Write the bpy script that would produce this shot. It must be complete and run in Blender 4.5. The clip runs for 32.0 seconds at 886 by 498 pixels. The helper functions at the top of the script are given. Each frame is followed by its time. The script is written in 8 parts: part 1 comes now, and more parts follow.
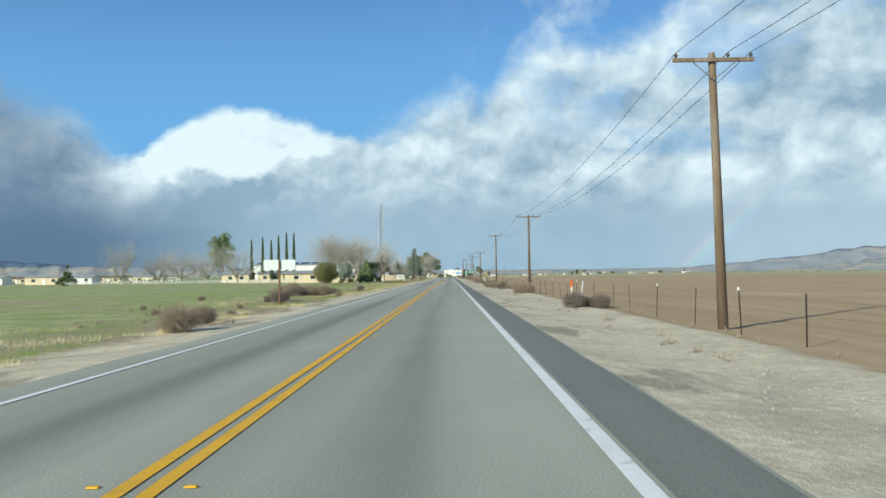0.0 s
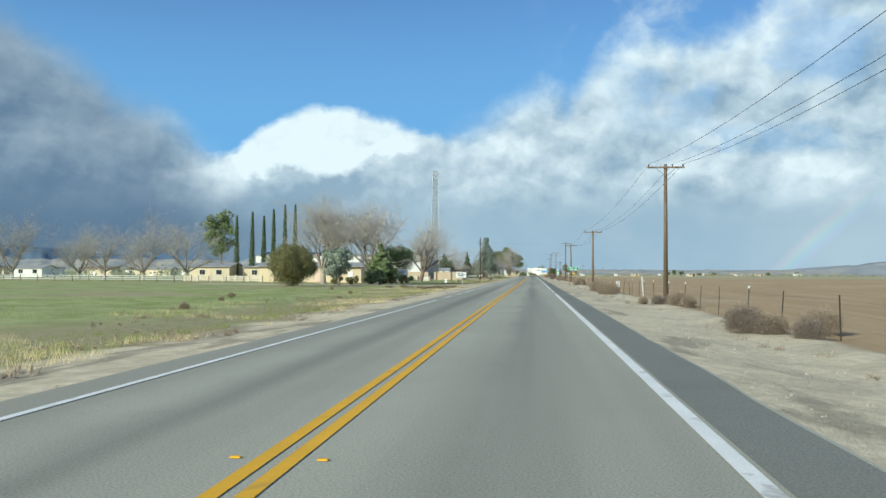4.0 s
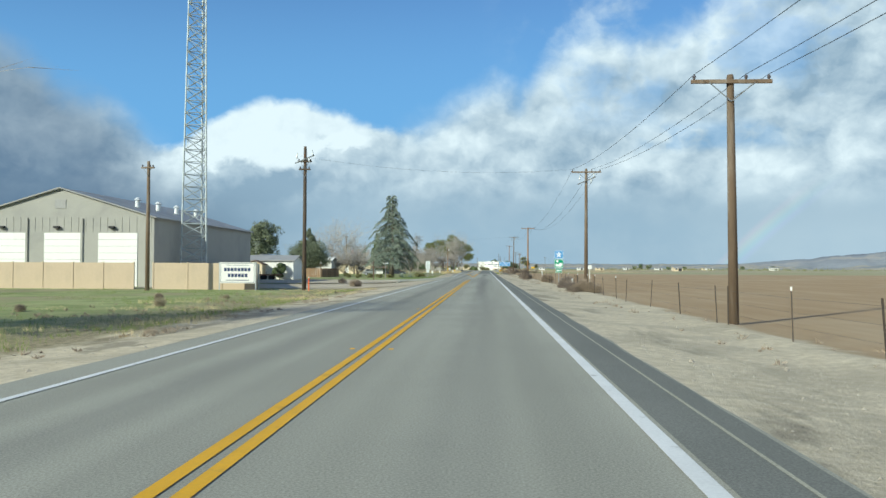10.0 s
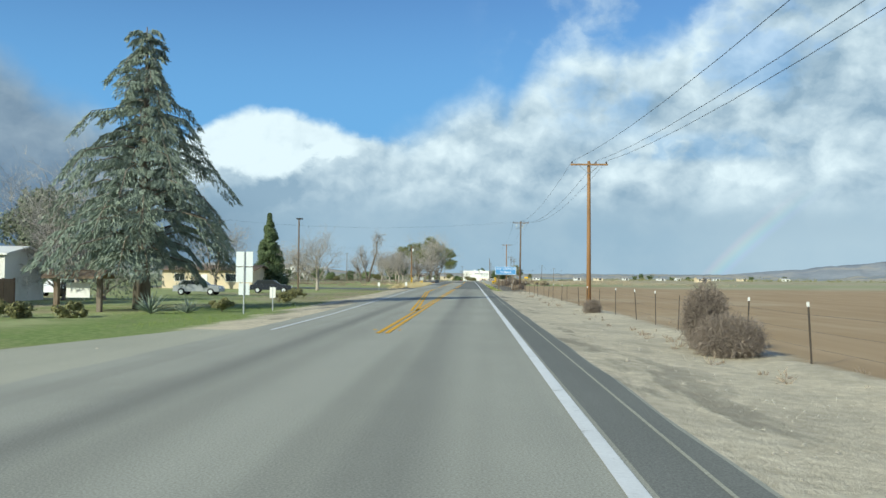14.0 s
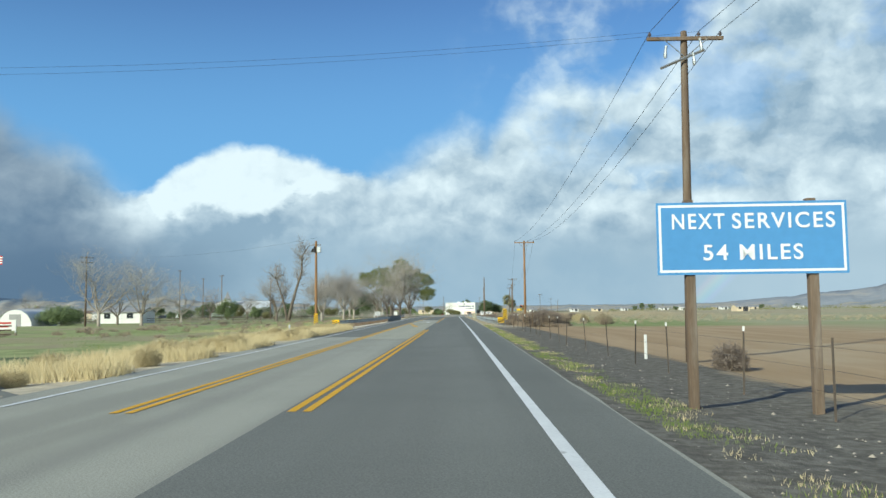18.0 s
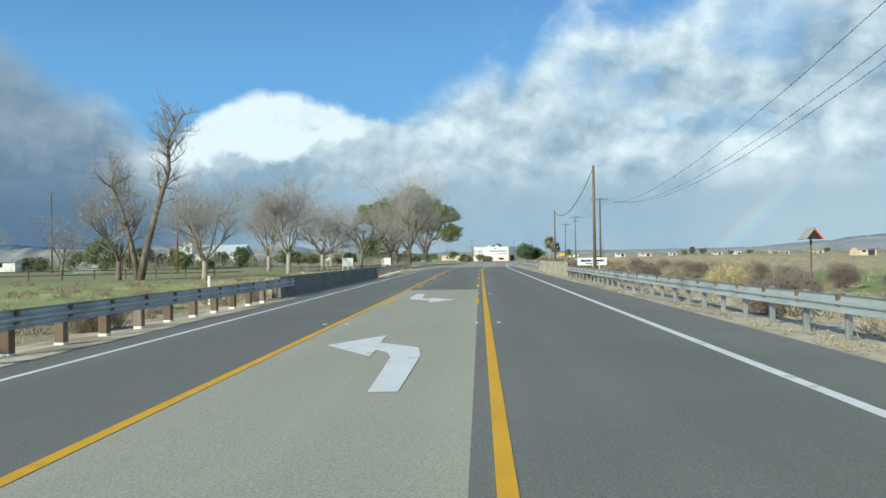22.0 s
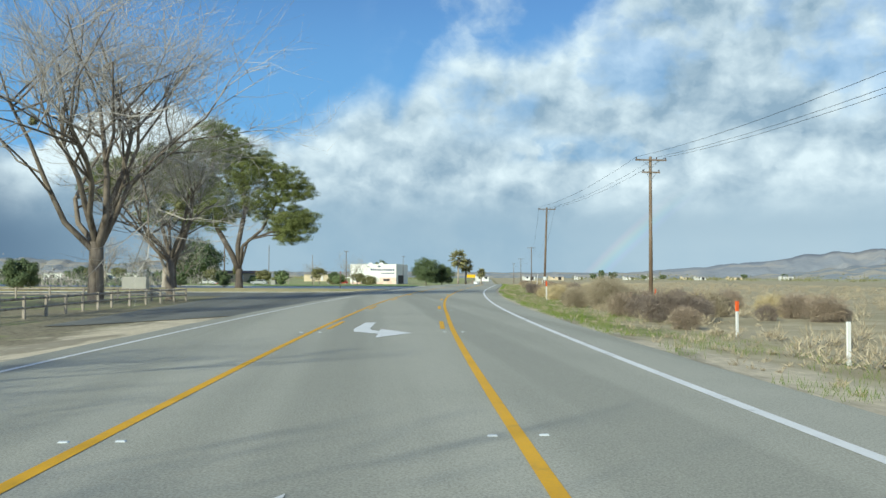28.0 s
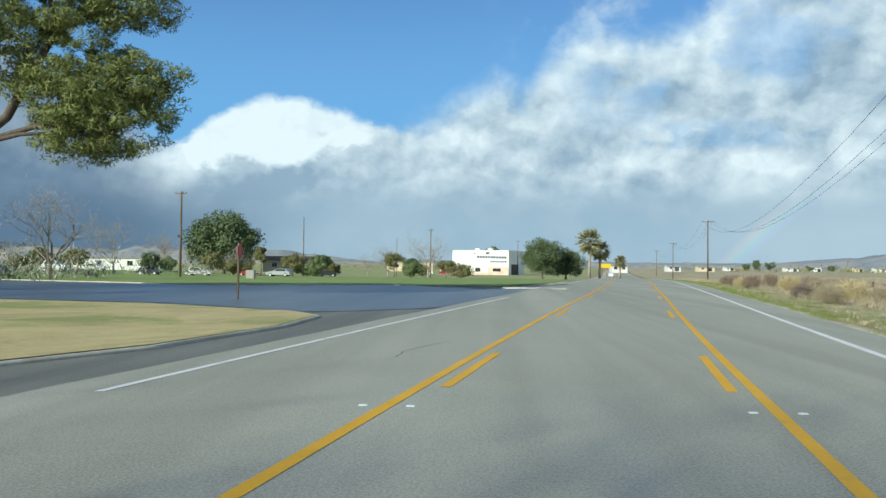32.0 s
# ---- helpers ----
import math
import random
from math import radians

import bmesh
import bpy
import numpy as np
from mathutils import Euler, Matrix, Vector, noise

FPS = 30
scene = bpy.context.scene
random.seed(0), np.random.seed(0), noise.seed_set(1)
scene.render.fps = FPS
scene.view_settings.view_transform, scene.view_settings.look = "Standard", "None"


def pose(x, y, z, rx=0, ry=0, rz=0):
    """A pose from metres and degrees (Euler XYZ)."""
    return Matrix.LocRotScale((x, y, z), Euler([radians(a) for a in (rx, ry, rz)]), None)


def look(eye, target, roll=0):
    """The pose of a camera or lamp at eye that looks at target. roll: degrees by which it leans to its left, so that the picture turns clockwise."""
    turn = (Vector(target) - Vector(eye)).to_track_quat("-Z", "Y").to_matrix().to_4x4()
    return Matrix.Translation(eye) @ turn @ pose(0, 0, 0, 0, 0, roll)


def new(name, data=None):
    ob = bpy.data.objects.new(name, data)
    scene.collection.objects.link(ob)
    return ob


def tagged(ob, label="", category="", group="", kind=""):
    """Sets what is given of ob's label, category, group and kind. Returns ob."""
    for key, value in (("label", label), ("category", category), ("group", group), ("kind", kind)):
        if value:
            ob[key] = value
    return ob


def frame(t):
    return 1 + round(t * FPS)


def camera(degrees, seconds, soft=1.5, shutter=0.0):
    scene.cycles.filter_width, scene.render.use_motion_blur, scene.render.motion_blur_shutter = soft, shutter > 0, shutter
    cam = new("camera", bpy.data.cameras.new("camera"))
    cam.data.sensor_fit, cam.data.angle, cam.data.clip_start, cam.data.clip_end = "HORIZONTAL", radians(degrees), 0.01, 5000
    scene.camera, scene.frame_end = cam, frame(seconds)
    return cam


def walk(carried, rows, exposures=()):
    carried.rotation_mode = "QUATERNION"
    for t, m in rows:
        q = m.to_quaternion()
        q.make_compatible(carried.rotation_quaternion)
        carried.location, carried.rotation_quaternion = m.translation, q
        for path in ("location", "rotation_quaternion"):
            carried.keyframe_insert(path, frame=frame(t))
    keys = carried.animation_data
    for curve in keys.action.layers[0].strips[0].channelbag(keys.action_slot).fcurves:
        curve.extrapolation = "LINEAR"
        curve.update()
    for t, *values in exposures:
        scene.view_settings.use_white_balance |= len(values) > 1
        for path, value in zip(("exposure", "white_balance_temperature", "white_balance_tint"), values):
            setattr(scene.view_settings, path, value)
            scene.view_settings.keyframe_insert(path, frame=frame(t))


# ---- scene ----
cam = camera(57.0, 32.0)
# seconds, x, y, z, yaw, pitch, roll
ROWS = [
    (0.0, 0.00, -0.00, 1.53, 0.51, 1.83, 0.70),
    (0.5, -0.04, 12.76, 1.50, 0.98, 2.01, 0.39),
    (1.0, -0.06, 25.51, 1.50, 2.69, 2.03, 0.26),
    (1.5, -0.08, 38.25, 1.50, 5.88, 2.02, 0.09),
    (2.0, -0.13, 50.99, 1.50, 9.71, 1.72, 0.12),
    (2.5, -0.18, 63.70, 1.50, 8.96, 1.66, 0.11),
    (3.0, -0.25, 76.41, 1.49, 7.49, 1.54, -0.20),
    (3.5, -0.29, 89.14, 1.50, 6.51, 1.58, -0.55),
    (5.5, -0.02, 140.59, 1.50, 6.95, 2.03, 0.75),
    (6.0, -0.13, 153.14, 1.49, 8.94, 1.69, 0.53),
    (6.5, -0.17, 165.65, 1.50, 11.15, 1.28, 0.78),
    (7.0, -0.19, 178.10, 1.50, 11.79, 1.08, 0.76),
    (7.5, -0.20, 190.59, 1.50, 11.20, 1.13, 0.51),
    (8.0, -0.19, 203.15, 1.50, 9.69, 1.25, 0.29),
    (8.5, -0.17, 215.77, 1.51, 7.59, 1.31, 0.32),
    (9.0, -0.19, 228.48, 1.51, 5.23, 1.25, -0.15),
    (9.5, -0.20, 241.36, 1.49, 3.59, 1.16, -0.21),
    (10.0, -0.17, 254.33, 1.51, 3.01, 1.32, -0.28),
    (10.5, -0.17, 267.53, 1.51, 2.98, 1.58, -0.17),
    (11.0, -0.15, 280.89, 1.52, 2.99, 1.66, -0.11),
    (11.5, -0.10, 294.30, 1.50, 2.85, 1.64, -0.37),
    (12.0, -0.10, 307.87, 1.50, 2.72, 1.62, -0.27),
    (12.5, -0.06, 321.54, 1.49, 2.66, 1.68, 0.05),
    (13.0, 0.03, 335.21, 1.52, 2.61, 1.71, 0.11),
    (13.5, 0.11, 348.91, 1.52, 2.42, 1.80, -0.24),
    (14.0, 0.19, 362.65, 1.54, 2.07, 2.01, -0.44),
    (14.5, 0.23, 376.32, 1.51, 1.77, 2.39, -0.64),
    (16.5, -0.01, 431.01, 1.51, 1.01, 3.30, -0.08),
    (17.0, 0.07, 444.28, 1.50, 0.76, 3.61, 0.12),
    (17.5, 0.18, 457.46, 1.51, 0.77, 4.15, 0.45),
    (18.0, 0.21, 470.51, 1.50, 0.92, 4.36, 0.66),
    (18.5, 0.23, 483.37, 1.50, 1.13, 4.38, 0.81),
    (19.0, 0.22, 496.03, 1.48, 1.16, 4.44, 0.91),
    (19.5, 0.15, 508.46, 1.50, 1.17, 4.14, 0.73),
    (20.0, -0.11, 520.75, 1.50, 1.33, 3.01, 0.36),
    (20.5, -0.59, 532.99, 1.49, 1.64, 1.47, 0.20),
    (21.0, -1.20, 545.25, 1.50, 1.85, 0.26, 0.45),
    (21.5, -1.82, 557.43, 1.50, 2.25, 0.08, 0.69),
    (22.0, -2.39, 569.42, 1.50, 2.78, 0.59, 0.91),
    (22.5, -2.92, 581.31, 1.49, 3.01, 1.00, 1.10),
    (23.0, -3.41, 593.21, 1.49, 3.11, 1.14, 1.15),
    (23.5, -3.65, 605.00, 1.51, 2.59, 1.31, 0.62),
    (24.0, -3.82, 616.87, 1.48, 1.08, 1.57, 0.26),
    (24.5, -3.97, 628.67, 1.51, -0.81, 2.19, -0.12),
    (25.0, -4.00, 640.34, 1.50, -1.88, 2.88, -0.88),
    (25.5, -3.93, 651.96, 1.52, -2.49, 3.19, -1.25),
    (26.0, -4.01, 663.64, 1.53, -3.43, 3.31, -1.03),
    (26.5, -3.57, 675.37, 1.51, -4.90, 3.05, -1.42),
    (28.5, -1.67, 723.78, 1.51, -5.78, 1.82, -0.04),
    (29.0, -0.86, 735.10, 1.49, -5.90, 1.78, -0.05),
    (29.5, 0.06, 746.20, 1.50, -5.79, 1.74, -0.25),
    (30.0, 1.11, 757.09, 1.51, -4.69, 1.53, -0.27),
    (30.5, 2.28, 767.77, 1.48, -2.46, 1.18, -0.46),
    (31.0, 3.55, 778.26, 1.46, 0.02, 0.85, -0.80),
    (31.5, 4.96, 788.63, 1.49, 1.97, 0.85, -0.37),
    (32.0, 6.48, 798.95, 1.47, 3.05, 1.18, -0.61),
]
walk(cam, [(t, pose(x, y, z, 90 + pitch, roll, yaw)) for t, x, y, z, yaw, pitch, roll in ROWS], [(0, 0.04, 6150, -2), (32, 0.04, 6150, -2)])

# ---- light ----
SUN_AZ, SUN_EL = radians(221), radians(25)  # clockwise from +y
to_sun = Vector((math.sin(SUN_AZ) * math.cos(SUN_EL), math.cos(SUN_AZ) * math.cos(SUN_EL), math.sin(SUN_EL)))
sun = new("sun", bpy.data.lights.new("sun", "SUN"))
sun.data.energy, sun.data.angle, sun.data.color = 5.0, radians(0.6), (1.0, 0.925, 0.75)
sun.matrix_world = look((0, 0, 100), Vector((0, 0, 100)) - to_sun)
scene.view_settings.exposure = 0.0

world = bpy.data.worlds.new("sky")
scene.world = world
world.use_nodes = True


class Net:
    """Short hand for node trees."""

    def __init__(self, tree):
        self.t = tree

    def node(self, kind):
        return self.t.nodes.new(kind)

    def put(self, sock, v):
        if isinstance(v, bpy.types.NodeSocket):
            self.t.links.new(v, sock)
        elif v is not None:
            sock.default_value = v

    def math(self, op, a, b=None, c=None, clamp=False):
        n = self.node("ShaderNodeMath")
        n.operation, n.use_clamp = op, clamp
        for s, v in zip(n.inputs, (a, b, c)):
            self.put(s, v)
        return n.outputs[0]

    def step(self, v, lo, hi, a=0.0, b=1.0):
        n = self.node("ShaderNodeMapRange")
        n.interpolation_type = "SMOOTHSTEP"
        for s, x in zip(n.inputs, (v, lo, hi, a, b)):
            self.put(s, x)
        return n.outputs[0]

    def lin(self, v, lo, hi, a=0.0, b=1.0):
        n = self.node("ShaderNodeMapRange")
        for s, x in zip(n.inputs, (v, lo, hi, a, b)):
            self.put(s, x)
        return n.outputs[0]

    def mix(self, f, a, b, mode="MIX"):
        n = self.node("ShaderNodeMix")
        n.data_type, n.blend_type = "RGBA", mode
        self.put(n.inputs[0], f)
        for s, v in ((n.inputs[6], a), (n.inputs[7], b)):
            self.put(s, (*v, 1) if isinstance(v, tuple) and len(v) == 3 else v)
        return n.outputs[2]

    def noise(self, vec, scale, detail=3.0, rough=0.55, dist=0.0, out=0):
        n = self.node("ShaderNodeTexNoise")
        self.put(n.inputs["Vector"], vec)
        n.inputs["Scale"].default_value, n.inputs["Detail"].default_value = scale, detail
        n.inputs["Roughness"].default_value, n.inputs["Distortion"].default_value = rough, dist
        return n.outputs[out]

    def vec(self, x, y, z=0.0):
        n = self.node("ShaderNodeCombineXYZ")
        for s, v in zip(n.inputs, (x, y, z)):
            self.put(s, v)
        return n.outputs[0]

    def ramp(self, v, stops, mode="LINEAR"):
        n = self.node("ShaderNodeValToRGB")
        n.color_ramp.interpolation = mode
        e = n.color_ramp.elements
        while len(e) < len(stops):
            e.new(0.5)
        for k, (p, c) in zip(e, stops):
            k.position, k.color = p, (c, c, c, 1) if isinstance(c, (int, float)) else (*c, 1)
        self.put(n.inputs[0], v)
        return n.outputs[0]


def build_sky():
    g = Net(world.node_tree)
    world.node_tree.nodes.clear()
    co = g.node("ShaderNodeTexCoord").outputs["Generated"]
    sep = g.node("ShaderNodeSeparateXYZ")
    g.put(sep.inputs[0], co)
    x, y, z = sep.outputs
    az = g.math("MULTIPLY", g.math("ARCTAN2", x, y), 57.2958)
    el = g.math("MULTIPLY", g.math("ARCSINE", z), 57.2958)
    uv = g.vec(az, g.math("MULTIPLY", el, 1.2))
    # the clear sky
    sky = g.node("ShaderNodeTexSky")
    sky.sky_type, sky.sun_disc, sky.sun_elevation, sky.sun_rotation = "NISHITA", False, SUN_EL, SUN_AZ
    sky.dust_density, sky.ozone_density = 0.6, 2.0
    blue = g.mix(1.0, sky.outputs[0], (0.07, 0.086, 0.122), "MULTIPLY")
    blue = g.mix(g.step(el, 26, 6), blue, (0.185, 0.425, 0.77))
    # the upper edge of the cloud bank, by azimuth and elevation in degrees
    knots = [(-60, 19), (-40, 17), (-35, 15.6), (-31, 13.4), (-28, 11.2), (-24.6, 9.8), (-22.4, 8.2), (-20.6, 8.4), (-18.6, 10), (-16, 11.3), (-13, 11.4), (-10.5, 10.9), (-8, 9.7), (-6.2, 9.4), (-4, 10.2), (-1.5, 11.7), (0.5, 12.5), (2.4, 12.0), (4, 14.2), (6, 15.2), (8.7, 15.4), (10, 15.0), (12.3, 16.6), (15, 17.6), (18, 19.5), (22, 22.5), (40, 27), (60, 28)]
    edge = g.ramp(g.lin(az, -60, 60), [((a + 60) / 120, e / 30) for a, e in knots])
    edge = g.math("MULTIPLY", edge, 30.0)
    warp = g.node("ShaderNodeVectorMath")
    warp.operation = "MULTIPLY_ADD"
    g.put(warp.inputs[0], g.noise(uv, 0.35, 4, 0.6, 0.0, 1))
    warp.inputs[1].default_value = (1.6, 1.6, 0)
    g.put(warp.inputs[2], uv)
    cu = warp.outputs[0]

    def shifted(v, dx, dy):
        n = g.node("ShaderNodeVectorMath")
        n.operation = "ADD"
        g.put(n.inputs[0], v)
        n.inputs[1].default_value = (dx, dy, 0)
        return n.outputs[0]

    # billows: one field, and the same field a little towards the sun
    n0, n1 = g.noise(cu, 0.17, 8, 0.54), g.noise(shifted(cu, -0.9, 1.5), 0.17, 5, 0.5)
    m0, m1 = g.noise(cu, 0.45, 6, 0.52), g.noise(shifted(cu, -0.35, 0.6), 0.45, 5, 0.5)
    n2 = g.noise(shifted(uv, 37, 5), 0.075, 5, 0.55)
    relief = g.math("ADD", g.math("MULTIPLY", g.math("SUBTRACT", n0, n1), 2.3), g.math("MULTIPLY", g.math("SUBTRACT", m0, m1), 0.75))
    puff = g.math("ADD", g.math("MULTIPLY", g.math("SUBTRACT", n0, 0.5), 7.0), g.math("MULTIPLY", g.math("SUBTRACT", m0, 0.5), 2.6))
    h = g.math("ADD", g.math("SUBTRACT", edge, el), g.math("MULTIPLY", puff, g.step(az, -4, 12, 0.42, 1.0)))
    side = g.math("MAXIMUM", g.step(az, -7, -3), g.step(az, -21, -25))
    sharp, soft = g.step(h, -0.3, 0.5), g.step(h, -1.5, 1.8)
    cover = g.math("ADD", g.math("MULTIPLY", sharp, g.math("SUBTRACT", 1.0, side)), g.math("MULTIPLY", soft, side))
    # broken sky on the right-hand side, and a long blue rift
    gap = g.step(g.math("ADD", n2, g.math("MULTIPLY", g.math("SUBTRACT", m0, 0.5), 0.35)), 0.47, 0.6)
    gap = g.math("MULTIPLY", gap, g.math("MULTIPLY", g.step(az, 1, 8), g.step(el, 8.5, 12)))
    rift = g.math("MULTIPLY", g.math("MULTIPLY", g.step(el, 7.6, 8.4), g.step(el, 10.2, 9.2)), g.math("MULTIPLY", g.step(az, 9.5, 12), g.step(az, 23, 18)))
    gap = g.math("MAXIMUM", g.math("MULTIPLY", gap, 0.45), g.math("MULTIPLY", rift, g.step(m0, 0.66, 0.42, 0.0, 0.35)))
    cover = g.math("MULTIPLY", cover, g.math("SUBTRACT", 1.0, gap))
    # thin high veil over the upper right
    veil = g.math("MULTIPLY", g.math("MULTIPLY", g.step(n0, 0.44, 0.68), g.step(az, -1, 7)), g.math("MULTIPLY", g.step(el, 12.5, 15.5), 0.55))
    cover = g.math("MAXIMUM", cover, veil)
    # sunlit and shaded sides of the billows
    lit = g.math("ADD", g.math("ADD", g.step(az, -12, 0, 0.34, 0.4), g.math("MULTIPLY", relief, 1.1)), g.math("MULTIPLY", g.step(h, 4.5, 0.3), 0.3))
    lit = g.math("ADD", lit, g.math("MULTIPLY", g.math("SUBTRACT", n2, 0.5), 0.9))
    lit = g.math("ADD", lit, g.math("MULTIPLY", g.math("MULTIPLY", g.step(az, 11, 16), g.math("MULTIPLY", g.step(el, 2.8, 4.5), g.step(el, 8.6, 7.2))), 0.3))
    lit = g.math("MULTIPLY", lit, g.step(el, 2.5, 7.0))
    lit = g.math("MAXIMUM", g.math("MINIMUM", lit, 0.92), 0.0)
    foot = g.math("ADD", g.math("ADD", el, g.math("MULTIPLY", g.math("SUBTRACT", n0, 0.5), 7.0)), g.math("ADD", g.math("MULTIPLY", g.math("SUBTRACT", m0, 0.5), 2.5), g.math("MULTIPLY", az, -0.07)))
    tower = g.math("MULTIPLY", g.math("MULTIPLY", g.step(az, -24.5, -21.5), g.step(az, -6.5, -9.0)), g.step(foot, 7.9, 9.3))
    lit = g.math("MAXIMUM", lit, g.math("MULTIPLY", tower, g.math("ADD", 0.97, g.math("MULTIPLY", relief, 0.5))))
    dark = g.math("MULTIPLY", g.step(az, -19, -27), g.step(n2, 0.32, 0.6, 0.6, 1.0))
    grey = g.mix(dark, (0.31, 0.415, 0.54), (0.145, 0.215, 0.325))
    lit = g.math("MULTIPLY", lit, g.math("SUBTRACT", 1.0, g.math("MULTIPLY", g.step(az, -21, -27), 0.74)))
    cloud = g.mix(lit, grey, (0.85, 0.915, 0.975))
    body = g.mix(cover, blue, cloud)
    # rain haze towards the horizon
    low = g.math("MULTIPLY", g.step(g.math("ADD", el, g.math("MULTIPLY", g.math("SUBTRACT", n0, 0.5), 3.0)), 7.0, 2.0), 0.88)
    haze = g.mix(g.step(az, -9, -25), (0.355, 0.475, 0.605), (0.12, 0.185, 0.285))
    haze = g.mix(g.math("MULTIPLY", g.step(az, 8, 24), 0.7), haze, (0.52, 0.62, 0.72))
    haze = g.mix(g.math("MULTIPLY", g.step(n0, 0.35, 0.65, 0.0, 0.25), g.step(az, -22, -8)), haze, (0.6, 0.68, 0.75))
    body = g.mix(low, body, haze)
    # the foot of a rainbow
    ba, be = radians(49.5), radians(-27)
    dot = g.node("ShaderNodeVectorMath")
    dot.operation = "DOT_PRODUCT"
    g.put(dot.inputs[0], co)
    dot.inputs[1].default_value = (math.sin(ba) * math.cos(be), math.cos(ba) * math.cos(be), math.sin(be))
    ang = g.math("MULTIPLY", g.math("ARCCOSINE", dot.outputs["Value"]), 57.2958)
    bow = g.ramp(g.lin(ang, 41.3, 42.75), [(0.0, 0.0), (0.2, (0.05, 0.03, 0.16)), (0.4, (0.02, 0.15, 0.12)), (0.6, (0.17, 0.17, 0.03)), (0.8, (0.2, 0.05, 0.03)), (1.0, 0.0)])
    fade = g.math("MULTIPLY", g.step(el, 6.8, 2.5), g.math("MULTIPLY", g.step(el, 0.0, 0.6), g.step(az, 34, 24)))
    body = g.mix(g.math("MULTIPLY", fade, 0.38), body, bow, "ADD")
    body = g.mix(g.step(el, -0.2, -2.0), body, (0.2, 0.2, 0.17))
    bg = g.node("ShaderNodeBackground")
    g.put(bg.inputs[0], body)
    bg.inputs[1].default_value = 1.0
    g.put(g.node("ShaderNodeOutputWorld").inputs[0], bg.outputs[0])


build_sky()


# ---- materials ----
def mat(name, base, rough=0.8, vary=0.25, scale=1.0, fine=12.0, bump=0.2, metal=0.0, tint=None, tint_scale=0.15, tint_at=(0.45, 0.7), rnd=0.0, stretch=None, spec=0.3, alpha=None):
    """A surface with variation at two scales; tint is a second colour in patches."""
    m = bpy.data.materials.new(name)
    m.use_nodes = True
    g = Net(m.node_tree)
    b = m.node_tree.nodes["Principled BSDF"]
    co = g.node("ShaderNodeTexCoord").outputs["Object"]
    if stretch:
        mp = g.node("ShaderNodeMapping")
        g.put(mp.inputs[0], co)
        mp.inputs["Scale"].default_value = stretch
        co = mp.outputs[0]
    big, small = g.noise(co, scale, 4, 0.6), g.noise(co, fine, 3, 0.6)
    c = g.mix(0.0, base, base)
    if tint:
        c = g.mix(g.step(g.noise(co, tint_scale, 5, 0.62, 0.4), *tint_at), base, tint)
    f = g.math("ADD", g.math("MULTIPLY", big, vary * 1.4), g.math("MULTIPLY", small, vary * 1.2))
    f = g.math("ADD", f, 1.0 - 1.3 * vary)
    if rnd:
        f = g.math("MULTIPLY", f, g.lin(g.node("ShaderNodeObjectInfo").outputs["Random"], 0, 1, 1 - rnd, 1 + rnd))
    c = g.mix(1.0, c, g.vec(f, f, f), "MULTIPLY")
    g.put(b.inputs["Base Color"], c)
    g.put(b.inputs["Roughness"], g.lin(small, 0.2, 0.8, max(0.02, rough - 0.1), min(1, rough + 0.1)))
    b.inputs["Metallic"].default_value = metal
    b.inputs["Specular IOR Level"].default_value = spec
    if bump:
        bp = g.node("ShaderNodeBump")
        bp.inputs["Strength"].default_value, bp.inputs["Distance"].default_value = min(1.0, bump), 0.02
        g.put(bp.inputs["Height"], small)
        g.put(b.inputs["Normal"], bp.outputs[0])
    return m


def leaf_mat(name, c1, c2, rough=0.6):
    """Foliage or twigs: the colour changes from piece to piece."""
    m = bpy.data.materials.new(name)
    m.use_nodes = True
    g = Net(m.node_tree)
    b = m.node_tree.nodes["Principled BSDF"]
    geo = g.node("ShaderNodeNewGeometry")
    n = g.noise(geo.outputs["Position"], 0.9, 3, 0.6)
    f = g.math("ADD", g.math("MULTIPLY", geo.outputs["Random Per Island"], 0.6), g.math("MULTIPLY", n, 0.4))
    g.put(b.inputs["Base Color"], g.mix(f, c1, c2))
    b.inputs["Roughness"].default_value = rough
    b.inputs["Specular IOR Level"].default_value = 0.2
    return m


def glass_mat(name, c, rough=0.08):
    m = bpy.data.materials.new(name)
    m.use_nodes = True
    b = m.node_tree.nodes["Principled BSDF"]
    b.inputs["Base Color"].default_value = (*c, 1)
    b.inputs["Roughness"].default_value = rough
    b.inputs["Specular IOR Level"].default_value = 0.7
    return m


M = {}
M["wood_pole"] = mat("weathered_pole_wood", (0.16, 0.115, 0.08), 0.85, 0.5, 0.6, 9, 0.5, tint=(0.25, 0.21, 0.17), tint_scale=0.5, rnd=0.18, stretch=(6, 6, 0.7))
M["wood_new"] = mat("orange_pole_wood", (0.3, 0.17, 0.08), 0.8, 0.4, 0.6, 9, 0.4, tint=(0.2, 0.12, 0.06), tint_scale=0.5, stretch=(6, 6, 0.7))
M["wood_fence"] = mat("fence_board_wood", (0.27, 0.18, 0.11), 0.85, 0.5, 2, 14, 0.4, rnd=0.25, stretch=(4, 4, 0.8))
M["ceramic"] = mat("insulator_ceramic", (0.1, 0.09, 0.1), 0.3, 0.2, 2, 9, 0)
M["steel"] = mat("galvanised_steel", (0.42, 0.45, 0.47), 0.5, 0.3, 1.5, 8, 0.1, metal=0.7, tint=(0.3, 0.32, 0.33), tint_scale=1.0)
M["rail"] = mat("weathered_guardrail_steel", (0.45, 0.5, 0.52), 0.55, 0.3, 0.8, 8, 0.15, metal=0.35, tint=(0.3, 0.33, 0.34), tint_scale=0.7)
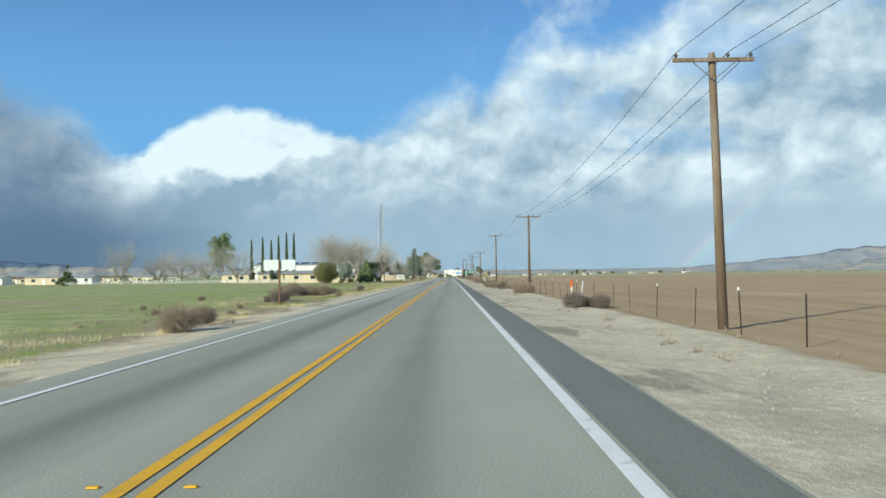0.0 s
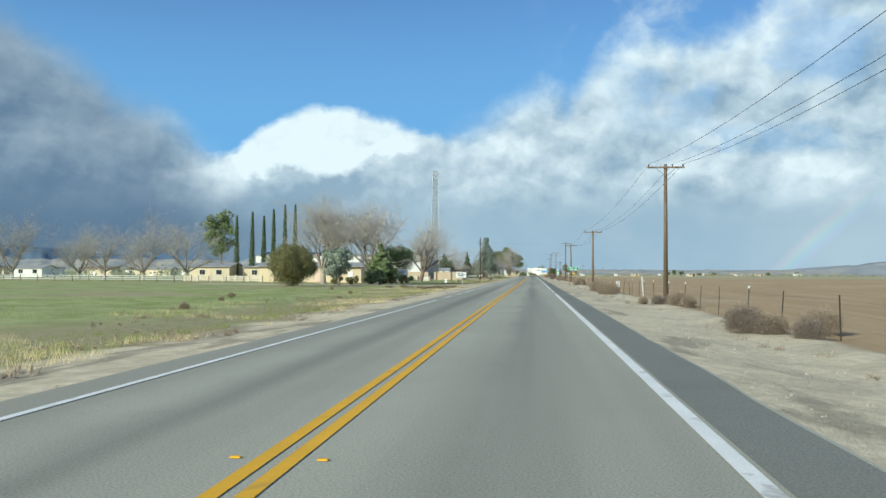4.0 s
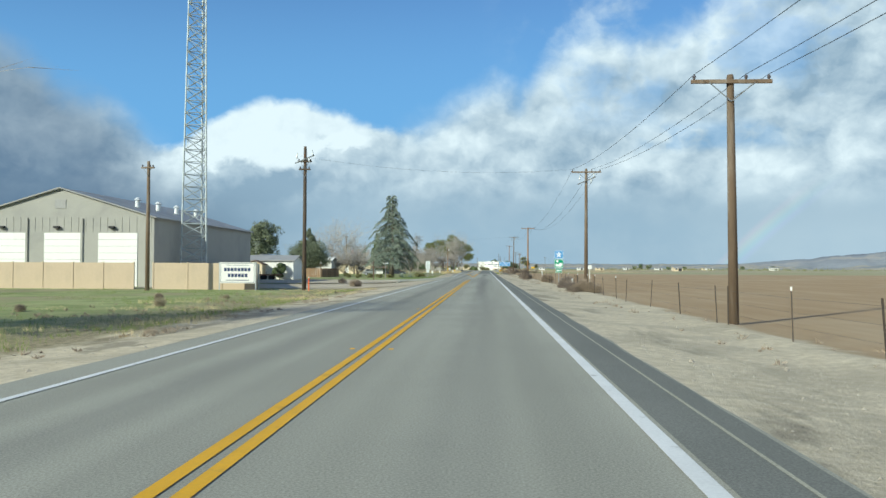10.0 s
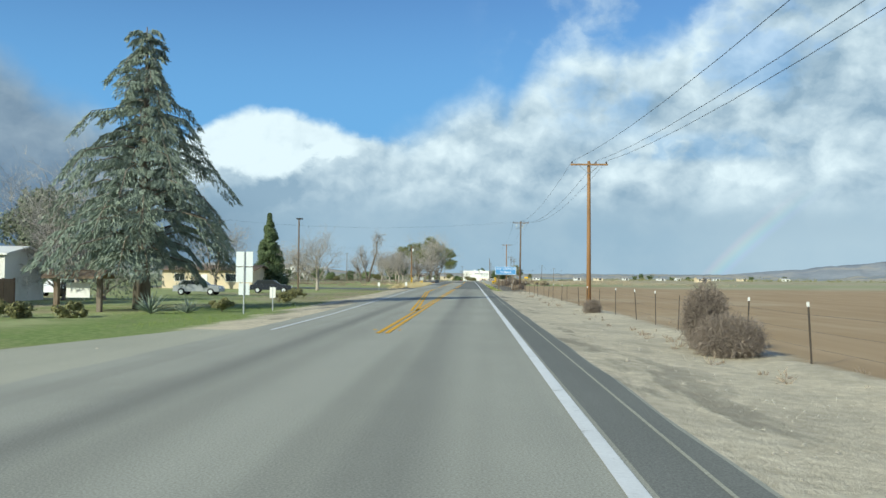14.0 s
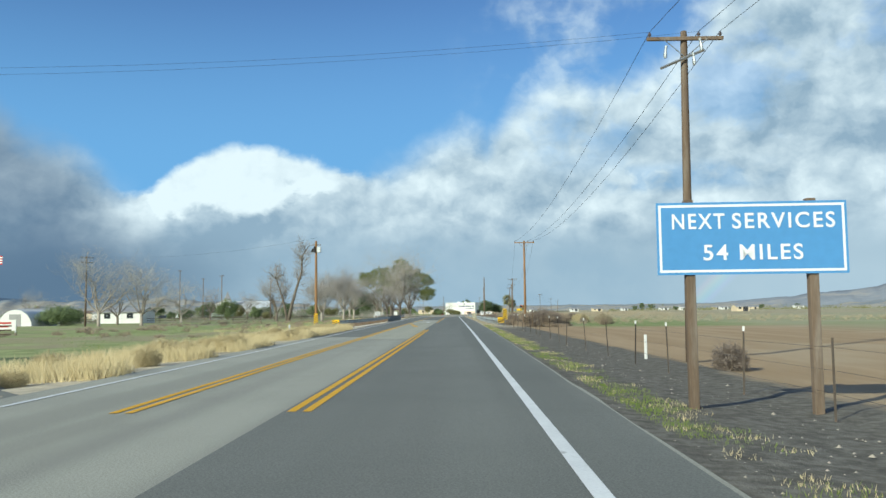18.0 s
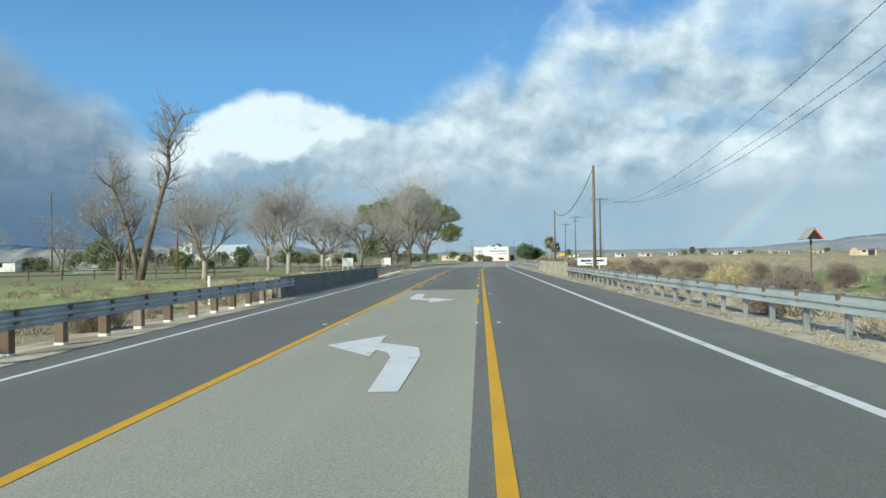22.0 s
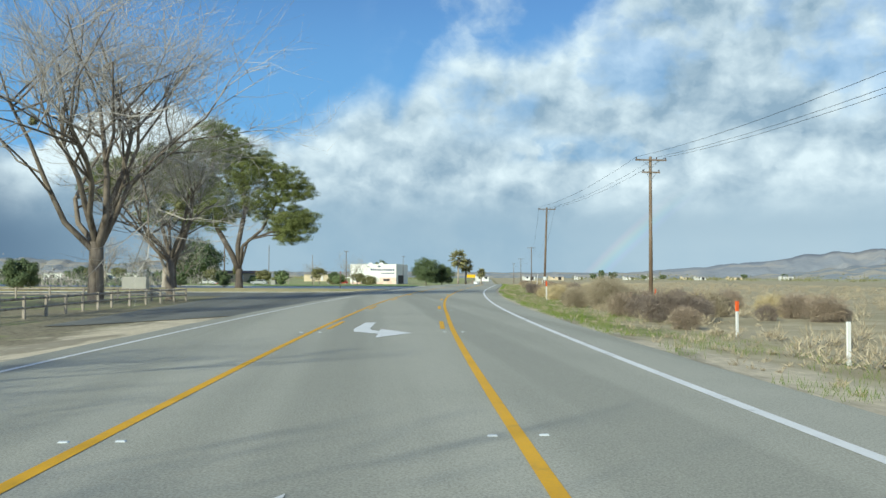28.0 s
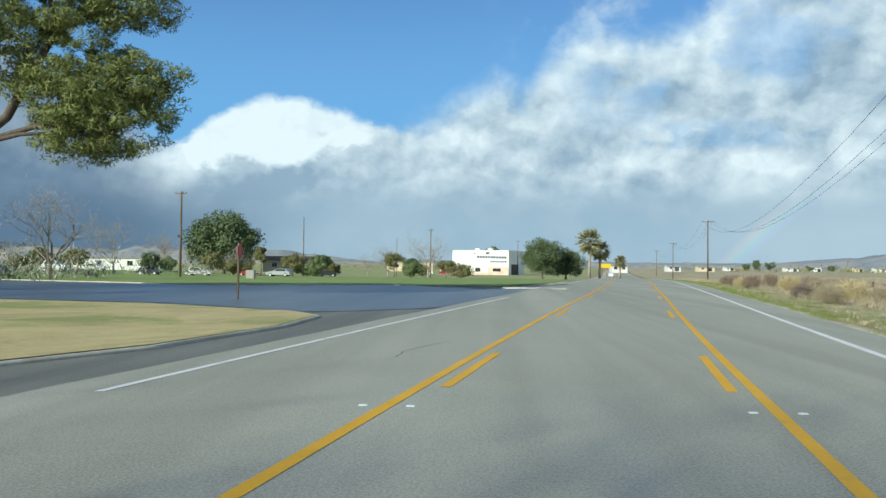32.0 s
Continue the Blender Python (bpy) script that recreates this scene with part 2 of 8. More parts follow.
M["wire"] = mat("wire_metal", (0.05, 0.055, 0.06), 0.6, 0.1, 1, 5, 0, metal=0.3)
M["white"] = mat("white_paint", (0.74, 0.74, 0.72), 0.6, 0.14, 0.6, 9, 0.06, tint=(0.6, 0.59, 0.55), tint_scale=0.5, tint_at=(0.5, 0.8))
M["cream"] = mat("cream_stucco", (0.68, 0.57, 0.4), 0.85, 0.18, 0.5, 18, 0.25, tint=(0.58, 0.5, 0.38), tint_scale=0.3)
M["tan"] = mat("tan_panel_paint", (0.52, 0.42, 0.31), 0.75, 0.15, 0.5, 10, 0.08, tint=(0.44, 0.36, 0.27), tint_scale=0.4)
M["grey_wall"] = mat("grey_metal_siding", (0.36, 0.355, 0.33), 0.6, 0.15, 0.4, 10, 0.08, tint=(0.3, 0.3, 0.285), tint_scale=0.3)
M["roof_grey"] = mat("grey_roof_metal", (0.33, 0.33, 0.33), 0.55, 0.25, 0.5, 8, 0.1, tint=(0.26, 0.26, 0.26), tint_scale=0.4)
M["roof_brown"] = mat("brown_shingle_roof", (0.17, 0.12, 0.09), 0.9, 0.4, 1.2, 14, 0.4, tint=(0.24, 0.19, 0.15), tint_scale=0.6)
M["door_white"] = mat("white_roller_door", (0.78, 0.78, 0.77), 0.5, 0.08, 0.8, 6, 0.05)
M["pink"] = mat("pink_stucco", (0.7, 0.48, 0.4), 0.85, 0.15, 0.4, 14, 0.2, tint=(0.74, 0.6, 0.52), tint_scale=0.2)
# stained concrete; its grey is darkened to carry the shade on the wall's road side
M["concrete_dark"] = mat("stained_concrete_shade_toned", (0.2, 0.205, 0.195), 0.9, 0.35, 0.5, 10, 0.3, tint=(0.13, 0.135, 0.13), tint_scale=0.5, tint_at=(0.4, 0.7))
def peeling_concrete():
    """Khaki paint worn off in pale flakes and streaks."""
    m = mat("peeling_painted_concrete", (0.4, 0.385, 0.29), 0.9, 0.3, 0.5, 10, 0.3, tint=(0.31, 0.3, 0.21), tint_scale=0.7, tint_at=(0.4, 0.65))
    g = Net(m.node_tree)
    b = m.node_tree.nodes["Principled BSDF"]
    base = b.inputs["Base Color"].links[0].from_socket
    pos = g.node("ShaderNodeTexCoord").outputs["Object"]
    sep = g.node("ShaderNodeSeparateXYZ")
    g.put(sep.inputs[0], pos)
    x, y, z = sep.outputs
    flake = g.noise(g.vec(x, y, g.math("MULTIPLY", z, 0.7)), 1.6, 7, 0.66, 0.6)
    streak = g.noise(g.vec(0.0, g.math("MULTIPLY", y, 2.4), g.math("MULTIPLY", z, 0.35)), 1.5, 5, 0.6)
    c = g.mix(g.math("MULTIPLY", g.step(streak, 0.52, 0.66), 0.5), base, (0.24, 0.22, 0.15))
    c = g.mix(g.math("MULTIPLY", g.step(flake, 0.565, 0.6), 0.85), c, (0.62, 0.62, 0.55))
    g.put(b.inputs["Base Color"], c)
    return m


M["concrete_peeling"] = peeling_concrete()
M["concrete_pale"] = mat("pale_peeling_concrete", (0.5, 0.49, 0.42), 0.9, 0.35, 0.5, 10, 0.3, tint=(0.4, 0.37, 0.28), tint_scale=0.6, tint_at=(0.4, 0.65))
M["glass"] = glass_mat("dark_window_glass", (0.03, 0.035, 0.04))
M["dark"] = mat("dark_paint", (0.03, 0.03, 0.032), 0.6, 0.2, 1, 8, 0.05)
M["rust"] = mat("rusty_steel", (0.16, 0.09, 0.055), 0.85, 0.5, 2, 15, 0.3, tint=(0.09, 0.055, 0.04), tint_scale=1.5, rnd=0.3)
M["orange"] = mat("orange_marker_paint", (0.8, 0.13, 0.03), 0.5, 0.1, 1, 8, 0)
M["sign_green"] = mat("green_sign_sheeting", (0.0, 0.26, 0.14), 0.4, 0.1, 1, 6, 0)
M["sign_blue"] = mat("blue_sign_sheeting", (0.1, 0.29, 0.58), 0.4, 0.15, 1, 6, 0)
M["sign_yellow"] = mat("yellow_sign_sheeting", (0.85, 0.53, 0.02), 0.4, 0.1, 1, 6, 0)
M["letter"] = mat("white_lettering", (0.82, 0.84, 0.86), 0.5, 0.05, 1, 6, 0)
M["letter_dark"] = mat("navy_lettering", (0.02, 0.04, 0.12), 0.5, 0.05, 1, 6, 0)
M["alu"] = mat("sign_back_aluminium", (0.66, 0.7, 0.72), 0.5, 0.15, 0.8, 6, 0.03, metal=0.2)
M["red"] = mat("red_paint", (0.45, 0.03, 0.03), 0.4, 0.1, 1, 6, 0)
M["bark"] = mat("grey_brown_bark", (0.22, 0.185, 0.15), 0.95, 0.5, 1.2, 10, 0.6, tint=(0.1, 0.08, 0.06), tint_scale=1.0, stretch=(3, 3, 0.8))
M["bark_dark"] = mat("dark_pine_bark", (0.1, 0.083, 0.07), 0.95, 0.5, 1.2, 10, 0.7, tint=(0.15, 0.125, 0.1), tint_scale=0.9, stretch=(3, 3, 0.8))
M["bark_pale"] = mat("pale_bark", (0.38, 0.34, 0.29), 0.95, 0.45, 1.2, 10, 0.5, tint=(0.19, 0.155, 0.12), tint_scale=0.8, stretch=(3, 3, 0.8))
M["twig"] = leaf_mat("bare_twigs", (0.26, 0.235, 0.215), (0.46, 0.425, 0.39), 0.9)
M["twig_pale"] = leaf_mat("pale_bare_twigs", (0.33, 0.3, 0.275), (0.56, 0.525, 0.475), 0.9)
M["leaf_dark"] = leaf_mat("dark_evergreen_leaves", (0.052, 0.088, 0.044), (0.169, 0.208, 0.098))
M["leaf_pine"] = leaf_mat("pine_needles", (0.066, 0.103, 0.038), (0.3, 0.32, 0.105))
M["leaf_deodar"] = leaf_mat("blue_green_needles", (0.12, 0.165, 0.135), (0.38, 0.43, 0.35))
M["leaf_cypress"] = leaf_mat("grey_green_foliage", (0.078, 0.104, 0.065), (0.247, 0.273, 0.182))
M["leaf_green"] = leaf_mat("green_leaves", (0.085, 0.13, 0.058), (0.26, 0.312, 0.143))
M["leaf_olive"] = leaf_mat("olive_hedge_leaves", (0.098, 0.104, 0.046), (0.273, 0.26, 0.117))
M["palm_leaf"] = leaf_mat("palm_fronds", (0.12, 0.14, 0.06), (0.44, 0.4, 0.2))
M["tumble_dark"] = leaf_mat("grey_tumbleweed", (0.13, 0.105, 0.09), (0.34, 0.285, 0.24), 0.95)
M["tumble"] = leaf_mat("dry_tumbleweed", (0.19, 0.15, 0.115), (0.46, 0.375, 0.285), 0.95)
M["sage"] = leaf_mat("sagebrush", (0.2, 0.17, 0.115), (0.58, 0.5, 0.365), 0.95)
M["grass"] = leaf_mat("green_grass_blades", (0.08, 0.14, 0.02), (0.23, 0.27, 0.07), 0.8)
M["drygrass"] = leaf_mat("dry_grass_blades", (0.4, 0.33, 0.18), (0.68, 0.58, 0.36), 0.9)
M["mistletoe"] = leaf_mat("mistletoe_leaves", (0.1, 0.11, 0.045), (0.24, 0.23, 0.1))
M["rock"] = mat("pale_rock", (0.45, 0.4, 0.33), 0.9, 0.4, 2, 9, 0.4, rnd=0.3)
M["white_line"] = mat("white_road_paint", (0.74, 0.75, 0.74), 0.7, 0.25, 0.9, 30, 0.15, tint=(0.42, 0.42, 0.4), tint_scale=2.6, tint_at=(0.57, 0.72))
M["yellow_line"] = mat("yellow_road_paint", (0.72, 0.4, 0.025), 0.7, 0.25, 0.9, 30, 0.15, tint=(0.5, 0.3, 0.06), tint_scale=2.2, tint_at=(0.55, 0.8))
# distance haze painted as blue-grey; the paler tint imitates sunlit slopes
M["range"] = mat("haze_tinted_range", (0.3, 0.325, 0.355), 1.0, 0.3, 0.006, 0.03, 0, tint=(0.4, 0.385, 0.36), tint_scale=0.003, spec=0.0)
# the air's blue haze over the far mountain is put into its base colour
M["mountain"] = mat("haze_tinted_mountain", (0.135, 0.19, 0.255), 1.0, 0.03, 0.002, 0.01, 0, spec=0.0)
M["dirt"] = mat("dusty_dirt", (0.45, 0.385, 0.28), 0.95, 0.35, 0.4, 8, 0.5, tint=(0.56, 0.49, 0.37), tint_scale=0.3, tint_at=(0.4, 0.65))
# broken sunlight painted on: pale base as sunlit slope, blue-grey tint as hazy shade
M["hill"] = mat("pale_hill_sun_and_shade", (0.43, 0.4, 0.34), 1.0, 0.3, 0.006, 0.03, 0, tint=(0.27, 0.3, 0.32), tint_scale=0.006, tint_at=(0.42, 0.56), spec=0.0)
for key, c in (("car_white", (0.75, 0.76, 0.77)), ("car_dark", (0.03, 0.035, 0.045)), ("car_red", (0.35, 0.03, 0.03)), ("car_silver", (0.4, 0.42, 0.44))):
    M[key] = mat(key.replace("car", "car_paint"), c, 0.25, 0.06, 1, 6, 0, spec=0.6)
M["tyre"] = mat("tyre_rubber", (0.02, 0.02, 0.02), 0.9, 0.2, 1, 8, 0)


# ---- geometry helpers ----
class Geo:
    """Collects vertices and faces for one mesh."""

    def __init__(self):
        self.v, self.f = [], []

    def face(self, pts):
        i = len(self.v)
        self.v.extend(tuple(p) for p in pts)
        self.f.append(tuple(range(i, i + len(pts))))

    def box(self, x0, x1, y0, y1, z0, z1):
        i = len(self.v)
        self.v += [(x, y, z) for z in (z0, z1) for y in (y0, y1) for x in (x0, x1)]
        self.f += [tuple(i + k for k in q) for q in ((0, 2, 3, 1), (4, 5, 7, 6), (0, 1, 5, 4), (2, 6, 7, 3), (0, 4, 6, 2), (1, 3, 7, 5))]
        return self

    def chamfer(self, x0, x1, y0, y1, z0, z1, c=0.02):
        """A box whose upright and top edges are cut off."""
        ring = lambda d, z: [(x0 + d, y0 + c, z), (x0 + c, y0 + d, z), (x1 - c, y0 + d, z), (x1 - d, y0 + c, z), (x1 - d, y1 - c, z), (x1 - c, y1 - d, z), (x0 + c, y1 - d, z), (x0 + d, y1 - c, z)]
        self.loft([ring(0, z0), ring(0, z1 - c), ring(c, z1)])
        return self

    def loft(self, rings, cap=True):
        i, n = len(self.v), len(rings[0])
        for r in rings:
            self.v.extend(tuple(p) for p in r)
        for k in range(len(rings) - 1):
            for j in range(n):
                a, b = i + k * n + j, i + k * n + (j + 1) % n
                self.f.append((a, b, b + n, a + n))
        if cap:
            self.f.append(tuple(i + j for j in reversed(range(n))))
            e = i + (len(rings) - 1) * n
            self.f.append(tuple(e + j for j in range(n)))
        return self

    def tube(self, pts, radii, n=6, cap=True):
        pts = [Vector(p) for p in pts]
        rings = []
        for k, p in enumerate(pts):
            d = (pts[min(k + 1, len(pts) - 1)] - pts[max(k - 1, 0)])
            d = d.normalized() if d.length > 1e-9 else Vector((0, 0, 1))
            a = d.cross(Vector((0.31, 0.95, 0.05)))
            a = a.normalized() if a.length > 0.05 else d.cross(Vector((1, 0, 0))).normalized()
            b = d.cross(a)
            r = radii[k]
            rings.append([p + a * (r * math.cos(2 * math.pi * j / n)) + b * (r * math.sin(2 * math.pi * j / n)) for j in range(n)])
        return self.loft(rings, cap)

    def prism(self, poly, axis, a, b):
        """A polygon in the plane across the axis, pushed from a to b."""
        put = {"x": lambda p, t: (t, p[0], p[1]), "y": lambda p, t: (p[0], t, p[1]), "z": lambda p, t: (p[0], p[1], t)}[axis]
        return self.loft([[put(p, a) for p in poly], [put(p, b) for p in poly]])

    def mesh(self, name, material):
        me = bpy.data.meshes.new(name)
        me.from_pydata(self.v, [], self.f)
        me.validate()
        if material:
            me.materials.append(material)
        bm = bmesh.new()
        bm.from_mesh(me)
        if len(bm.faces) < 20000:
            bmesh.ops.recalc_face_normals(bm, faces=bm.faces)
        bm.to_mesh(me)
        bm.free()
        return me


def thing(name, label, category, x=0, y=0, z=0, rz=0, group="", kind=""):
    ob = new(name)
    ob.empty_display_size = 0.2
    ob.matrix_world = pose(x, y, z, 0, 0, rz)
    return tagged(ob, label, category, group, kind)


def part(name, geo, material, parent, label="", at=None):
    """Links a mesh as one part of a thing."""
    ob = new(name, geo if isinstance(geo, bpy.types.Mesh) else geo.mesh(name, material))
    if parent:
        ob.parent = parent
    if at is not None:
        ob.matrix_basis = at if isinstance(at, Matrix) else Matrix.Translation(at)
    if label:
        ob["label"] = label
    return ob


def smooth(ob):
    for p in ob.data.polygons:
        p.use_smooth = True
    return ob


def solid(name, geo, material, label, category, at=(0, 0, 0), rz=0, group="", kind=""):
    """A thing that is one mesh."""
    ob = new(name, geo if isinstance(geo, bpy.types.Mesh) else geo.mesh(name, material))
    ob.matrix_world = pose(*at, 0, 0, rz)
    return tagged(ob, label, category, group, kind)


def text(body, size, material, parent, x, y, z, name="lettering", width=None, rx=90, rz=0):
    """Lettering as a thin mesh that faces -y."""
    cu = bpy.data.curves.new(name, "FONT")
    cu.body, cu.size, cu.align_x, cu.align_y, cu.extrude, cu.space_character, cu.offset = body, size, "CENTER", "CENTER", 0.004, 1.2, 0.004
    tmp = new("tmp", cu)
    bpy.context.view_layer.update()
    me = bpy.data.meshes.new_from_object(tmp.evaluated_get(bpy.context.evaluated_depsgraph_get()))
    bpy.data.objects.remove(tmp)
    xs = [v.co.x for v in me.vertices]
    k = width / (max(xs) - min(xs)) if width else 1.0
    for v in me.vertices:
        v.co.x *= k
    me.materials.clear()
    me.materials.append(material)
    ob = new(name, me)
    ob.parent = parent
    ob.matrix_basis = pose(x, y, z, rx, 0, rz)
    return ob


# ---- the line of the road ----
import functools


KNOTS = [(-300, 1.37), (500, 1.37), (560, 1.3), (640, 1.04), (690, 1.12), (720, 2.17), (750, 4.4), (780, 8.03), (810, 12.69), (850, 20.0), (900, 28.9), (1000, 44.6), (1400, 106.6), (3200, 385.6)]


def slope(k):
    (a, u), (b, v) = KNOTS[max(k - 1, 0)], KNOTS[min(k + 1, len(KNOTS) - 1)]
    return (v - u) / (b - a)


@functools.lru_cache(None)
def ref(y):
    """x of the right-hand edge line at y, smooth through the knots."""
    y = max(-299.0, min(3199.0, y))
    k = max(i for i in range(len(KNOTS) - 1) if KNOTS[i][0] <= y)
    (a, u), (b, v) = KNOTS[k], KNOTS[k + 1]
    h = b - a
    t = (y - a) / h
    return u * (1 + 2 * t) * (1 - t) ** 2 + slope(k) * h * t * (1 - t) ** 2 + v * t * t * (3 - 2 * t) + slope(k + 1) * h * t * t * (t - 1)


def off_yr(y):
    return -float(np.interp(y, [0, 395, 500, 600, 660, 700, 745, 775, 800, 2000], [3.65, 3.65, 3.55, 3.5, 3.45, 3.05, 2.72, 2.98, 2.8, 2.75]))


def off_yl(y):
    return -float(np.interp(y, [0, 395, 450, 500, 560, 600, 660, 700, 745, 800, 2000], [3.65, 3.65, 6.0, 6.45, 6.95, 7.0, 7.35, 7.0, 6.6, 6.8, 6.8]))


def off_wl(y):
    return -float(np.interp(y, [0, 395, 450, 510, 560, 640, 700, 745, 2000], [6.95, 6.95, 8.2, 9.1, 9.7, 10.3, 10.45, 10.25, 10.1]))


def at(y, o, z=0.0):
    return (ref(y) + o, y, z)


def ease(v, a, b):
    t = max(0.0, min(1.0, (v - a) / (b - a)))
    return t * t * (3 - 2 * t)


def dip(o, y):
    """The shallow fall of the land towards the store."""
    return -2.0 * ease(y, 870, 1100) * (1 - ease(y, 1300, 1500)) * ease(o, -125, -90) * (1 - ease(o, 15, 70))


def ground_z(o, y):
    """Height of the ground, o metres to the right of the edge line."""
    return level_z(o, y) + (dip(o, y) if y > 870 else 0.0)


def level_z(o, y):
    left = off_wl(y) - o
    if o > 0:
        return float(np.interp(o, [0, 1.0, 1.3, 3.5, 5.2, 7, 14], [-0.03, -0.03, -0.06, -0.2, -0.28, -0.3, -0.3]))
    if left > 0:
        return float(np.interp(left, [0, 0.7, 1.0, 3, 6, 9, 14], [-0.03, -0.03, -0.06, -0.16, -0.3, -0.3, -0.3]))
    return -0.03


def gz(x, y):
    return ground_z(x - ref(y), y)


def paved(x, y):
    """True where side roads, drives and yards lie."""
    return (x < -4 and 206 < y < 244) or (x < -4 and 316 < y < 392) or (x < -4 and 464 < y < 512) or (x < 0 and 736 < y < 815) or (x < 12 and 808 < y < 945)


def strip(name, y0, y1, o0, o1, z, material, label, category, step=4.0, kind="structure", thick=0.0):
    """A strip of road between two offsets (numbers or functions of y)."""
    g = Geo()
    n = max(1, int(math.ceil((y1 - y0) / step)))
    a = o0 if callable(o0) else (lambda y: o0)
    b = o1 if callable(o1) else (lambda y: o1)
    for k in range(n + 1):
        y = y0 + (y1 - y0) * k / n
        g.v += [at(y, a(y), z + dip(a(y), y)), at(y, b(y), z + dip(b(y), y))]
        if k:
            i = 2 * k
            g.f.append((i - 2, i - 1, i + 1, i))
    return solid(name, g, material, label, category, kind=kind)


# ---- ground ----
def ground_material():
    m = bpy.data.materials.new("ground_soil_and_grass")
    m.use_nodes = True
    g = Net(m.node_tree)
    b = m.node_tree.nodes["Principled BSDF"]
    pos = g.node("ShaderNodeNewGeometry").outputs["Position"]
    sep = g.node("ShaderNodeSeparateXYZ")
    g.put(sep.inputs[0], pos)
    y = sep.outputs[1]
    at_o = g.node("ShaderNodeAttribute")
    at_o.attribute_name = "side"
    at_l = g.node("ShaderNodeAttribute")
    at_l.attribute_name = "left_side"
    big = g.noise(pos, 0.05, 5, 0.6, 0.4)
    mid = g.noise(pos, 0.35, 6, 0.65, 0.5)
    fine = g.noise(pos, 4.0, 5, 0.7)
    grit = g.noise(pos, 28.0, 3, 0.7)
    o = g.math("ADD", at_o.outputs["Fac"], g.math("MULTIPLY", g.math("SUBTRACT", mid, 0.5), 2.4))
    left = g.math("ADD", at_l.outputs["Fac"], g.math("MULTIPLY", g.math("SUBTRACT", mid, 0.5), 4.5))
    # gravel and dust at the road's side
    dust = g.mix(g.step(fine, 0.35, 0.7), (0.53, 0.46, 0.33), (0.72, 0.64, 0.48))
    dust = g.mix(g.math("MULTIPLY", g.step(mid, 0.42, 0.66), 0.55), dust, (0.34, 0.3, 0.225))
    dust = g.mix(g.math("MULTIPLY", g.step(grit, 0.55, 0.72), 0.6), dust, (0.66, 0.61, 0.5))
    stain = g.noise(g.vec(g.math("MULTIPLY", at_o.outputs["Fac"], 0.55), g.math("MULTIPLY", y, 0.14), 2.0), 1.3, 5, 0.6, 0.3)
    near_road = g.math("MULTIPLY", g.step(at_o.outputs["Fac"], 4.2, 1.6), g.step(stain, 0.53, 0.62))
    dust = g.mix(g.math("MULTIPLY", near_road, 0.7), dust, (0.24, 0.215, 0.165))
    dark_dust = g.mix(g.step(fine, 0.35, 0.7), (0.115, 0.105, 0.088), (0.23, 0.215, 0.18))
    dust = g.mix(g.math("MULTIPLY", g.step(y, 462, 480), g.math("MULTIPLY", g.step(y, 570, 545), g.step(o, 0.0, 1.0))), dust, dark_dust)
    # ploughed field
    furrow = g.noise(g.vec(g.math("MULTIPLY", at_o.outputs["Fac"], 0.6), g.math("MULTIPLY", y, 0.03), 0), 1.2, 4, 0.6)
    field = g.mix(g.step(furrow, 0.35, 0.7), (0.37, 0.265, 0.155), (0.44, 0.325, 0.2))
    field = g.mix(g.step(big, 0.5, 0.68, 0, 0.5), field, (0.5, 0.41, 0.28))
    # green pasture
    green = g.mix(g.step(mid, 0.36, 0.62), (0.235, 0.29, 0.11), (0.37, 0.41, 0.19))
    green = g.mix(g.step(fine, 0.46, 0.68, 0, 0.7), green, (0.3, 0.255, 0.14))
    green = g.mix(g.step(big, 0.5, 0.62, 0, 0.8), green, (0.36, 0.3, 0.2))
    weedy = g.mix(g.step(fine, 0.35, 0.65), (0.2, 0.17, 0.1), (0.42, 0.36, 0.24))
    green = g.mix(g.math("MULTIPLY", g.step(left, 13.0, 4.0), g.step(mid, 0.33, 0.5)), green, weedy)
    lush = g.mix(g.step(fine, 0.35, 0.66), (0.13, 0.22, 0.045), (0.23, 0.32, 0.085))
    green = g.mix(g.math("MULTIPLY", g.math("MULTIPLY", g.step(y, 380, 384), g.step(y, 432, 405)), g.math("MULTIPLY", g.step(left, 12, 8), g.step(mid, 0.36, 0.5, 0.3, 0.75))), green, lush)
    worn = g.mix(g.step(fine, 0.38, 0.66), (0.17, 0.15, 0.105), (0.33, 0.295, 0.21))
    bare = g.math("MULTIPLY", g.math("MULTIPLY", g.step(y, 628, 650), g.step(y, 815, 790)), g.step(g.math("ADD", mid, g.math("MULTIPLY", g.step(left, 30, 5), 0.12)), 0.44, 0.58))
    green = g.mix(g.math("MULTIPLY", bare, 0.9), green, worn)
    # brush land and dry grass
    brush = g.mix(g.step(mid, 0.38, 0.66), (0.36, 0.31, 0.2), (0.5, 0.44, 0.3))
    brush = g.mix(g.step(big, 0.45, 0.65, 0, 0.6), brush, (0.3, 0.28, 0.17))
    right = g.mix(g.step(g.math("ADD", y, g.math("MULTIPLY", big, 60.0)), 580, 605), field, brush)
    young = g.mix(g.step(mid, 0.36, 0.64), (0.18, 0.25, 0.075), (0.3, 0.34, 0.14))
    right = g.mix(g.math("MULTIPLY", g.math("MULTIPLY", g.step(y, 550, 562), g.step(y, 660, 640)), g.math("MULTIPLY", g.step(o, 10, 15), 0.9)), right, young)
    # far scrub and fields, their green paled in colour to imitate haze
    far_hazed_green = g.mix(g.step(big, 0.4, 0.6), (0.33, 0.34, 0.2), (0.43, 0.39, 0.27))
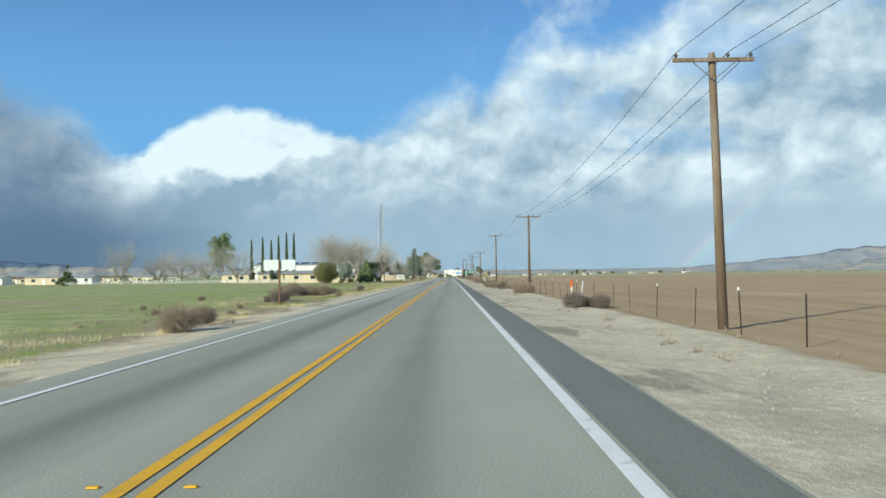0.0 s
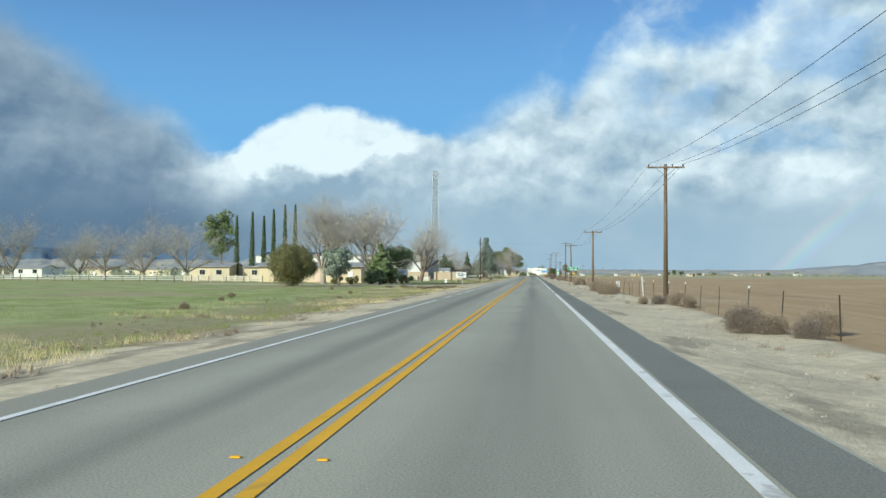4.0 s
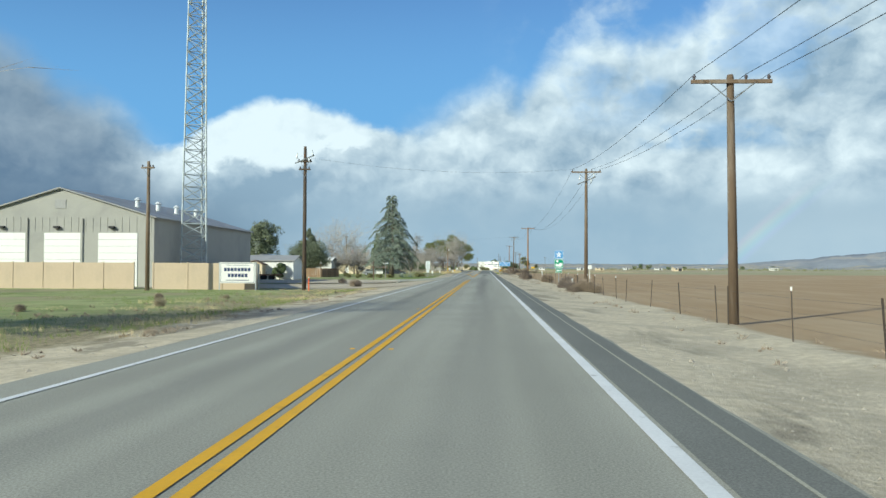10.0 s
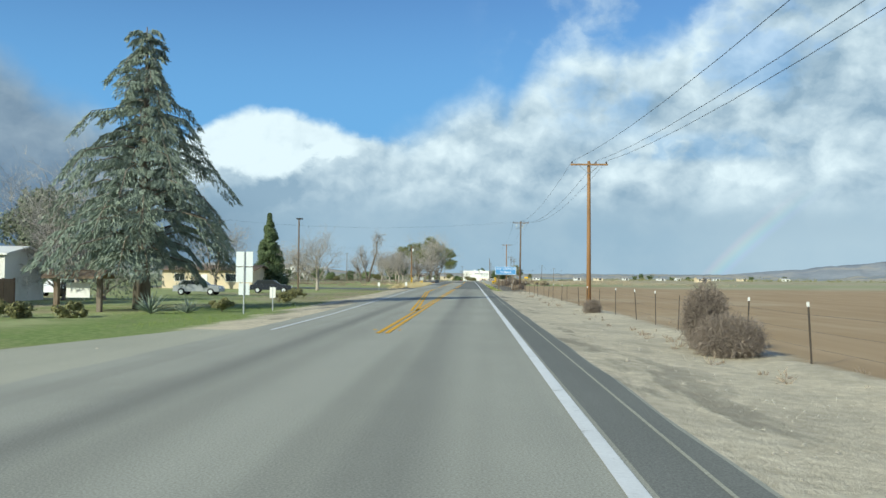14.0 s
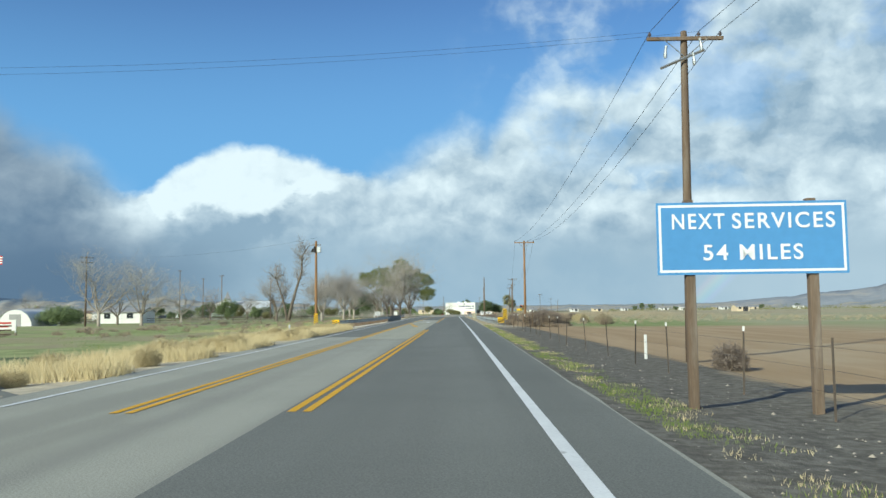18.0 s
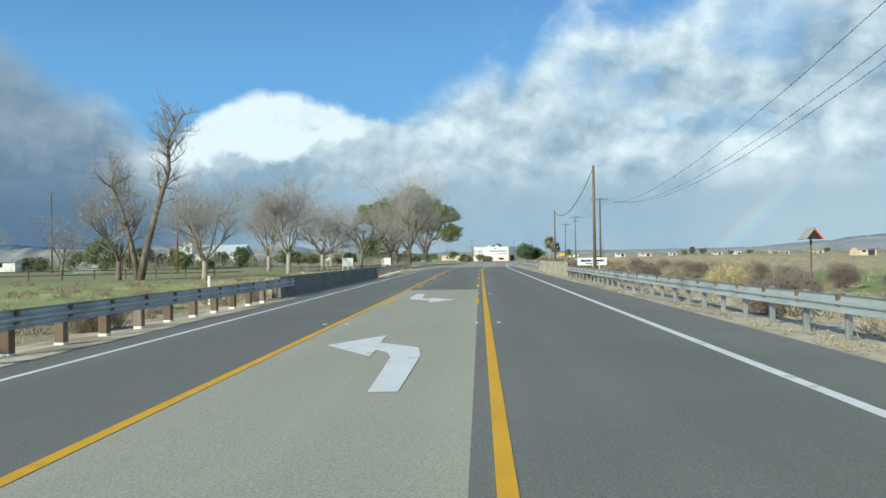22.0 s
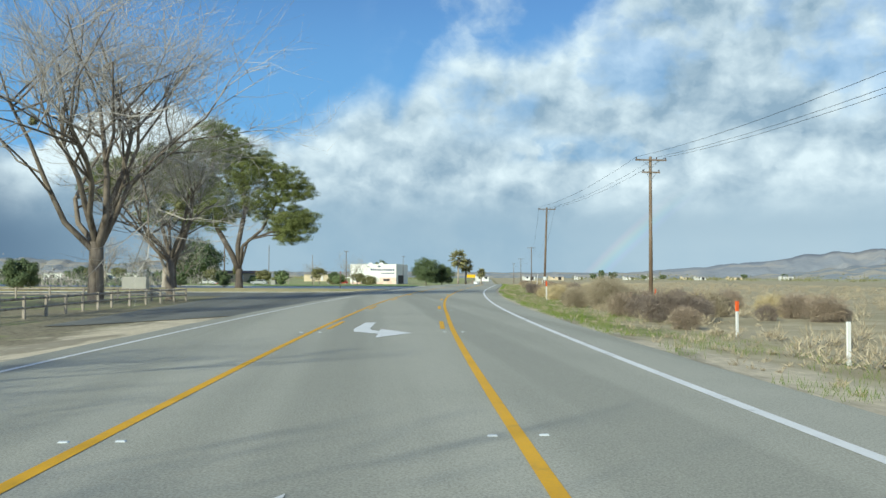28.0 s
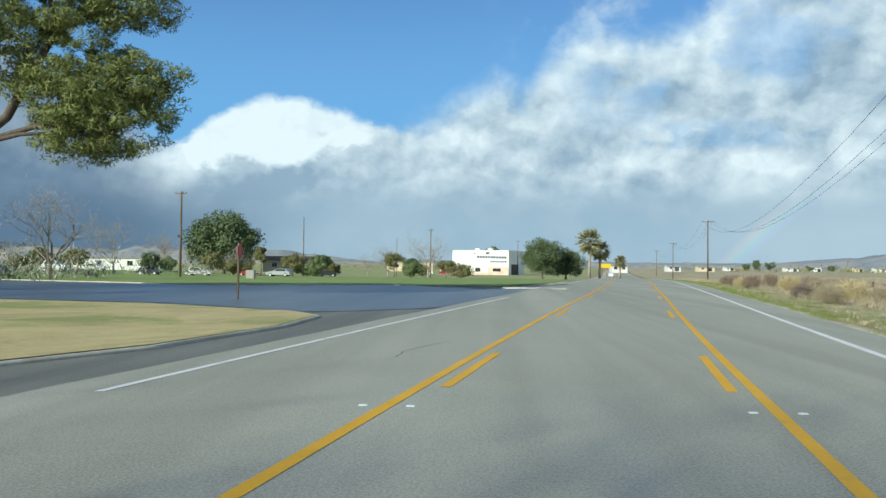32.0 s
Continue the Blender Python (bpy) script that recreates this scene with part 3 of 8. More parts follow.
    right = g.mix(g.math("MULTIPLY", g.math("MULTIPLY", g.step(y, 500, 530), g.step(y, 760, 700)), g.math("MULTIPLY", g.step(at_o.outputs["Fac"], 24, 40), 0.75)), right, far_hazed_green)
    right = g.mix(g.math("MULTIPLY", g.step(at_o.outputs["Fac"], 150, 330), 0.85), right, far_hazed_green)
    soft_verge = g.mix(g.step(mid, 0.4, 0.55), (0.14, 0.19, 0.045), (0.36, 0.3, 0.18))
    right = g.mix(g.math("MULTIPLY", g.step(y, 728, 745), g.step(o, 5.0, 3.0)), right, soft_verge)
    edge_r = g.mix(g.step(y, 705, 740), (6.2, 6.2, 6.2), (2.0, 2.0, 2.0))
    over = g.node("ShaderNodeSeparateXYZ")
    g.put(over.inputs[0], edge_r)
    w_right = g.step(g.math("SUBTRACT", o, over.outputs[0]), -0.5, 0.5)
    w_left = g.step(g.math("SUBTRACT", left, 3.4), -0.8, 1.0)
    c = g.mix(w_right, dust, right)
    c = g.mix(w_left, c, green)
    g.put(b.inputs["Base Color"], c)
    b.inputs["Roughness"].default_value = 0.95
    b.inputs["Specular IOR Level"].default_value = 0.15
    bp = g.node("ShaderNodeBump")
    bp.inputs["Strength"].default_value, bp.inputs["Distance"].default_value = 0.6, 0.06
    g.put(bp.inputs["Height"], g.math("ADD", fine, g.math("MULTIPLY", grit, 0.4)))
    g.put(b.inputs["Normal"], bp.outputs[0])
    return m


def build_ground():
    near = list(np.concatenate([np.arange(-20, 0.5, 0.5), [-0.6, 0.9, 1.3], np.arange(1, 15, 0.5)]))
    cols = sorted(set([round(float(v), 2) for v in near] + [-4500, -2500, -1200, -600, -350, -220, -140, -95, -70, -52, -40, -32, -26, -22, 16, 18, 21, 25, 30, 38, 50, 70, 100, 150, 230, 350, 600, 1200, 2500, 4500]))
    rows = sorted(set(list(np.arange(-60, 900, 3.0)) + list(np.arange(900, 1400, 10.0)) + [-4500, -2000, -800, -300, -150, -90, 1500, 1700, 2000, 2500, 3200, 4000, 4900]))
    g = Geo()
    sides, lefts = [], []
    for y in rows:
        yy = min(max(y, -60), 1400)
        for o in cols:
            z = ground_z(o, yy)
            if (o > 1.6 or o < off_wl(yy) - 1.2) and not paved(ref(yy) + o, yy):
                z += 0.05 * noise.noise(Vector((o * 0.45, y * 0.3, 0))) + 0.02 * noise.noise(Vector((o * 1.7, y * 0.9, 3)))
            if 2.0 < o < 60:
                z += 0.14 * math.exp(-((o - 5.6) / 0.7) ** 2) * (0.7 + 0.6 * noise.noise(Vector((1, y * 0.25, 7)))) if y < 560 else 0
            g.v.append((ref(y) + o, y, z))
            sides.append(o)
            lefts.append(off_wl(yy) - o)
    n = len(cols)
    for r in range(len(rows) - 1):
        for k in range(n - 1):
            i = r * n + k
            g.f.append((i, i + 1, i + n + 1, i + n))
    me = bpy.data.meshes.new("ground")
    me.from_pydata(g.v, [], g.f)
    for name, vals in (("side", sides), ("left_side", lefts)):
        me.attributes.new(name, "FLOAT", "POINT").data.foreach_set("value", vals)
    me.materials.append(ground_material())
    for p in me.polygons:
        p.use_smooth = True
    tagged(new("ground", me), "flat valley ground of dusty gravel, green pasture and brown ploughed soil", "ground", kind="structure")


build_ground()


def asphalt(name, base, light, streak=0.8, rough=0.85):
    m = bpy.data.materials.new(name)
    m.use_nodes = True
    g = Net(m.node_tree)
    b = m.node_tree.nodes["Principled BSDF"]
    pos = g.node("ShaderNodeNewGeometry").outputs["Position"]
    mp = g.node("ShaderNodeMapping")
    g.put(mp.inputs[0], pos)
    mp.inputs["Scale"].default_value = (1.0, 0.02, 1.0)
    track = g.noise(mp.outputs[0], 0.55, 3, 0.5)
    big, grit = g.noise(pos, 0.25, 5, 0.6), g.noise(pos, 45, 2, 0.7)
    c = g.mix(g.step(track, 0.38, 0.62, 0, streak), light, base)
    c = g.mix(g.step(big, 0.4, 0.7, 0, 0.35), c, base)
    sx = g.node("ShaderNodeSeparateXYZ")
    g.put(sx.inputs[0], pos)
    for mid, wide in ((-0.45, 0.75), (-4.0, 0.6)):
        oil = g.step(g.math("ABSOLUTE", g.math("ADD", sx.outputs[0], g.math("ADD", -mid, g.math("MULTIPLY", g.math("SUBTRACT", big, 0.5), 0.5)))), wide, 0.05)
        c = g.mix(g.math("MULTIPLY", g.math("MULTIPLY", oil, g.step(track, 0.3, 0.7, 0.25, 0.6)), g.step(sx.outputs[1], 520, 480)), c, (0.15, 0.15, 0.135))
    f = g.lin(grit, 0.3, 0.7, 0.72, 1.28)
    g.put(b.inputs["Base Color"], g.mix(1.0, c, g.vec(f, f, f), "MULTIPLY"))
    b.inputs["Roughness"].default_value = rough
    b.inputs["Specular IOR Level"].default_value = 0.3
    bp = g.node("ShaderNodeBump")
    bp.inputs["Strength"].default_value, bp.inputs["Distance"].default_value = 0.35 if rough > 0.5 else 0.03, 0.01
    g.put(bp.inputs["Height"], grit)
    g.put(b.inputs["Normal"], bp.outputs[0])
    return m


M["asphalt"] = asphalt("worn_grey_asphalt", (0.275, 0.272, 0.228), (0.385, 0.38, 0.318))
M["asphalt_dark"] = asphalt("dark_asphalt_overlay", (0.135, 0.139, 0.124), (0.2, 0.204, 0.182), 0.4)
M["asphalt_tan"] = asphalt("pale_tan_asphalt", (0.32, 0.315, 0.25), (0.42, 0.41, 0.325), 0.4)
M["asphalt_wet"] = asphalt("damp_asphalt", (0.055, 0.065, 0.08), (0.1, 0.115, 0.135), 0.5, 0.36)


M["asphalt_side"] = asphalt("dark_side_street_asphalt", (0.12, 0.124, 0.112), (0.2, 0.202, 0.18), 0.7, 0.7)
M["asphalt_pale"] = asphalt("pale_worn_asphalt", (0.3, 0.3, 0.25), (0.405, 0.4, 0.335))


def asphalt_right(y):
    return float(np.interp(y, [0, 430, 470, 540, 600, 690, 2000], [1.1, 1.0, 1.1, 1.6, 1.8, 1.3, 1.1])) + 0.05 * noise.noise(Vector((y * 0.3, 0, 0))) + 0.04 * noise.noise(Vector((y * 1.1, 4, 0)))


def asphalt_left(y):
    return off_wl(y) - 0.75 + 0.15 * noise.noise(Vector((y * 0.3, 9, 0)))


strip("road", -300, 3000, asphalt_left, asphalt_right, 0.0, M["asphalt"], "two-lane highway of worn grey asphalt", "road", step=1.5)
strip("road_shoulder", -60, 470, 0.14, lambda y: asphalt_right(y) - 0.05, 0.004, M["asphalt_dark"], "dark sealed edge strip of the highway", "road", step=1.5)
strip("road_overlay", 472, 690, lambda y: off_yr(y) - 0.25, lambda y: asphalt_right(y) - 0.06, 0.004, M["asphalt_dark"], "newer dark asphalt lane of the highway", "road")
strip("road_overlay_far_lane", 520, 690, lambda y: asphalt_left(y) + 0.06, lambda y: off_yl(y), 0.004, M["asphalt_dark"], "newer dark asphalt lane of the highway", "road")
strip("road_middle", 516, 607, lambda y: off_yl(y) + 0.0, lambda y: off_yr(y) - 0.25, 0.004, M["asphalt_tan"], "pale older asphalt of the turning lane", "road")
strip("road_middle_dark", 607, 690, lambda y: off_yl(y), lambda y: off_yr(y) - 0.25, 0.004, M["asphalt_dark"], "dark asphalt of the turning lane", "road")


strip("road_worn", 690.02, 1500, lambda y: asphalt_left(y) + 0.03, lambda y: asphalt_right(y) - 0.03, 0.004, M["asphalt_pale"], "pale worn asphalt of the highway", "road")


# ---- road paint ----
def line(y0, y1, off, w, material, label, group=""):
    f = off if callable(off) else (lambda y: off)
    return strip("lane_marking", y0, y1, lambda y: f(y) - w / 2, lambda y: f(y) + w / 2, 0.009, material, label, "road marking", step=2.5)


LW, LY = "painted white edge line, slightly worn", "painted yellow centre line, slightly worn"
for a, b in ((-60, 162.8), (168.8, 175.8), (181.6, 1600)):
    line(a, b, 0.0, 0.17, M["white_line"], LW)
for a, b in ((-60, 147), (151, 155), (159, 162.8), (165.7, 175.9), (181.8, 357), (386, 470), (484, 778), (808, 838), (872, 1600)):
    line(a, b, off_wl, 0.12, M["white_line"], LW)
for a, b in ((-60, 357), (385, 471), (483, 537)):
    for d in (-0.12, 0.12):
        line(a, b, lambda y, d=d: off_yr(y) + d, 0.135, M["yellow_line"], LY)
for a, b in ((400, 470), (483, 574)):
    for d in (-0.12, 0.12):
        line(a, b, lambda y, d=d: off_yl(y) + d, 0.135, M["yellow_line"], LY)
line(574, 1600, off_yl, 0.14, M["yellow_line"], LY)
line(574, 1600, off_yr, 0.14, M["yellow_line"], LY)
for d in (-0.12, 0.12):
    line(549, 574, lambda y, d=d: -3.6 - 2.0 * (y - 549) / 25 - ref(y) + d, 0.13, M["yellow_line"], LY)
strip("edge_seam", 240, 470, 0.66, 0.7, 0.009, M["asphalt_tan"], "pale sealed seam in the road's edge strip", "road seam", step=3)
for k in range(30):
    y = 595.3 + 14.63 * k if k < 9 else 735.7 + 14.63 * (k - 9)
    line(y, y + 4.0, lambda q: off_yl(q) + 0.3, 0.14, M["yellow_line"], "short yellow dash of the turning lane")
    line(y, y + 4.0, lambda q: off_yr(q) - 0.28, 0.14, M["yellow_line"], "short yellow dash of the turning lane")


def turn_arrow(x, y, rz):
    """White turn arrow: a bent shaft and a long head."""
    g = Geo()
    left = [(-0.17, 0), (-0.19, 1.6), (-0.22, 3.2), (-0.32, 3.8), (-0.55, 4.2)]
    right = [(0.17, 0), (0.2, 1.6), (0.23, 3.4), (0.12, 4.5), (-0.6, 5.35)]
    for p in zip(left, right):
        g.v += [(*q, 0) for q in p]
    g.f += [(2 * k, 2 * k + 1, 2 * k + 3, 2 * k + 2) for k in range(4)]
    n = len(g.v)
    g.v += [(-0.62, 6.7, 0), (-1.5, 5.0, 0), (-0.55, 3.3, 0)]
    g.f += [(n, n + 1, 9), (9, n + 1, 8), (8, n + 1, n + 2)]
    solid("turn_arrow", g, M["white_line"], "white turn arrow painted on the turning lane", "road marking", (x, y, 0.011), rz, kind="structure")


for a in ((-3.53, 578.5, 1), (-4.95, 603.1, 181), (-2.5, 711.0, -3), (-1.95, 739.0, 175)):
    turn_arrow(*a)

# raised reflective markers beside the yellow lines
RPM = {k: Geo().chamfer(-0.05, 0.05, -0.03, 0.03, 0, 0.012, 0.01).mesh("road_marker", M[k]) for k in ("alu", "yellow_line")}


def road_marker(y, o, k):
    ob = new("road_marker", RPM[k])
    ob.matrix_world = pose(*at(y, o, 0.004), 0, 0, 0)
    tagged(ob, "small raised reflective road marker", "road marker", "markers along the centre line")


for k in range(32):
    y = 14.63 * k + 6
    if not 357 < y < 386:
        road_marker(y, off_yr(y) - 0.36, "yellow_line"), road_marker(y, off_yr(y) + 0.36, "yellow_line")
for k in range(16):
    y = 588 + 14.63 * k
    for o in (off_yl(y) - 0.25, off_yl(y) + 0.25, off_yr(y) - 0.25, off_yr(y) + 0.25):
        road_marker(y, o, "alu")


# ---- trees and plants ----
def grow(rng, wood, twigs, p, d, length, r, level, top, curl=0.25, up=0.15, kids=4, ends=None, droop=0.0):
    """One limb and what grows from it."""
    n = 4 if level < 2 else (3 if level < 4 else 2)
    pts, radii, q, v = [p.copy()], [r], p.copy(), d.normalized()
    for k in range(n):
        v = (v + Vector((rng.uniform(-1, 1), rng.uniform(-1, 1), rng.uniform(-0.6, 1))) * curl + Vector((0, 0, up - droop * (k / n)))).normalized()
        q = q + v * (length / n)
        pts.append(q.copy())
        radii.append(r * (1 - 0.62 * (k + 1) / n))
    (wood if level < top - 1 else twigs).tube(pts, radii, 6 if level == 0 else (5 if level == 1 else 3), cap=level < 1)
    if level == top:
        if ends is not None:
            ends.append((q, v))
        for k in range(4):
            s = pts[rng.randrange(1, n + 1)]
            e = (v + Vector((rng.uniform(-1, 1), rng.uniform(-1, 1), rng.uniform(-0.5, 0.9)))).normalized() * length * rng.uniform(0.35, 0.8)
            b = e.cross(Vector((rng.gauss(0, 1), rng.gauss(0, 1), rng.gauss(0, 1)))).normalized() * 0.008
            i = len(twigs.v)
            twigs.v += [s - b, s + b, s + e]
            twigs.f.append((i, i + 1, i + 2))
        return
    for k in range(kids if level else kids + 1):
        f = rng.uniform(0.35, 1.0) if level else rng.uniform(0.55, 1.0)
        i = min(n - 1, int(f * n))
        s = pts[i].lerp(pts[i + 1], f * n - i)
        side = Vector((rng.uniform(-1, 1), rng.uniform(-1, 1), rng.uniform(-0.4, 0.45)))
        nv = (v * rng.uniform(0.5, 1.0) + side.normalized() * rng.uniform(0.55, 1.05)).normalized()
        grow(rng, wood, twigs, s, nv, length * rng.uniform(0.5, 0.8), max(0.009, r * (1 - 0.5 * f) * rng.uniform(0.5, 0.72)), level + 1, top, curl, up, kids, ends, droop)


def bare_tree(x, y, h, seed, label, trunk=0.3, base=0.25, limbs=5, wide=0.55, mats=("bark", "twig"), lean=(0, 0), kids=5, up=0.06, mistletoe=0, rz=0):
    """A leafless tree: trunk, main limbs, and fine twigs."""
    rng = random.Random(seed)
    t = thing("bare_tree", label, "tree", x, y, gz(x, y) - 0.05, rz)
    wood, twigs = Geo(), Geo()
    hb = h * base
    top = Vector((lean[0] * hb, lean[1] * hb, hb))
    wood.tube([(0, 0, 0), (0, 0, 0.25), top * 0.5, top], [trunk * 1.5, trunk * 1.1, trunk, trunk * 0.9], 9)
    ends = []
    for k in range(limbs):
        a = 2 * math.pi * (k + rng.uniform(-0.3, 0.3)) / limbs
        wd = wide * rng.uniform(0.4, 1.95)
        d = Vector((math.cos(a) * wd + lean[0], math.sin(a) * wd + lean[1], 1)).normalized()
        grow(rng, wood, twigs, top - Vector((0, 0, rng.uniform(0, 0.2) * hb)), d, (h - hb) * rng.uniform(0.56, 0.7), trunk * rng.uniform(0.45, 0.62), 1, 4, 0.34, up * 0.5, kids, ends)
    smooth(part("trunk", wood, M[mats[0]], t))
    part("crown", twigs, M[mats[1]], t, "bare twigs")
    for k in range(mistletoe):
        q = rng.choice([e for e in ends if e[0].z < h * 0.72])[0]
        g = Geo()
        leaves(rng, g, q, 0.38, 240, 0.1)
        part("mistletoe", g, M["mistletoe"], t, "green mistletoe ball")
    return t


def crooked_tree(x, y, seed):
    """Two bent stems from one foot, with twigs along their upper halves."""
    rng = random.Random(seed)
    t = thing("bare_tree", "tall crooked leafless tree leaning to one side", "tree", x, y, gz(x, y) - 0.05)
    wood, twigs = Geo(), Geo()
    for stem, r in (([(0, 0, 0), (0.7, 0, 3.4), (1.6, 0.2, 6.8), (2.9, 0.3, 11.0), (2.9, 0.2, 14.2), (4.5, 0.1, 16.6)], 0.36), ([(-0.2, 0, 0), (-0.9, 0.1, 3.6), (-2.0, 0.3, 7.2), (-3.0, 0.2, 9.6)], 0.3)):
        P = [Vector(p) for p in stem]
        n = len(P) - 1
        wood.tube(P, [r * (1.15 - 0.9 * k / n) for k in range(n + 1)], 9)
        for k in range(26):
            f = rng.uniform(0.42, 1.0) * n
            i = min(n - 1, int(f))
            s = P[i].lerp(P[i + 1], f - i)
            d = Vector((rng.uniform(-1, 1), rng.uniform(-1, 1), rng.uniform(-0.1, 1.0))).normalized()
            grow(rng, wood, twigs, s, d, rng.uniform(1.3, 2.9), r * 0.24, 2, 4, 0.4, 0.02, 5)
    smooth(part("trunk", wood, M["bark"], t))
    part("crown", twigs, M["twig"], t, "bare twigs")
    return t


def leaves(rng, g, c, r, n, size, flat=0.8, long=1.6):
    """A clump of small leaves round c, denser towards its shell."""
    q = np.random.default_rng(rng.randrange(1 << 30))
    unit = lambda m: m / np.maximum(np.linalg.norm(m, axis=1, keepdims=True), 1e-6)
    v = unit(q.normal(size=(n, 3))) * (r * q.uniform(0.35, 1.0, (n, 1)) ** 0.6)
    v[:, 2] *= flat
    a = unit(q.normal(size=(n, 3)))
    b = unit(np.cross(a, v + np.array((0.01, 0, 0.02))))
    s = size * q.uniform(0.6, 1.3, (n, 1)) * 0.5
    p = v + np.array(tuple(c))
    quad = np.stack([p - b * s, p + a * s * long, p + b * s, p - a * s * long], axis=1).reshape(-1, 3)
    i = len(g.v)
    g.v += [tuple(w) for w in quad.tolist()]
    g.f += [(i + k, i + k + 1, i + k + 2, i + k + 3) for k in range(0, 4 * n, 4)]


def leafy_tree(x, y, h, w, seed, label, leaf="leaf_green", trunk=0.25, base=0.25, clumps=40, per=150, size=0.28, flat=0.75, shape="round", bark="bark", name="tree", category="tree", skirt=0.0):
    """An evergreen of many leaf clumps with gaps, on a trunk with limbs."""
    rng = random.Random(seed)
    per, size = int(per * 1.15), size * 0.84
    t = thing(name, label, category, x, y, gz(x, y) - 0.05)
    wood, g = Geo(), Geo()
    hb = h * base
    wood.tube([(0, 0, 0), (0.03, 0, hb * 0.5), (0, 0.04, hb), (0, 0, h * 0.8)], [trunk * 1.3, trunk, trunk * 0.85, trunk * 0.2], 8)
    for k in range(clumps):
        f = rng.random()
        a = rng.uniform(0, 2 * math.pi)
        if shape == "cone":
            z, rad = hb + (h - hb) * 0.93 * f ** 1.2, w * 0.5 * (1 - f) * rng.uniform(0.45, 1.0)
            cr = max(0.25, w * 0.18 * (1.15 - f)) * (1.3 if f > 0.7 else 1.0)
        elif shape == "spire":
            f = (k + rng.random()) / clumps
            z, rad = hb + (h - hb) * f, w * 0.16 * rng.uniform(0.0, 1) * (1 - f)
            cr = w * 0.42 * (1.0 - f) ** 0.6 * min(1, 0.5 + f * 4) + 0.12
        else:
            v = Vector((rng.gauss(0, 1), rng.gauss(0, 1), rng.gauss(0, 1))).normalized() * rng.uniform(0.45, 1.0)
            z = hb + (h - hb) * (0.5 + 0.42 * v.z)
            rad, a = w * 0.4 * math.hypot(v.x, v.y), math.atan2(v.y, v.x)
            cr = w * rng.uniform(0.11, 0.2)
        c = Vector((rad * math.cos(a), rad * math.sin(a), max(z, skirt + cr * 0.5)))
        if k % 3 == 0 and shape != "spire":
            wood.tube([(0, 0, min(c.z * 0.75, h * 0.7)), c * 0.6 + Vector((0, 0, c.z * 0.3)), c], [trunk * 0.35, trunk * 0.22, 0.03], 4)
        leaves(rng, g, c, cr, per, size, flat)
    smooth(part("trunk", wood, M[bark], t))
    part("crown", g, M[leaf], t, "dense foliage")
    return t


def deodar(x, y, h, w, seed, label):
    """A tall cedar with drooping tiers."""
    rng = random.Random(seed)
    t = thing("cedar_tree", label, "tree", x, y, gz(x, y) - 0.05)
    wood, g = Geo(), Geo()
    wood.tube([(0, 0, 0), (0, 0, h * 0.3), (0.1, 0, h * 0.6), (0, 0, h * 0.99)], [0.48, 0.36, 0.22, 0.03], 10)
    n = 124
    for k in range(n):
        f = (k + rng.random()) / n
        z = h * (0.16 + 0.82 * f)
        reach = w * 0.5 * (1 - f) ** 0.72 * rng.choice((0.4, 0.65, 0.9, 1.05, 1.25)) * rng.uniform(0.85, 1.1) + 0.3
        if f > 0.86:
            reach = rng.uniform(0.5, 1.1)
        a = k * 2.4 + rng.uniform(-0.4, 0.4)
        d = Vector((math.cos(a), math.sin(a), 0))
        pts = [Vector((0, 0, z)), Vector((0, 0, z + reach * 0.12)) + d * reach * 0.4, Vector((0, 0, z + reach * 0.02)) + d * reach * 0.75, Vector((0, 0, z - reach * 0.3)) + d * reach]
        wood.tube(pts, [0.09 * (1.1 - f), 0.06 * (1.1 - f), 0.03, 0.01], 4, cap=False)
        m = int(170 + 720 * (1 - f) * min(1.2, reach / 2.5))
        for j in range(m):
            s = rng.uniform(0.18, 1.0)
            i = min(2, int(s * 3))
            p = pts[i].lerp(pts[i + 1], s * 3 - i)
            side = d.cross(Vector((0, 0, 1))) * rng.uniform(-1, 1) * reach * 0.22
            p = p + side + Vector((0, 0, -abs(side.length) * 0.25 + rng.uniform(-0.1, 0.05)))
            tip = (d * rng.uniform(0.1, 0.8) + side.normalized() * 0.35 + Vector((0, 0, -rng.uniform(0.35, 1.1)))).normalized() * rng.uniform(0.16, 0.36)
            b = tip.cross(Vector((rng.gauss(0, 1), rng.gauss(0, 1), 0.3))).normalized() * rng.uniform(0.012, 0.026)
            g.face((p - b, p + b, p + tip))
            g.face((p - b * 2.5 + tip * 0.3, p + tip * 0.2, p + tip * 0.9 + b * 3))
    smooth(part("trunk", wood, M["bark"], t))
    part("crown", g, M["leaf_deodar"], t, "drooping blue-green needles")
    return t


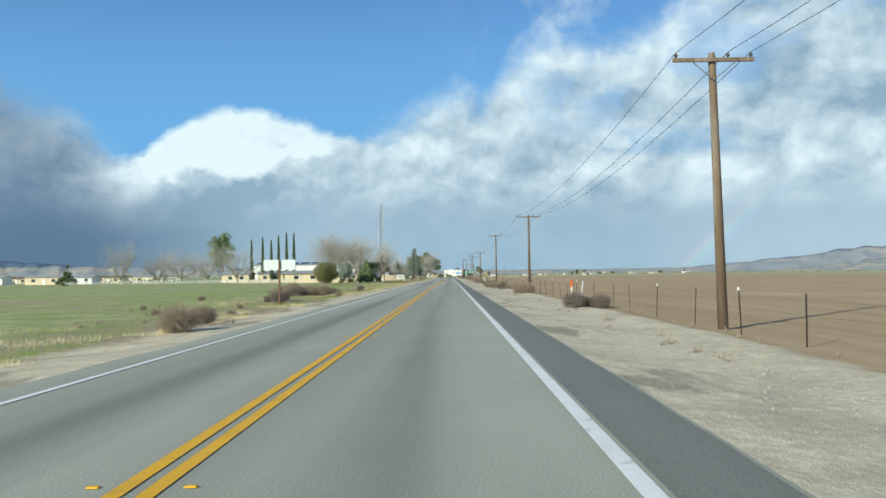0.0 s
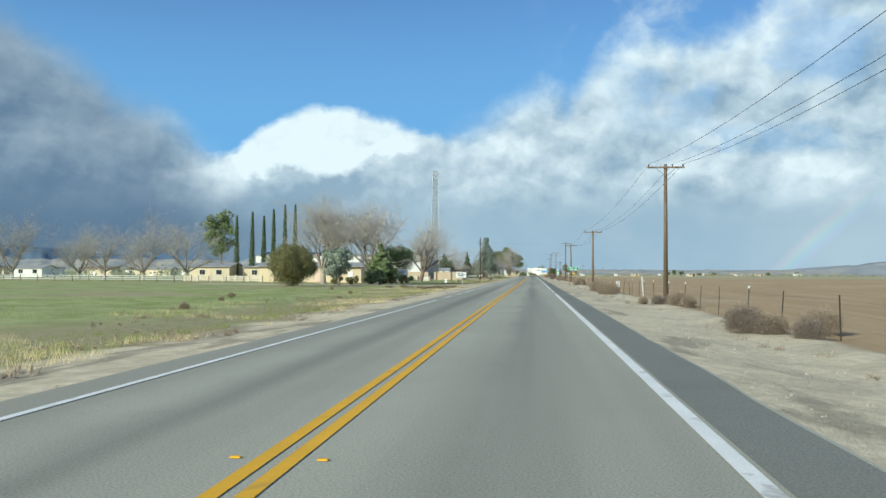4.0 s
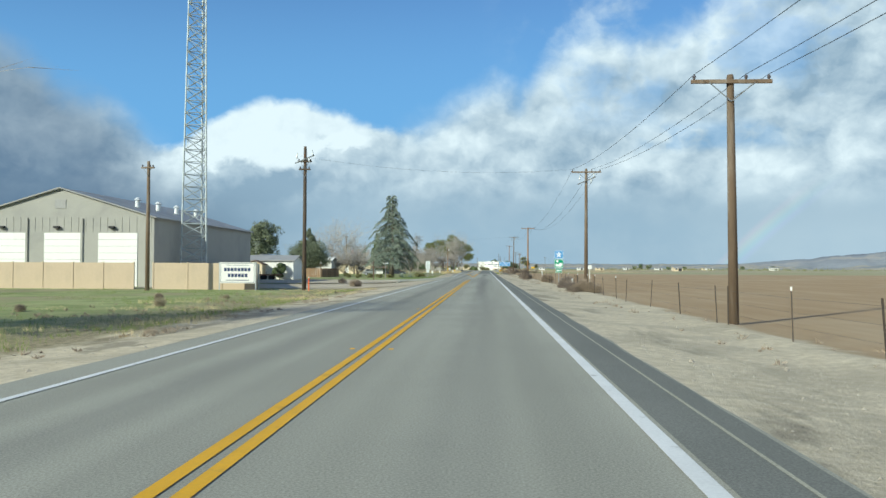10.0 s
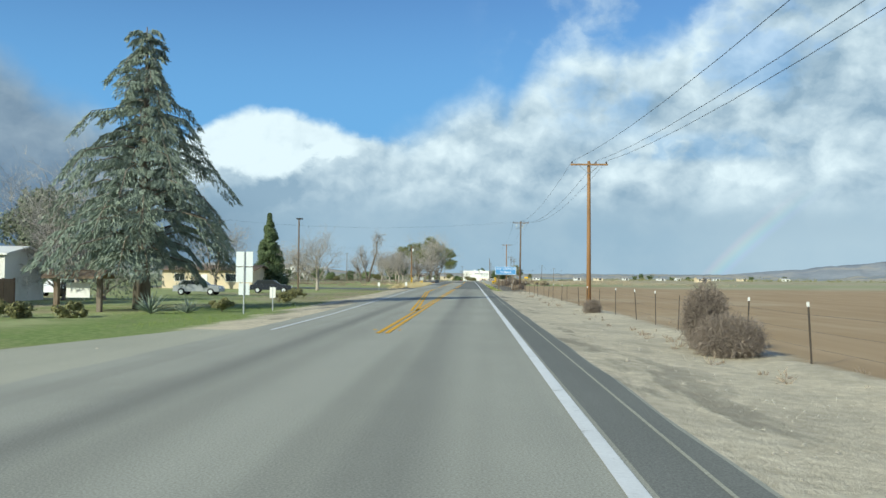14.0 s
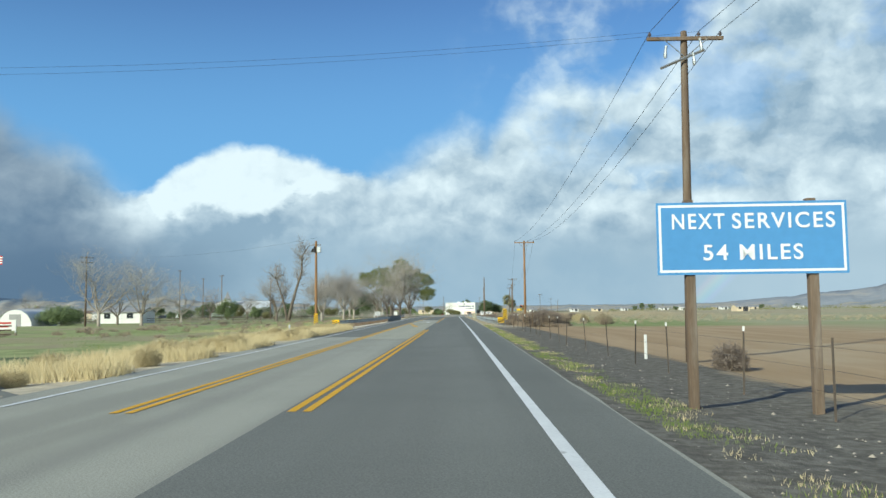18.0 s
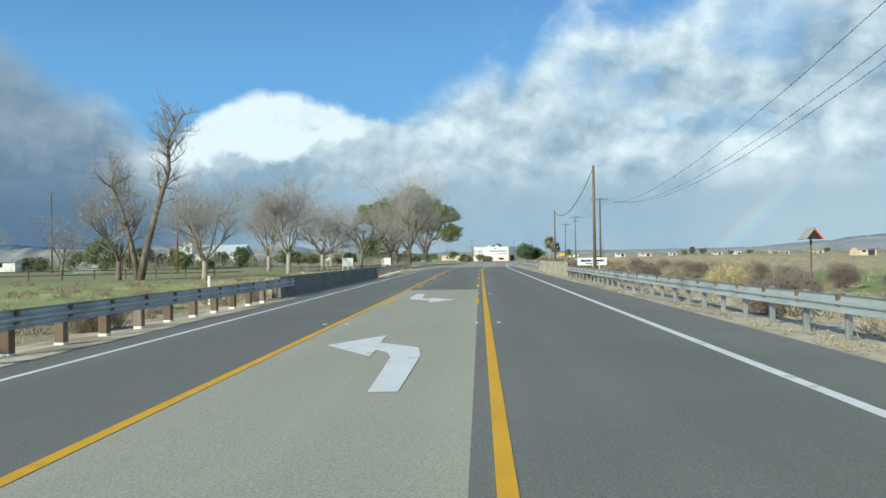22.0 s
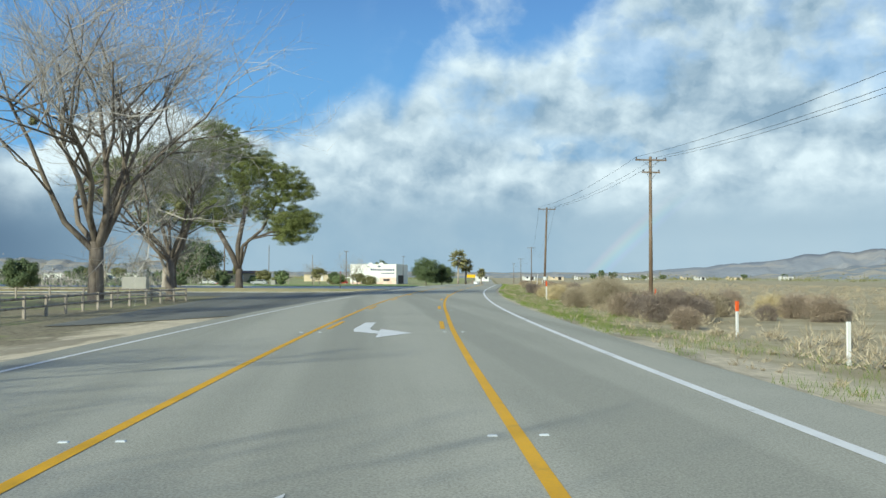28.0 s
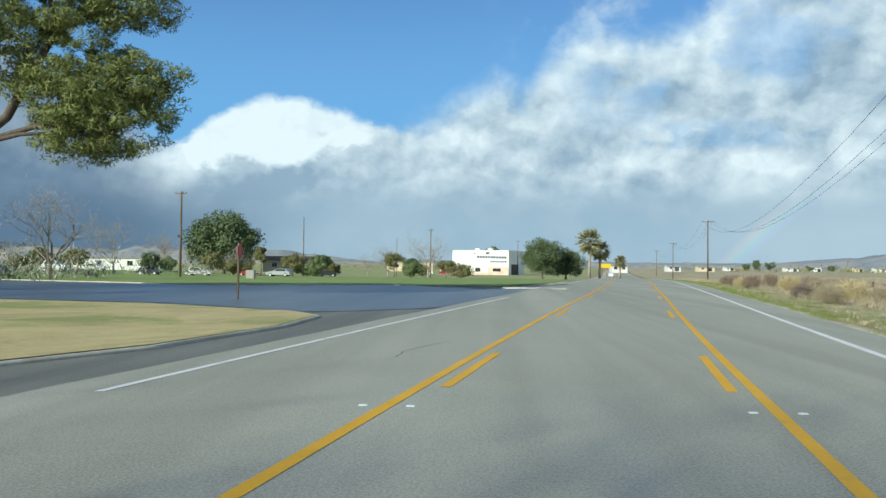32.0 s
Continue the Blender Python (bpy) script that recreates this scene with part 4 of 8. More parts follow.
def stone_pine(x, y, h, seed, label, forks, mass):
    """A big spreading pine: forked trunk and separate flat masses of needles."""
    rng = random.Random(seed)
    t = thing("pine_tree", label, "tree", x, y, gz(x, y) - 0.05)
    wood, g = Geo(), Geo()
    wood.tube([(0, 0, -0.1), (0, 0, 0.3), (0, 0, 1.8), (0, 0, 3.0)], [0.8, 0.62, 0.5, 0.52], 12)
    for pts, r in forks:
        wood.tube([(0, 0, 2.6)] + pts, [r, r * 0.9] + [r * (0.75 - 0.5 * k / len(pts)) for k in range(len(pts) - 1)], 8)
    joints = [Vector(q) for pts, r in forks for q in pts]
    for c, rad in mass:
        c = Vector(c)
        s = min(joints, key=lambda q: (q - c).length + (6 if q.z > c.z else 0))
        m = s.lerp(c, 0.5) + Vector((0, 0, 0.3))
        wood.tube([s, m, c], [0.16, 0.11, 0.04], 5)
        for k in range(int(21 * rad * rad) + 10):
            v = Vector((rng.gauss(0, 1), rng.gauss(0, 1), rng.gauss(0, 1))).normalized() * rad * 1.42 * rng.uniform(0.2, 1) ** 0.6
            v.z *= 0.8
            leaves(rng, g, c + v, rng.uniform(0.4, 0.85), 120, 0.055, 0.6, 4.6)
    smooth(part("trunk", wood, M["bark_dark"], t))
    part("crown", g, M["leaf_pine"], t, "dense green tufts of needles")
    return t


def palm_tree(x, y, h, seed):
    rng = random.Random(seed)
    t = thing("palm_tree", "fan palm with a shaggy trunk and a round head", "palm", x, y, gz(x, y), group="palms by the highway")
    w, g = Geo(), Geo()
    w.tube([(0, 0, 0), (0, 0, h * 0.3), (0.1, 0, h * 0.8)], [0.5, 0.35, 0.5], 8)
    smooth(part("trunk", w, M["bark_pale"], t))
    for k in range(190):
        a, e = rng.uniform(0, 6.28), rng.uniform(-1.1, 1.3)
        d = Vector((math.cos(a) * math.cos(e), math.sin(a) * math.cos(e), math.sin(e)))
        c = Vector((0.1, 0, h * 0.82))
        L = h * 0.34 * rng.uniform(0.75, 1.1)
        b = d.cross(Vector((0, 0, 1))).normalized()
        q = c + d * L * 0.55
        for j in range(7):
            v = (d + b * (j - 3) * 0.28 + Vector((0, 0, -0.15))).normalized() * L * 0.5
            s = v.cross(d + Vector((0, 0.1, 0.3))).normalized() * 0.11
            g.face((q - s, q + s, q + v))
        g.face((c - b * 0.03, c + b * 0.03, q))
    part("crown", g, M["palm_leaf"], t, "fan-shaped fronds")


def tumble_mesh(seed, r, n=900, squash=0.75, thin=0.012):
    """A ball of dry stems."""
    rng = random.Random(seed)
    g = Geo()
    for k in range(n):
        v = Vector((rng.gauss(0, 1), rng.gauss(0, 1), rng.gauss(0, 0.8))).normalized()
        p0 = Vector((0, 0, r * squash * 0.7)) + Vector((v.x, v.y, v.z * squash)) * r * rng.uniform(0.3, 0.85) * (1 + 0.25 * noise.noise(v * 2.3 + Vector((seed, 0, 0))))
        d = (v * 0.7 + Vector((rng.gauss(0, 1), rng.gauss(0, 1), rng.gauss(0, 1))) * 0.8).normalized() * r * rng.uniform(0.18, 0.4)
        s = d.cross(Vector((rng.gauss(0, 1), rng.gauss(0, 1), 1))).normalized() * thin * rng.uniform(0.6, 1.5)
        m = p0 + d * 0.5 + Vector((rng.gauss(0, 1), rng.gauss(0, 1), rng.gauss(0, 1))) * r * 0.05
        for q in (p0, m):
            if q.z < 0.0:
                q.z = 0.01
        g.face((p0 - s, p0 + s, m + s * 0.8, m - s * 0.8))
        e = p0 + d
        e.z = max(e.z, 0.01)
        g.face((m - s * 0.8, m + s * 0.8, e))
    return g


TUMBLE = [tumble_mesh(k, r, 5200, q, 0.0038).mesh("tumbleweed", M[c]) for k, (r, q, c) in enumerate(((0.55, 0.95, "tumble"), (0.68, 0.85, "tumble_dark"), (0.48, 0.95, "tumble_dark"), (0.8, 0.8, "tumble")))]


def tumbleweed(x, y, k, s=1.0, label="dry brown tumbleweed caught at the roadside"):
    ob = new("tumbleweed", TUMBLE[k % 4])
    ob.matrix_world = pose(x, y, gz(x, y) - 0.03, 0, 0, (k * 73) % 360) @ Matrix.Diagonal((s, s, s, 1))
    tagged(ob, label, "tumbleweed", "tumbleweeds along the road")


# ---- poles and wires ----
def utility_pole(x, y, h, seed, material="wood_pole", label="weathered wooden utility pole with one crossarm", arms=((0.25, 2.6),), gear=False, lean=(0, 0), group="poles along the highway", tops=True, rz=0):
    """Pole, crossarms with braces, and insulators. Returns where its wires hang."""
    z0 = gz(x, y)
    t = thing("utility_pole", label, "utility pole", x, y, z0 - 0.02, rz, group=group)
    H = h - z0
    tip = Vector((lean[0] * H, lean[1] * H, H))
    g = Geo()
    k = 0.75 if not arms else 1.0
    g.tube([(0, 0, -0.3), tip * 0.5, tip * 0.985, tip], [0.17 * k, 0.14 * k, 0.115 * k, 0.1 * k], 12)
    smooth(part("pole", g, M[material], t))
    hang = []
    for k, (drop, w) in enumerate(arms):
        zc = H - drop
        c = Vector((lean[0] * zc, lean[1] * zc, zc))
        arm = part("crossarm", Geo().chamfer(c.x - w / 2, c.x + w / 2, c.y - 0.2, c.y - 0.09, c.z - 0.06, c.z + 0.06, 0.012), M[material], t)
        for s in (-1, 1):
            b = Geo().tube([(c.x + s * w * 0.28, c.y - 0.22, c.z - 0.05), (c.x, c.y - 0.13, c.z - 0.65)], [0.018, 0.018], 4)
            part("brace", b, M["steel"], t)
        for px in ((-w / 2 + 0.1, w / 2 - 0.1) if k else (-w / 2 + 0.1, w * 0.18, w / 2 - 0.1)):
            i = Geo().tube([(px + c.x, c.y - 0.145, c.z + 0.06), (px + c.x, c.y - 0.145, c.z + 0.12), (px + c.x, c.y - 0.145, c.z + 0.15), (px + c.x, c.y - 0.145, c.z + 0.22)], [0.015, 0.05, 0.065, 0.03], 8)
            part("insulator", i, M["ceramic"], t)
            if k == 0:
                a = math.radians(rz)
                hang.append(Vector((x + (px + c.x) * math.cos(a) - (c.y - 0.145) * math.sin(a), y + (px + c.x) * math.sin(a) + (c.y - 0.145) * math.cos(a), z0 + c.z + 0.22)))
    if gear:
        for s, dz in ((0.5, 0.75), (-0.45, 1.0), (0.3, 1.25)):
            zc = H - dz
            i = Geo().tube([(s * 1.3, -0.25, zc), (s * 1.3, -0.25, zc + 0.12), (s * 1.25, -0.25, zc + 0.3), (s * 1.2, -0.25, zc + 0.42)], [0.05, 0.06, 0.04, 0.05], 6)
            part("cutout_switch", i, M["steel"], t, "grey porcelain cutout switch")
        part("crossarm", Geo().tube([(-0.75, -0.22, H - 1.35), (0.75, -0.22, H - 0.72)], [0.05, 0.05], 4), M["steel"], t, "slanted grey bracket")
    return hang


def wires(a, b, sag=0.9, r=0.011, label="thin dark overhead power line"):
    """One sagging wire for each pair of points."""
    for p, q in zip(a, b):
        pts = []
        for k in range(15):
            f = k / 14
            v = p.lerp(q, f)
            v.z -= sag * 4 * f * (1 - f)
            pts.append(v)
        o = pts[0].copy()
        solid("power_line", Geo().tube([v - o for v in pts], [r] * 15, 4), M["wire"], label, "wire", o, group="wires along the highway")


row = [
    (8.6, -42, 8.6, 0, (0, 0)), (8.7, 26.2, 8.6, 1, (-0.02, 0)), (9.0, 93.0, 8.3, 2, (0, 0)), (9.1, 161.5, 9.4, 3, (0, 0)), (8.1, 219.4, 7.7, 4, (0, 0)), (7.9, 281.4, 7.9, 5, (-0.012, 0)),
]
hangs = [utility_pole(x, y, h, s, lean=l, label="weathered wooden utility pole with one crossarm beside the brown field") for x, y, h, s, l in row]
hangs.append(utility_pole(8.3, 324.0, 10.0, 6, arms=((0.3, 2.5),), gear=True, label="wooden utility pole with crossarm and grey switchgear"))
hangs.append(utility_pole(8.3, 420.0, 9.8, 7, "wood_new", label="orange-brown wooden utility pole with one crossarm"))
hangs.append(utility_pole(8.0, 498.0, 11.0, 8, gear=True, arms=((0.3, 2.6),), lean=(0.012, 0), label="dark wooden utility pole with crossarm and switchgear"))
hangs.append(utility_pole(8.9, 573.5, 10.3, 9, "wood_new", arms=((0.25, 2.5),), label="brown wooden utility pole with one crossarm beside brush"))
hangs.append(utility_pole(15.9, 697.0, 10.4, 10, label="weathered wooden utility pole with one crossarm behind the guardrail"))
hangs.append(utility_pole(21.0, 776.0, 11.4, 11, arms=((0.3, 2.6), (1.3, 1.5)), label="dark wooden utility pole with two crossarms"))
hangs.append(utility_pole(23.2, 824.5, 11.4, 12, arms=((0.25, 2.5),), lean=(0.03, 0), label="slightly leaning wooden utility pole with one crossarm"))
hangs.append(utility_pole(51.1, 966.4, 11.2, 13, arms=((0.25, 2.5),)))
hangs.append(utility_pole(72, 1090, 10.5, 14, arms=((0.25, 2.5),)))
hangs.append(utility_pole(93, 1220, 10.5, 15, arms=((0.25, 2.5),)))
for a, b in zip(hangs, hangs[1:]):
    wires(a, b, sag=0.0003 * (b[0] - a[0]).length ** 2 * 0.8)
# bare poles that carry one heavy cable
pn = utility_pole(5.7, 628.8, 8.0, 20, "wood_pole", "plain brown wooden pole without crossarm behind the guardrail", arms=(), group="")
pp = utility_pole(7.3, 679.0, 7.6, 21, "wood_pole", "plain brown wooden pole without crossarm behind the guardrail", arms=(), group="")
wires([Vector((5.7, 628.8, 7.8))], [Vector((7.3, 679.0, 7.3))], 1.6, 0.03, "thick black communication cable")

# ---- lattice tower ----
def lattice_tower(x, y, h):
    t = thing("radio_tower", "tall galvanised steel lattice radio tower with small antennas", "tower", x, y, -0.3)
    w0, w1 = 2.5, 1.6
    wid = lambda z: w0 + (w1 - w0) * min(1, z / h) if z > 0 else w0
    for k in range(3):
        a = math.radians(90 + 120 * k)
        pts = [(math.cos(a) * wid(z) * 0.58, math.sin(a) * wid(z) * 0.58, z) for z in (0, h)]
        part("leg", Geo().tube(pts, [0.095, 0.07], 6), M["rail"], t)
    n = 26
    for k in range(n):
        z0, z1 = h * k / n, h * (k + 1) / n
        for j in range(3):
            a, b = math.radians(90 + 120 * j), math.radians(210 + 120 * j)
            A = lambda q, z: (math.cos(q) * wid(z) * 0.58, math.sin(q) * wid(z) * 0.58, z)
            for u, v in ((A(a, z0), A(b, z1)), (A(b, z0), A(a, z1)), (A(a, z1), A(b, z1))):
                part("brace", Geo().tube([u, v], [0.04, 0.04], 4), M["rail"], t)
    for z, s in ((h * 0.98, 1), (h * 0.8, -1), (h * 0.62, -1), (h * 0.45, -1)):
        g = Geo().tube([(0, 0, z), (s * 1.0, 0, z)], [0.025, 0.025], 4)
        g.tube([(s * 1.0, 0, z - 0.5), (s * 1.0, 0, z + 0.9)], [0.03, 0.02], 5)
        part("antenna", g, M["rail"], t)


lattice_tower(-27.9, 331.2, 30.7)


# ---- roadside fences ----
def fence_x(y):
    return float(np.interp(y, [0, 60, 180, 250, 400, 450, 510, 560], [8.5, 8.3, 7.7, 7.2, 7.3, 6.5, 5.7, 5.9]))


M["post_dark"] = mat("dark_steel_post", (0.07, 0.058, 0.048), 0.8, 0.4, 2, 15, 0.2, tint=(0.12, 0.075, 0.05), tint_scale=1.5, rnd=0.3)
POST = Geo().box(-0.018, 0.018, -0.004, 0.004, -0.3, 1.2).box(-0.004, 0.004, 0.0, 0.04, -0.3, 1.2).mesh("post", M["post_dark"])
TIP = Geo().box(-0.02, 0.02, -0.006, 0.042, 1.2, 1.3).mesh("post_tip", M["white"])


def wire_fence(y0, y1, gap, seed):
    rng = random.Random(seed)
    f = thing("wire_fence", "rusty steel post and wire fence beside the field", "fence", fence_x(y0), y0, 0)
    pts, y = [], y0
    while y < y1:
        x = fence_x(y) + rng.uniform(-0.12, 0.12)
        pts.append(Vector((x, y, gz(x, y) + 0.08)))
        y += gap * rng.uniform(0.75, 1.25)
    for p in pts:
        q = pose(p.x - fence_x(y0), p.y - y0, p.z, rng.uniform(-4, 4), rng.uniform(-4, 4), rng.uniform(-20, 20))
        ob = part("post", POST, None, f, at=q)
        if rng.random() < 0.5:
            part("post_tip", TIP, None, ob, "white painted tip")
    for hgt in (0.35, 0.7, 1.05):
        g = Geo().tube([(p.x - fence_x(y0), p.y - y0, p.z + hgt - 0.03 * (k % 2)) for k, p in enumerate(pts)], [0.003] * len(pts), 3)
        part("strand", g, M["wire"], f)


for k, a in enumerate(range(6, 556, 55)):
    wire_fence(a, min(a + 54, 556), 4.6, k)


# ---- guardrails, bridge walls, side roads ----
W_BEAM = [(0.0, 0.175), (-0.08, 0.135), (-0.08, 0.065), (0.0, 0.02), (0.0, -0.02), (-0.08, -0.065), (-0.08, -0.135), (0.0, -0.175), (0.012, -0.175), (-0.065, -0.125), (-0.065, -0.07), (0.014, -0.02), (0.014, 0.02), (-0.065, 0.07), (-0.065, 0.125), (0.012, 0.175)]


def guardrail(pts, side, label, seed, deep=()):
    """Corrugated rail on posts with blocks; side -1: the traffic passes on its left."""
    rng = random.Random(seed)
    o = Vector((pts[0][0], pts[0][1], 0))
    t = thing("guardrail", label, "guardrail", o.x, o.y, 0, group="guardrails of the bridge")
    P = [Vector((x, y, gz(x, y) * 0.5)) - o for x, y in pts]
    rings = []
    for k, p in enumerate(P):
        d = (P[min(k + 1, len(P) - 1)] - P[max(k - 1, 0)])
        n = Vector((d.y, -d.x, 0)).normalized() * (-side)
        rings.append([p + n * a + Vector((0, 0, 0.6 + b * (1.45 if k in deep else 1.0))) for a, b in W_BEAM])
    part("rail", Geo().loft(rings), M["rail"], t, "galvanised corrugated rail")
    run = 0.0
    for a, b in zip(P, P[1:]):
        L = (b - a).length
        d = (b - a).normalized()
        n = Vector((d.y, -d.x, 0)) * side
        while run < L:
            q = a + d * run
            c = q + n * 0.24
            if side < 0:
                post = part("post", Geo().chamfer(c.x - 0.1, c.x + 0.1, c.y - 0.1, c.y + 0.1, -0.06, 0.68, 0.015), M["wood_pole"], t)
                part("foot", Geo().chamfer(c.x - 0.104, c.x + 0.104, c.y - 0.104, c.y + 0.104, -0.5, -0.04, 0.015), M["white"], post, "white painted foot")
            else:
                post = part("post", Geo().chamfer(c.x - 0.055, c.x + 0.055, c.y - 0.06, c.y + 0.06, -0.5, 0.7, 0.01), M["steel"], t)
            e = q + n * 0.09
            part("block", Geo().box(e.x - 0.07, e.x + 0.07, e.y - 0.06, e.y + 0.06, 0.45, 0.69), M["wood_pole"], post)
            run += 1.9
        run -= L


guardrail([(5.3, 564.5), (4.65, 575), (4.2, 590), (4.05, 611), (4.2, 622), (4.1, 634)], 1, "weathered corrugated steel guardrail on steel posts", 1)
guardrail([(3.83, 659.5), (3.83, 661), (3.82, 663.5), (3.8, 665.5), (3.75, 668), (3.5, 680), (3.45, 690), (3.75, 700), (4.7, 710), (6.4, 719)], 1, "weathered corrugated steel guardrail curving away from the road", 2, (0, 1, 2))
guardrail([(-11.6, 551), (-10.6, 560), (-10.3, 575), (-10.55, 590), (-10.62, 603), (-10.66, 605)], -1, "weathered corrugated steel guardrail on pale posts", 3)
guardrail([(-10.85, 634.4), (-10.95, 637), (-11.6, 646), (-12.0, 655), (-12.3, 669)], -1, "weathered corrugated steel guardrail on pale posts", 4)


def parapet(x0, y0, x1, y1, h, material, label):
    """A plain cast wall of four lengths with a worn top edge."""
    rng = random.Random(int(y0))
    a = math.degrees(math.atan2(y1 - y0, x1 - x0)) - 90
    L = math.hypot(x1 - x0, y1 - y0)
    t = thing("bridge_wall", label, "bridge parapet", x0, y0, 0, a, group="bridge walls")
    n = 4
    for k in range(n):
        rings = []
        ya, yb = L * k / n + 0.006, L * (k + 1) / n - 0.006
        for i in range(13):
            y, c, top = ya + (yb - ya) * i / 12, rng.uniform(0.012, 0.04), h - rng.uniform(0, 0.018)
            rings.append([Vector((px, y, pz)) for px, pz in ((-0.16, -0.3), (-0.14, top - c), (-0.14 + c, top), (0.14 - c, top), (0.14, top - c), (0.16, -0.3))])
        part("wall_panel", Geo().loft(rings), M[material], t)


parapet(4.15, 634, 4.05, 661, 1.0, "concrete_peeling", "low khaki concrete bridge wall with peeling pale paint")
parapet(-10.95, 603, -11.1, 636, 0.8, "concrete_dark", "low grey concrete bridge wall")


def sheet(name, pts, z, material, label, category="road"):
    """A paved or grassed sheet that follows the ground."""
    bm = bmesh.new()
    bm.faces.new([bm.verts.new((x, y, 0)) for x, y in pts])
    xs, ys = [q[0] for q in pts], [q[1] for q in pts]
    for axis, lo, hi in ((0, min(xs), max(xs)), (1, min(ys), max(ys))):
        c = math.ceil(lo) + 0.5
        while c < hi:
            co, no = (Vector((c, 0, 0)), Vector((1, 0, 0))) if axis == 0 else (Vector((0, c, 0)), Vector((0, 1, 0)))
            bmesh.ops.bisect_plane(bm, geom=bm.verts[:] + bm.edges[:] + bm.faces[:], plane_co=co, plane_no=no)
            c += 1.5 if c > -20 or axis else 8.0
    for v in bm.verts:
        v.co.z = gz(v.co.x, v.co.y) + 0.02 + z
    me = bpy.data.meshes.new(name)
    bm.to_mesh(me)
    bm.free()
    me.materials.append(material)
    for q in me.polygons:
        q.use_smooth = True
    return solid(name, me, None, label, category, kind="structure")


sheet("side_road", [(-6.3, 357), (-14, 355), (-60, 350), (-60, 362), (-15, 372), (-8.5, 388), (-6.3, 386)], 0.004, M["asphalt_tan"], "dusty paved side road mouth")
sheet("gravel_island", [(-10.6, 348.0), (-10.8, 353), (-11.3, 359), (-12.4, 362.3), (-15, 364.2), (-30, 363.8), (-30, 342), (-15, 343)], 0.05, M["dirt"], "raised gravel island inside a kerb", "gravel")
sheet("side_road_town", [(-6.6, 470), (-14, 482), (-60, 500), (-60, 508), (-17, 498), (-8.0, 486)], 0.004, M["asphalt_dark"], "dark paved side road")
sheet("driveway", [(-6.0, 212), (-9.6, 211), (-50, 214), (-50, 222), (-14, 222), (-9, 236), (-6.0, 240)], 0.002, M["dirt"], "dusty pale driveway mouth")
sheet("car_park_apron", [(-6.0, 326), (-13, 322), (-30, 321), (-30, 336), (-6.0, 348)], 0.002, M["dirt"], "dusty pale yard entrance")
M["mown"] = mat("dry_mown_grass", (0.47, 0.39, 0.2), 0.95, 0.5, 0.5, 9, 0.5, tint=(0.26, 0.28, 0.1), tint_scale=0.25, tint_at=(0.48, 0.66))
M["lawn"] = mat("green_lawn", (0.21, 0.29, 0.08), 0.95, 0.4, 0.5, 9, 0.5, tint=(0.3, 0.3, 0.12), tint_scale=0.15, tint_at=(0.48, 0.7))
sheet("park_road", [(-6.2, 745), (-13.5, 742), (-14.5, 790), (-0.9, 790), (-4.0, 765)], 0.004, M["asphalt_side"], "grey paved side street mouth")
sheet("junction_paving", [(-70, 788), (-70, 850), (-25, 850), (6.5, 832), (1.8, 806), (-0.9, 788)], -0.004, M["asphalt_side"], "grey paved junction of the side street")
sheet("wet_side_street", [(5.0, 828), (1.0, 828), (-7.5, 834), (-24.9, 838), (-60, 848), (-120, 875), (-120, 900), (-40, 872), (-14, 862), (-1.7, 869), (4, 864), (11.5, 852), (10.6, 845)], 0.012, M["asphalt_wet"], "wet dark side street at the junction")
sheet("grass_island", [(1.2, 824), (1.3, 819), (0.2, 814), (-3.2, 808.5), (-9.8, 806), (-60, 805), (-60, 846), (-25, 836), (-7.5, 832), (-0.5, 828)], 0.08, M["mown"], "dry mown grass island with green patches", "grass")
sheet("lawn", [(-14, 864), (-40, 875), (-120, 904), (-120, 1000), (14, 1000), (20, 900), (8, 868), (-1.7, 871)], 0.02, M["lawn"], "green lawn in front of the houses", "grass")


def kerb(pts, label="pale concrete kerb"):
    for (x0, y0), (x1, y1) in zip(pts, pts[1:]):
        L = math.hypot(x1 - x0, y1 - y0)
        rz = math.degrees(math.atan2(y1 - y0, x1 - x0)) - 90
        z0, z1 = gz(x0, y0), gz(x1, y1)
        prof = [(-0.08, -0.15), (0.08, -0.15), (0.08, 0.06), (0.05, 0.09), (-0.05, 0.09), (-0.08, 0.06)]
        g = Geo().loft([[(u, 0, v) for u, v in prof], [(u, L + 0.03, v + z1 - z0) for u, v in prof]])
        solid("kerb", g, M["concrete_pale"], label, "kerb", (x0, y0, z0), rz, kind="structure")


kerb([(-60, 805), (-9.8, 805.9), (-3.1, 808.3), (0.3, 813.8), (1.4, 819), (1.3, 824), (-0.5, 828.1), (-7.5, 832.1), (-25, 836.1)])
kerb([(-10.4, 348.0), (-10.6, 353), (-11.1, 359), (-12.2, 362.5), (-15, 364.5), (-30, 364)])
kerb([(11.8, 853), (9, 859), (4, 865), (-1.7, 870.5), (-14, 863.5), (-40, 874)])


# ---- signs and small posts ----
def sign_face(t, x0, x1, z0, z1, y, colour, border="letter", name="panel", w=0.025):
    part("sign_back", Geo().box(x0, x1, y + 0.0, y + 0.006, z0, z1), M["alu"], t)
    part(name, Geo().box(x0, x1, y - 0.006, y - 0.001, z0, z1), M[colour], t)
    if border:
        g = Geo().box(x0 + w, x1 - w, y - 0.009, y - 0.006, z1 - 2 * w, z1 - w).box(x0 + w, x1 - w, y - 0.009, y - 0.006, z0 + w, z0 + 2 * w)
        g.box(x0 + w, x0 + 2 * w, y - 0.009, y - 0.006, z0 + 2 * w, z1 - 2 * w).box(x1 - 2 * w, x1 - w, y - 0.009, y - 0.006, z0 + 2 * w, z1 - 2 * w)
        part("border", g, M[border], t)


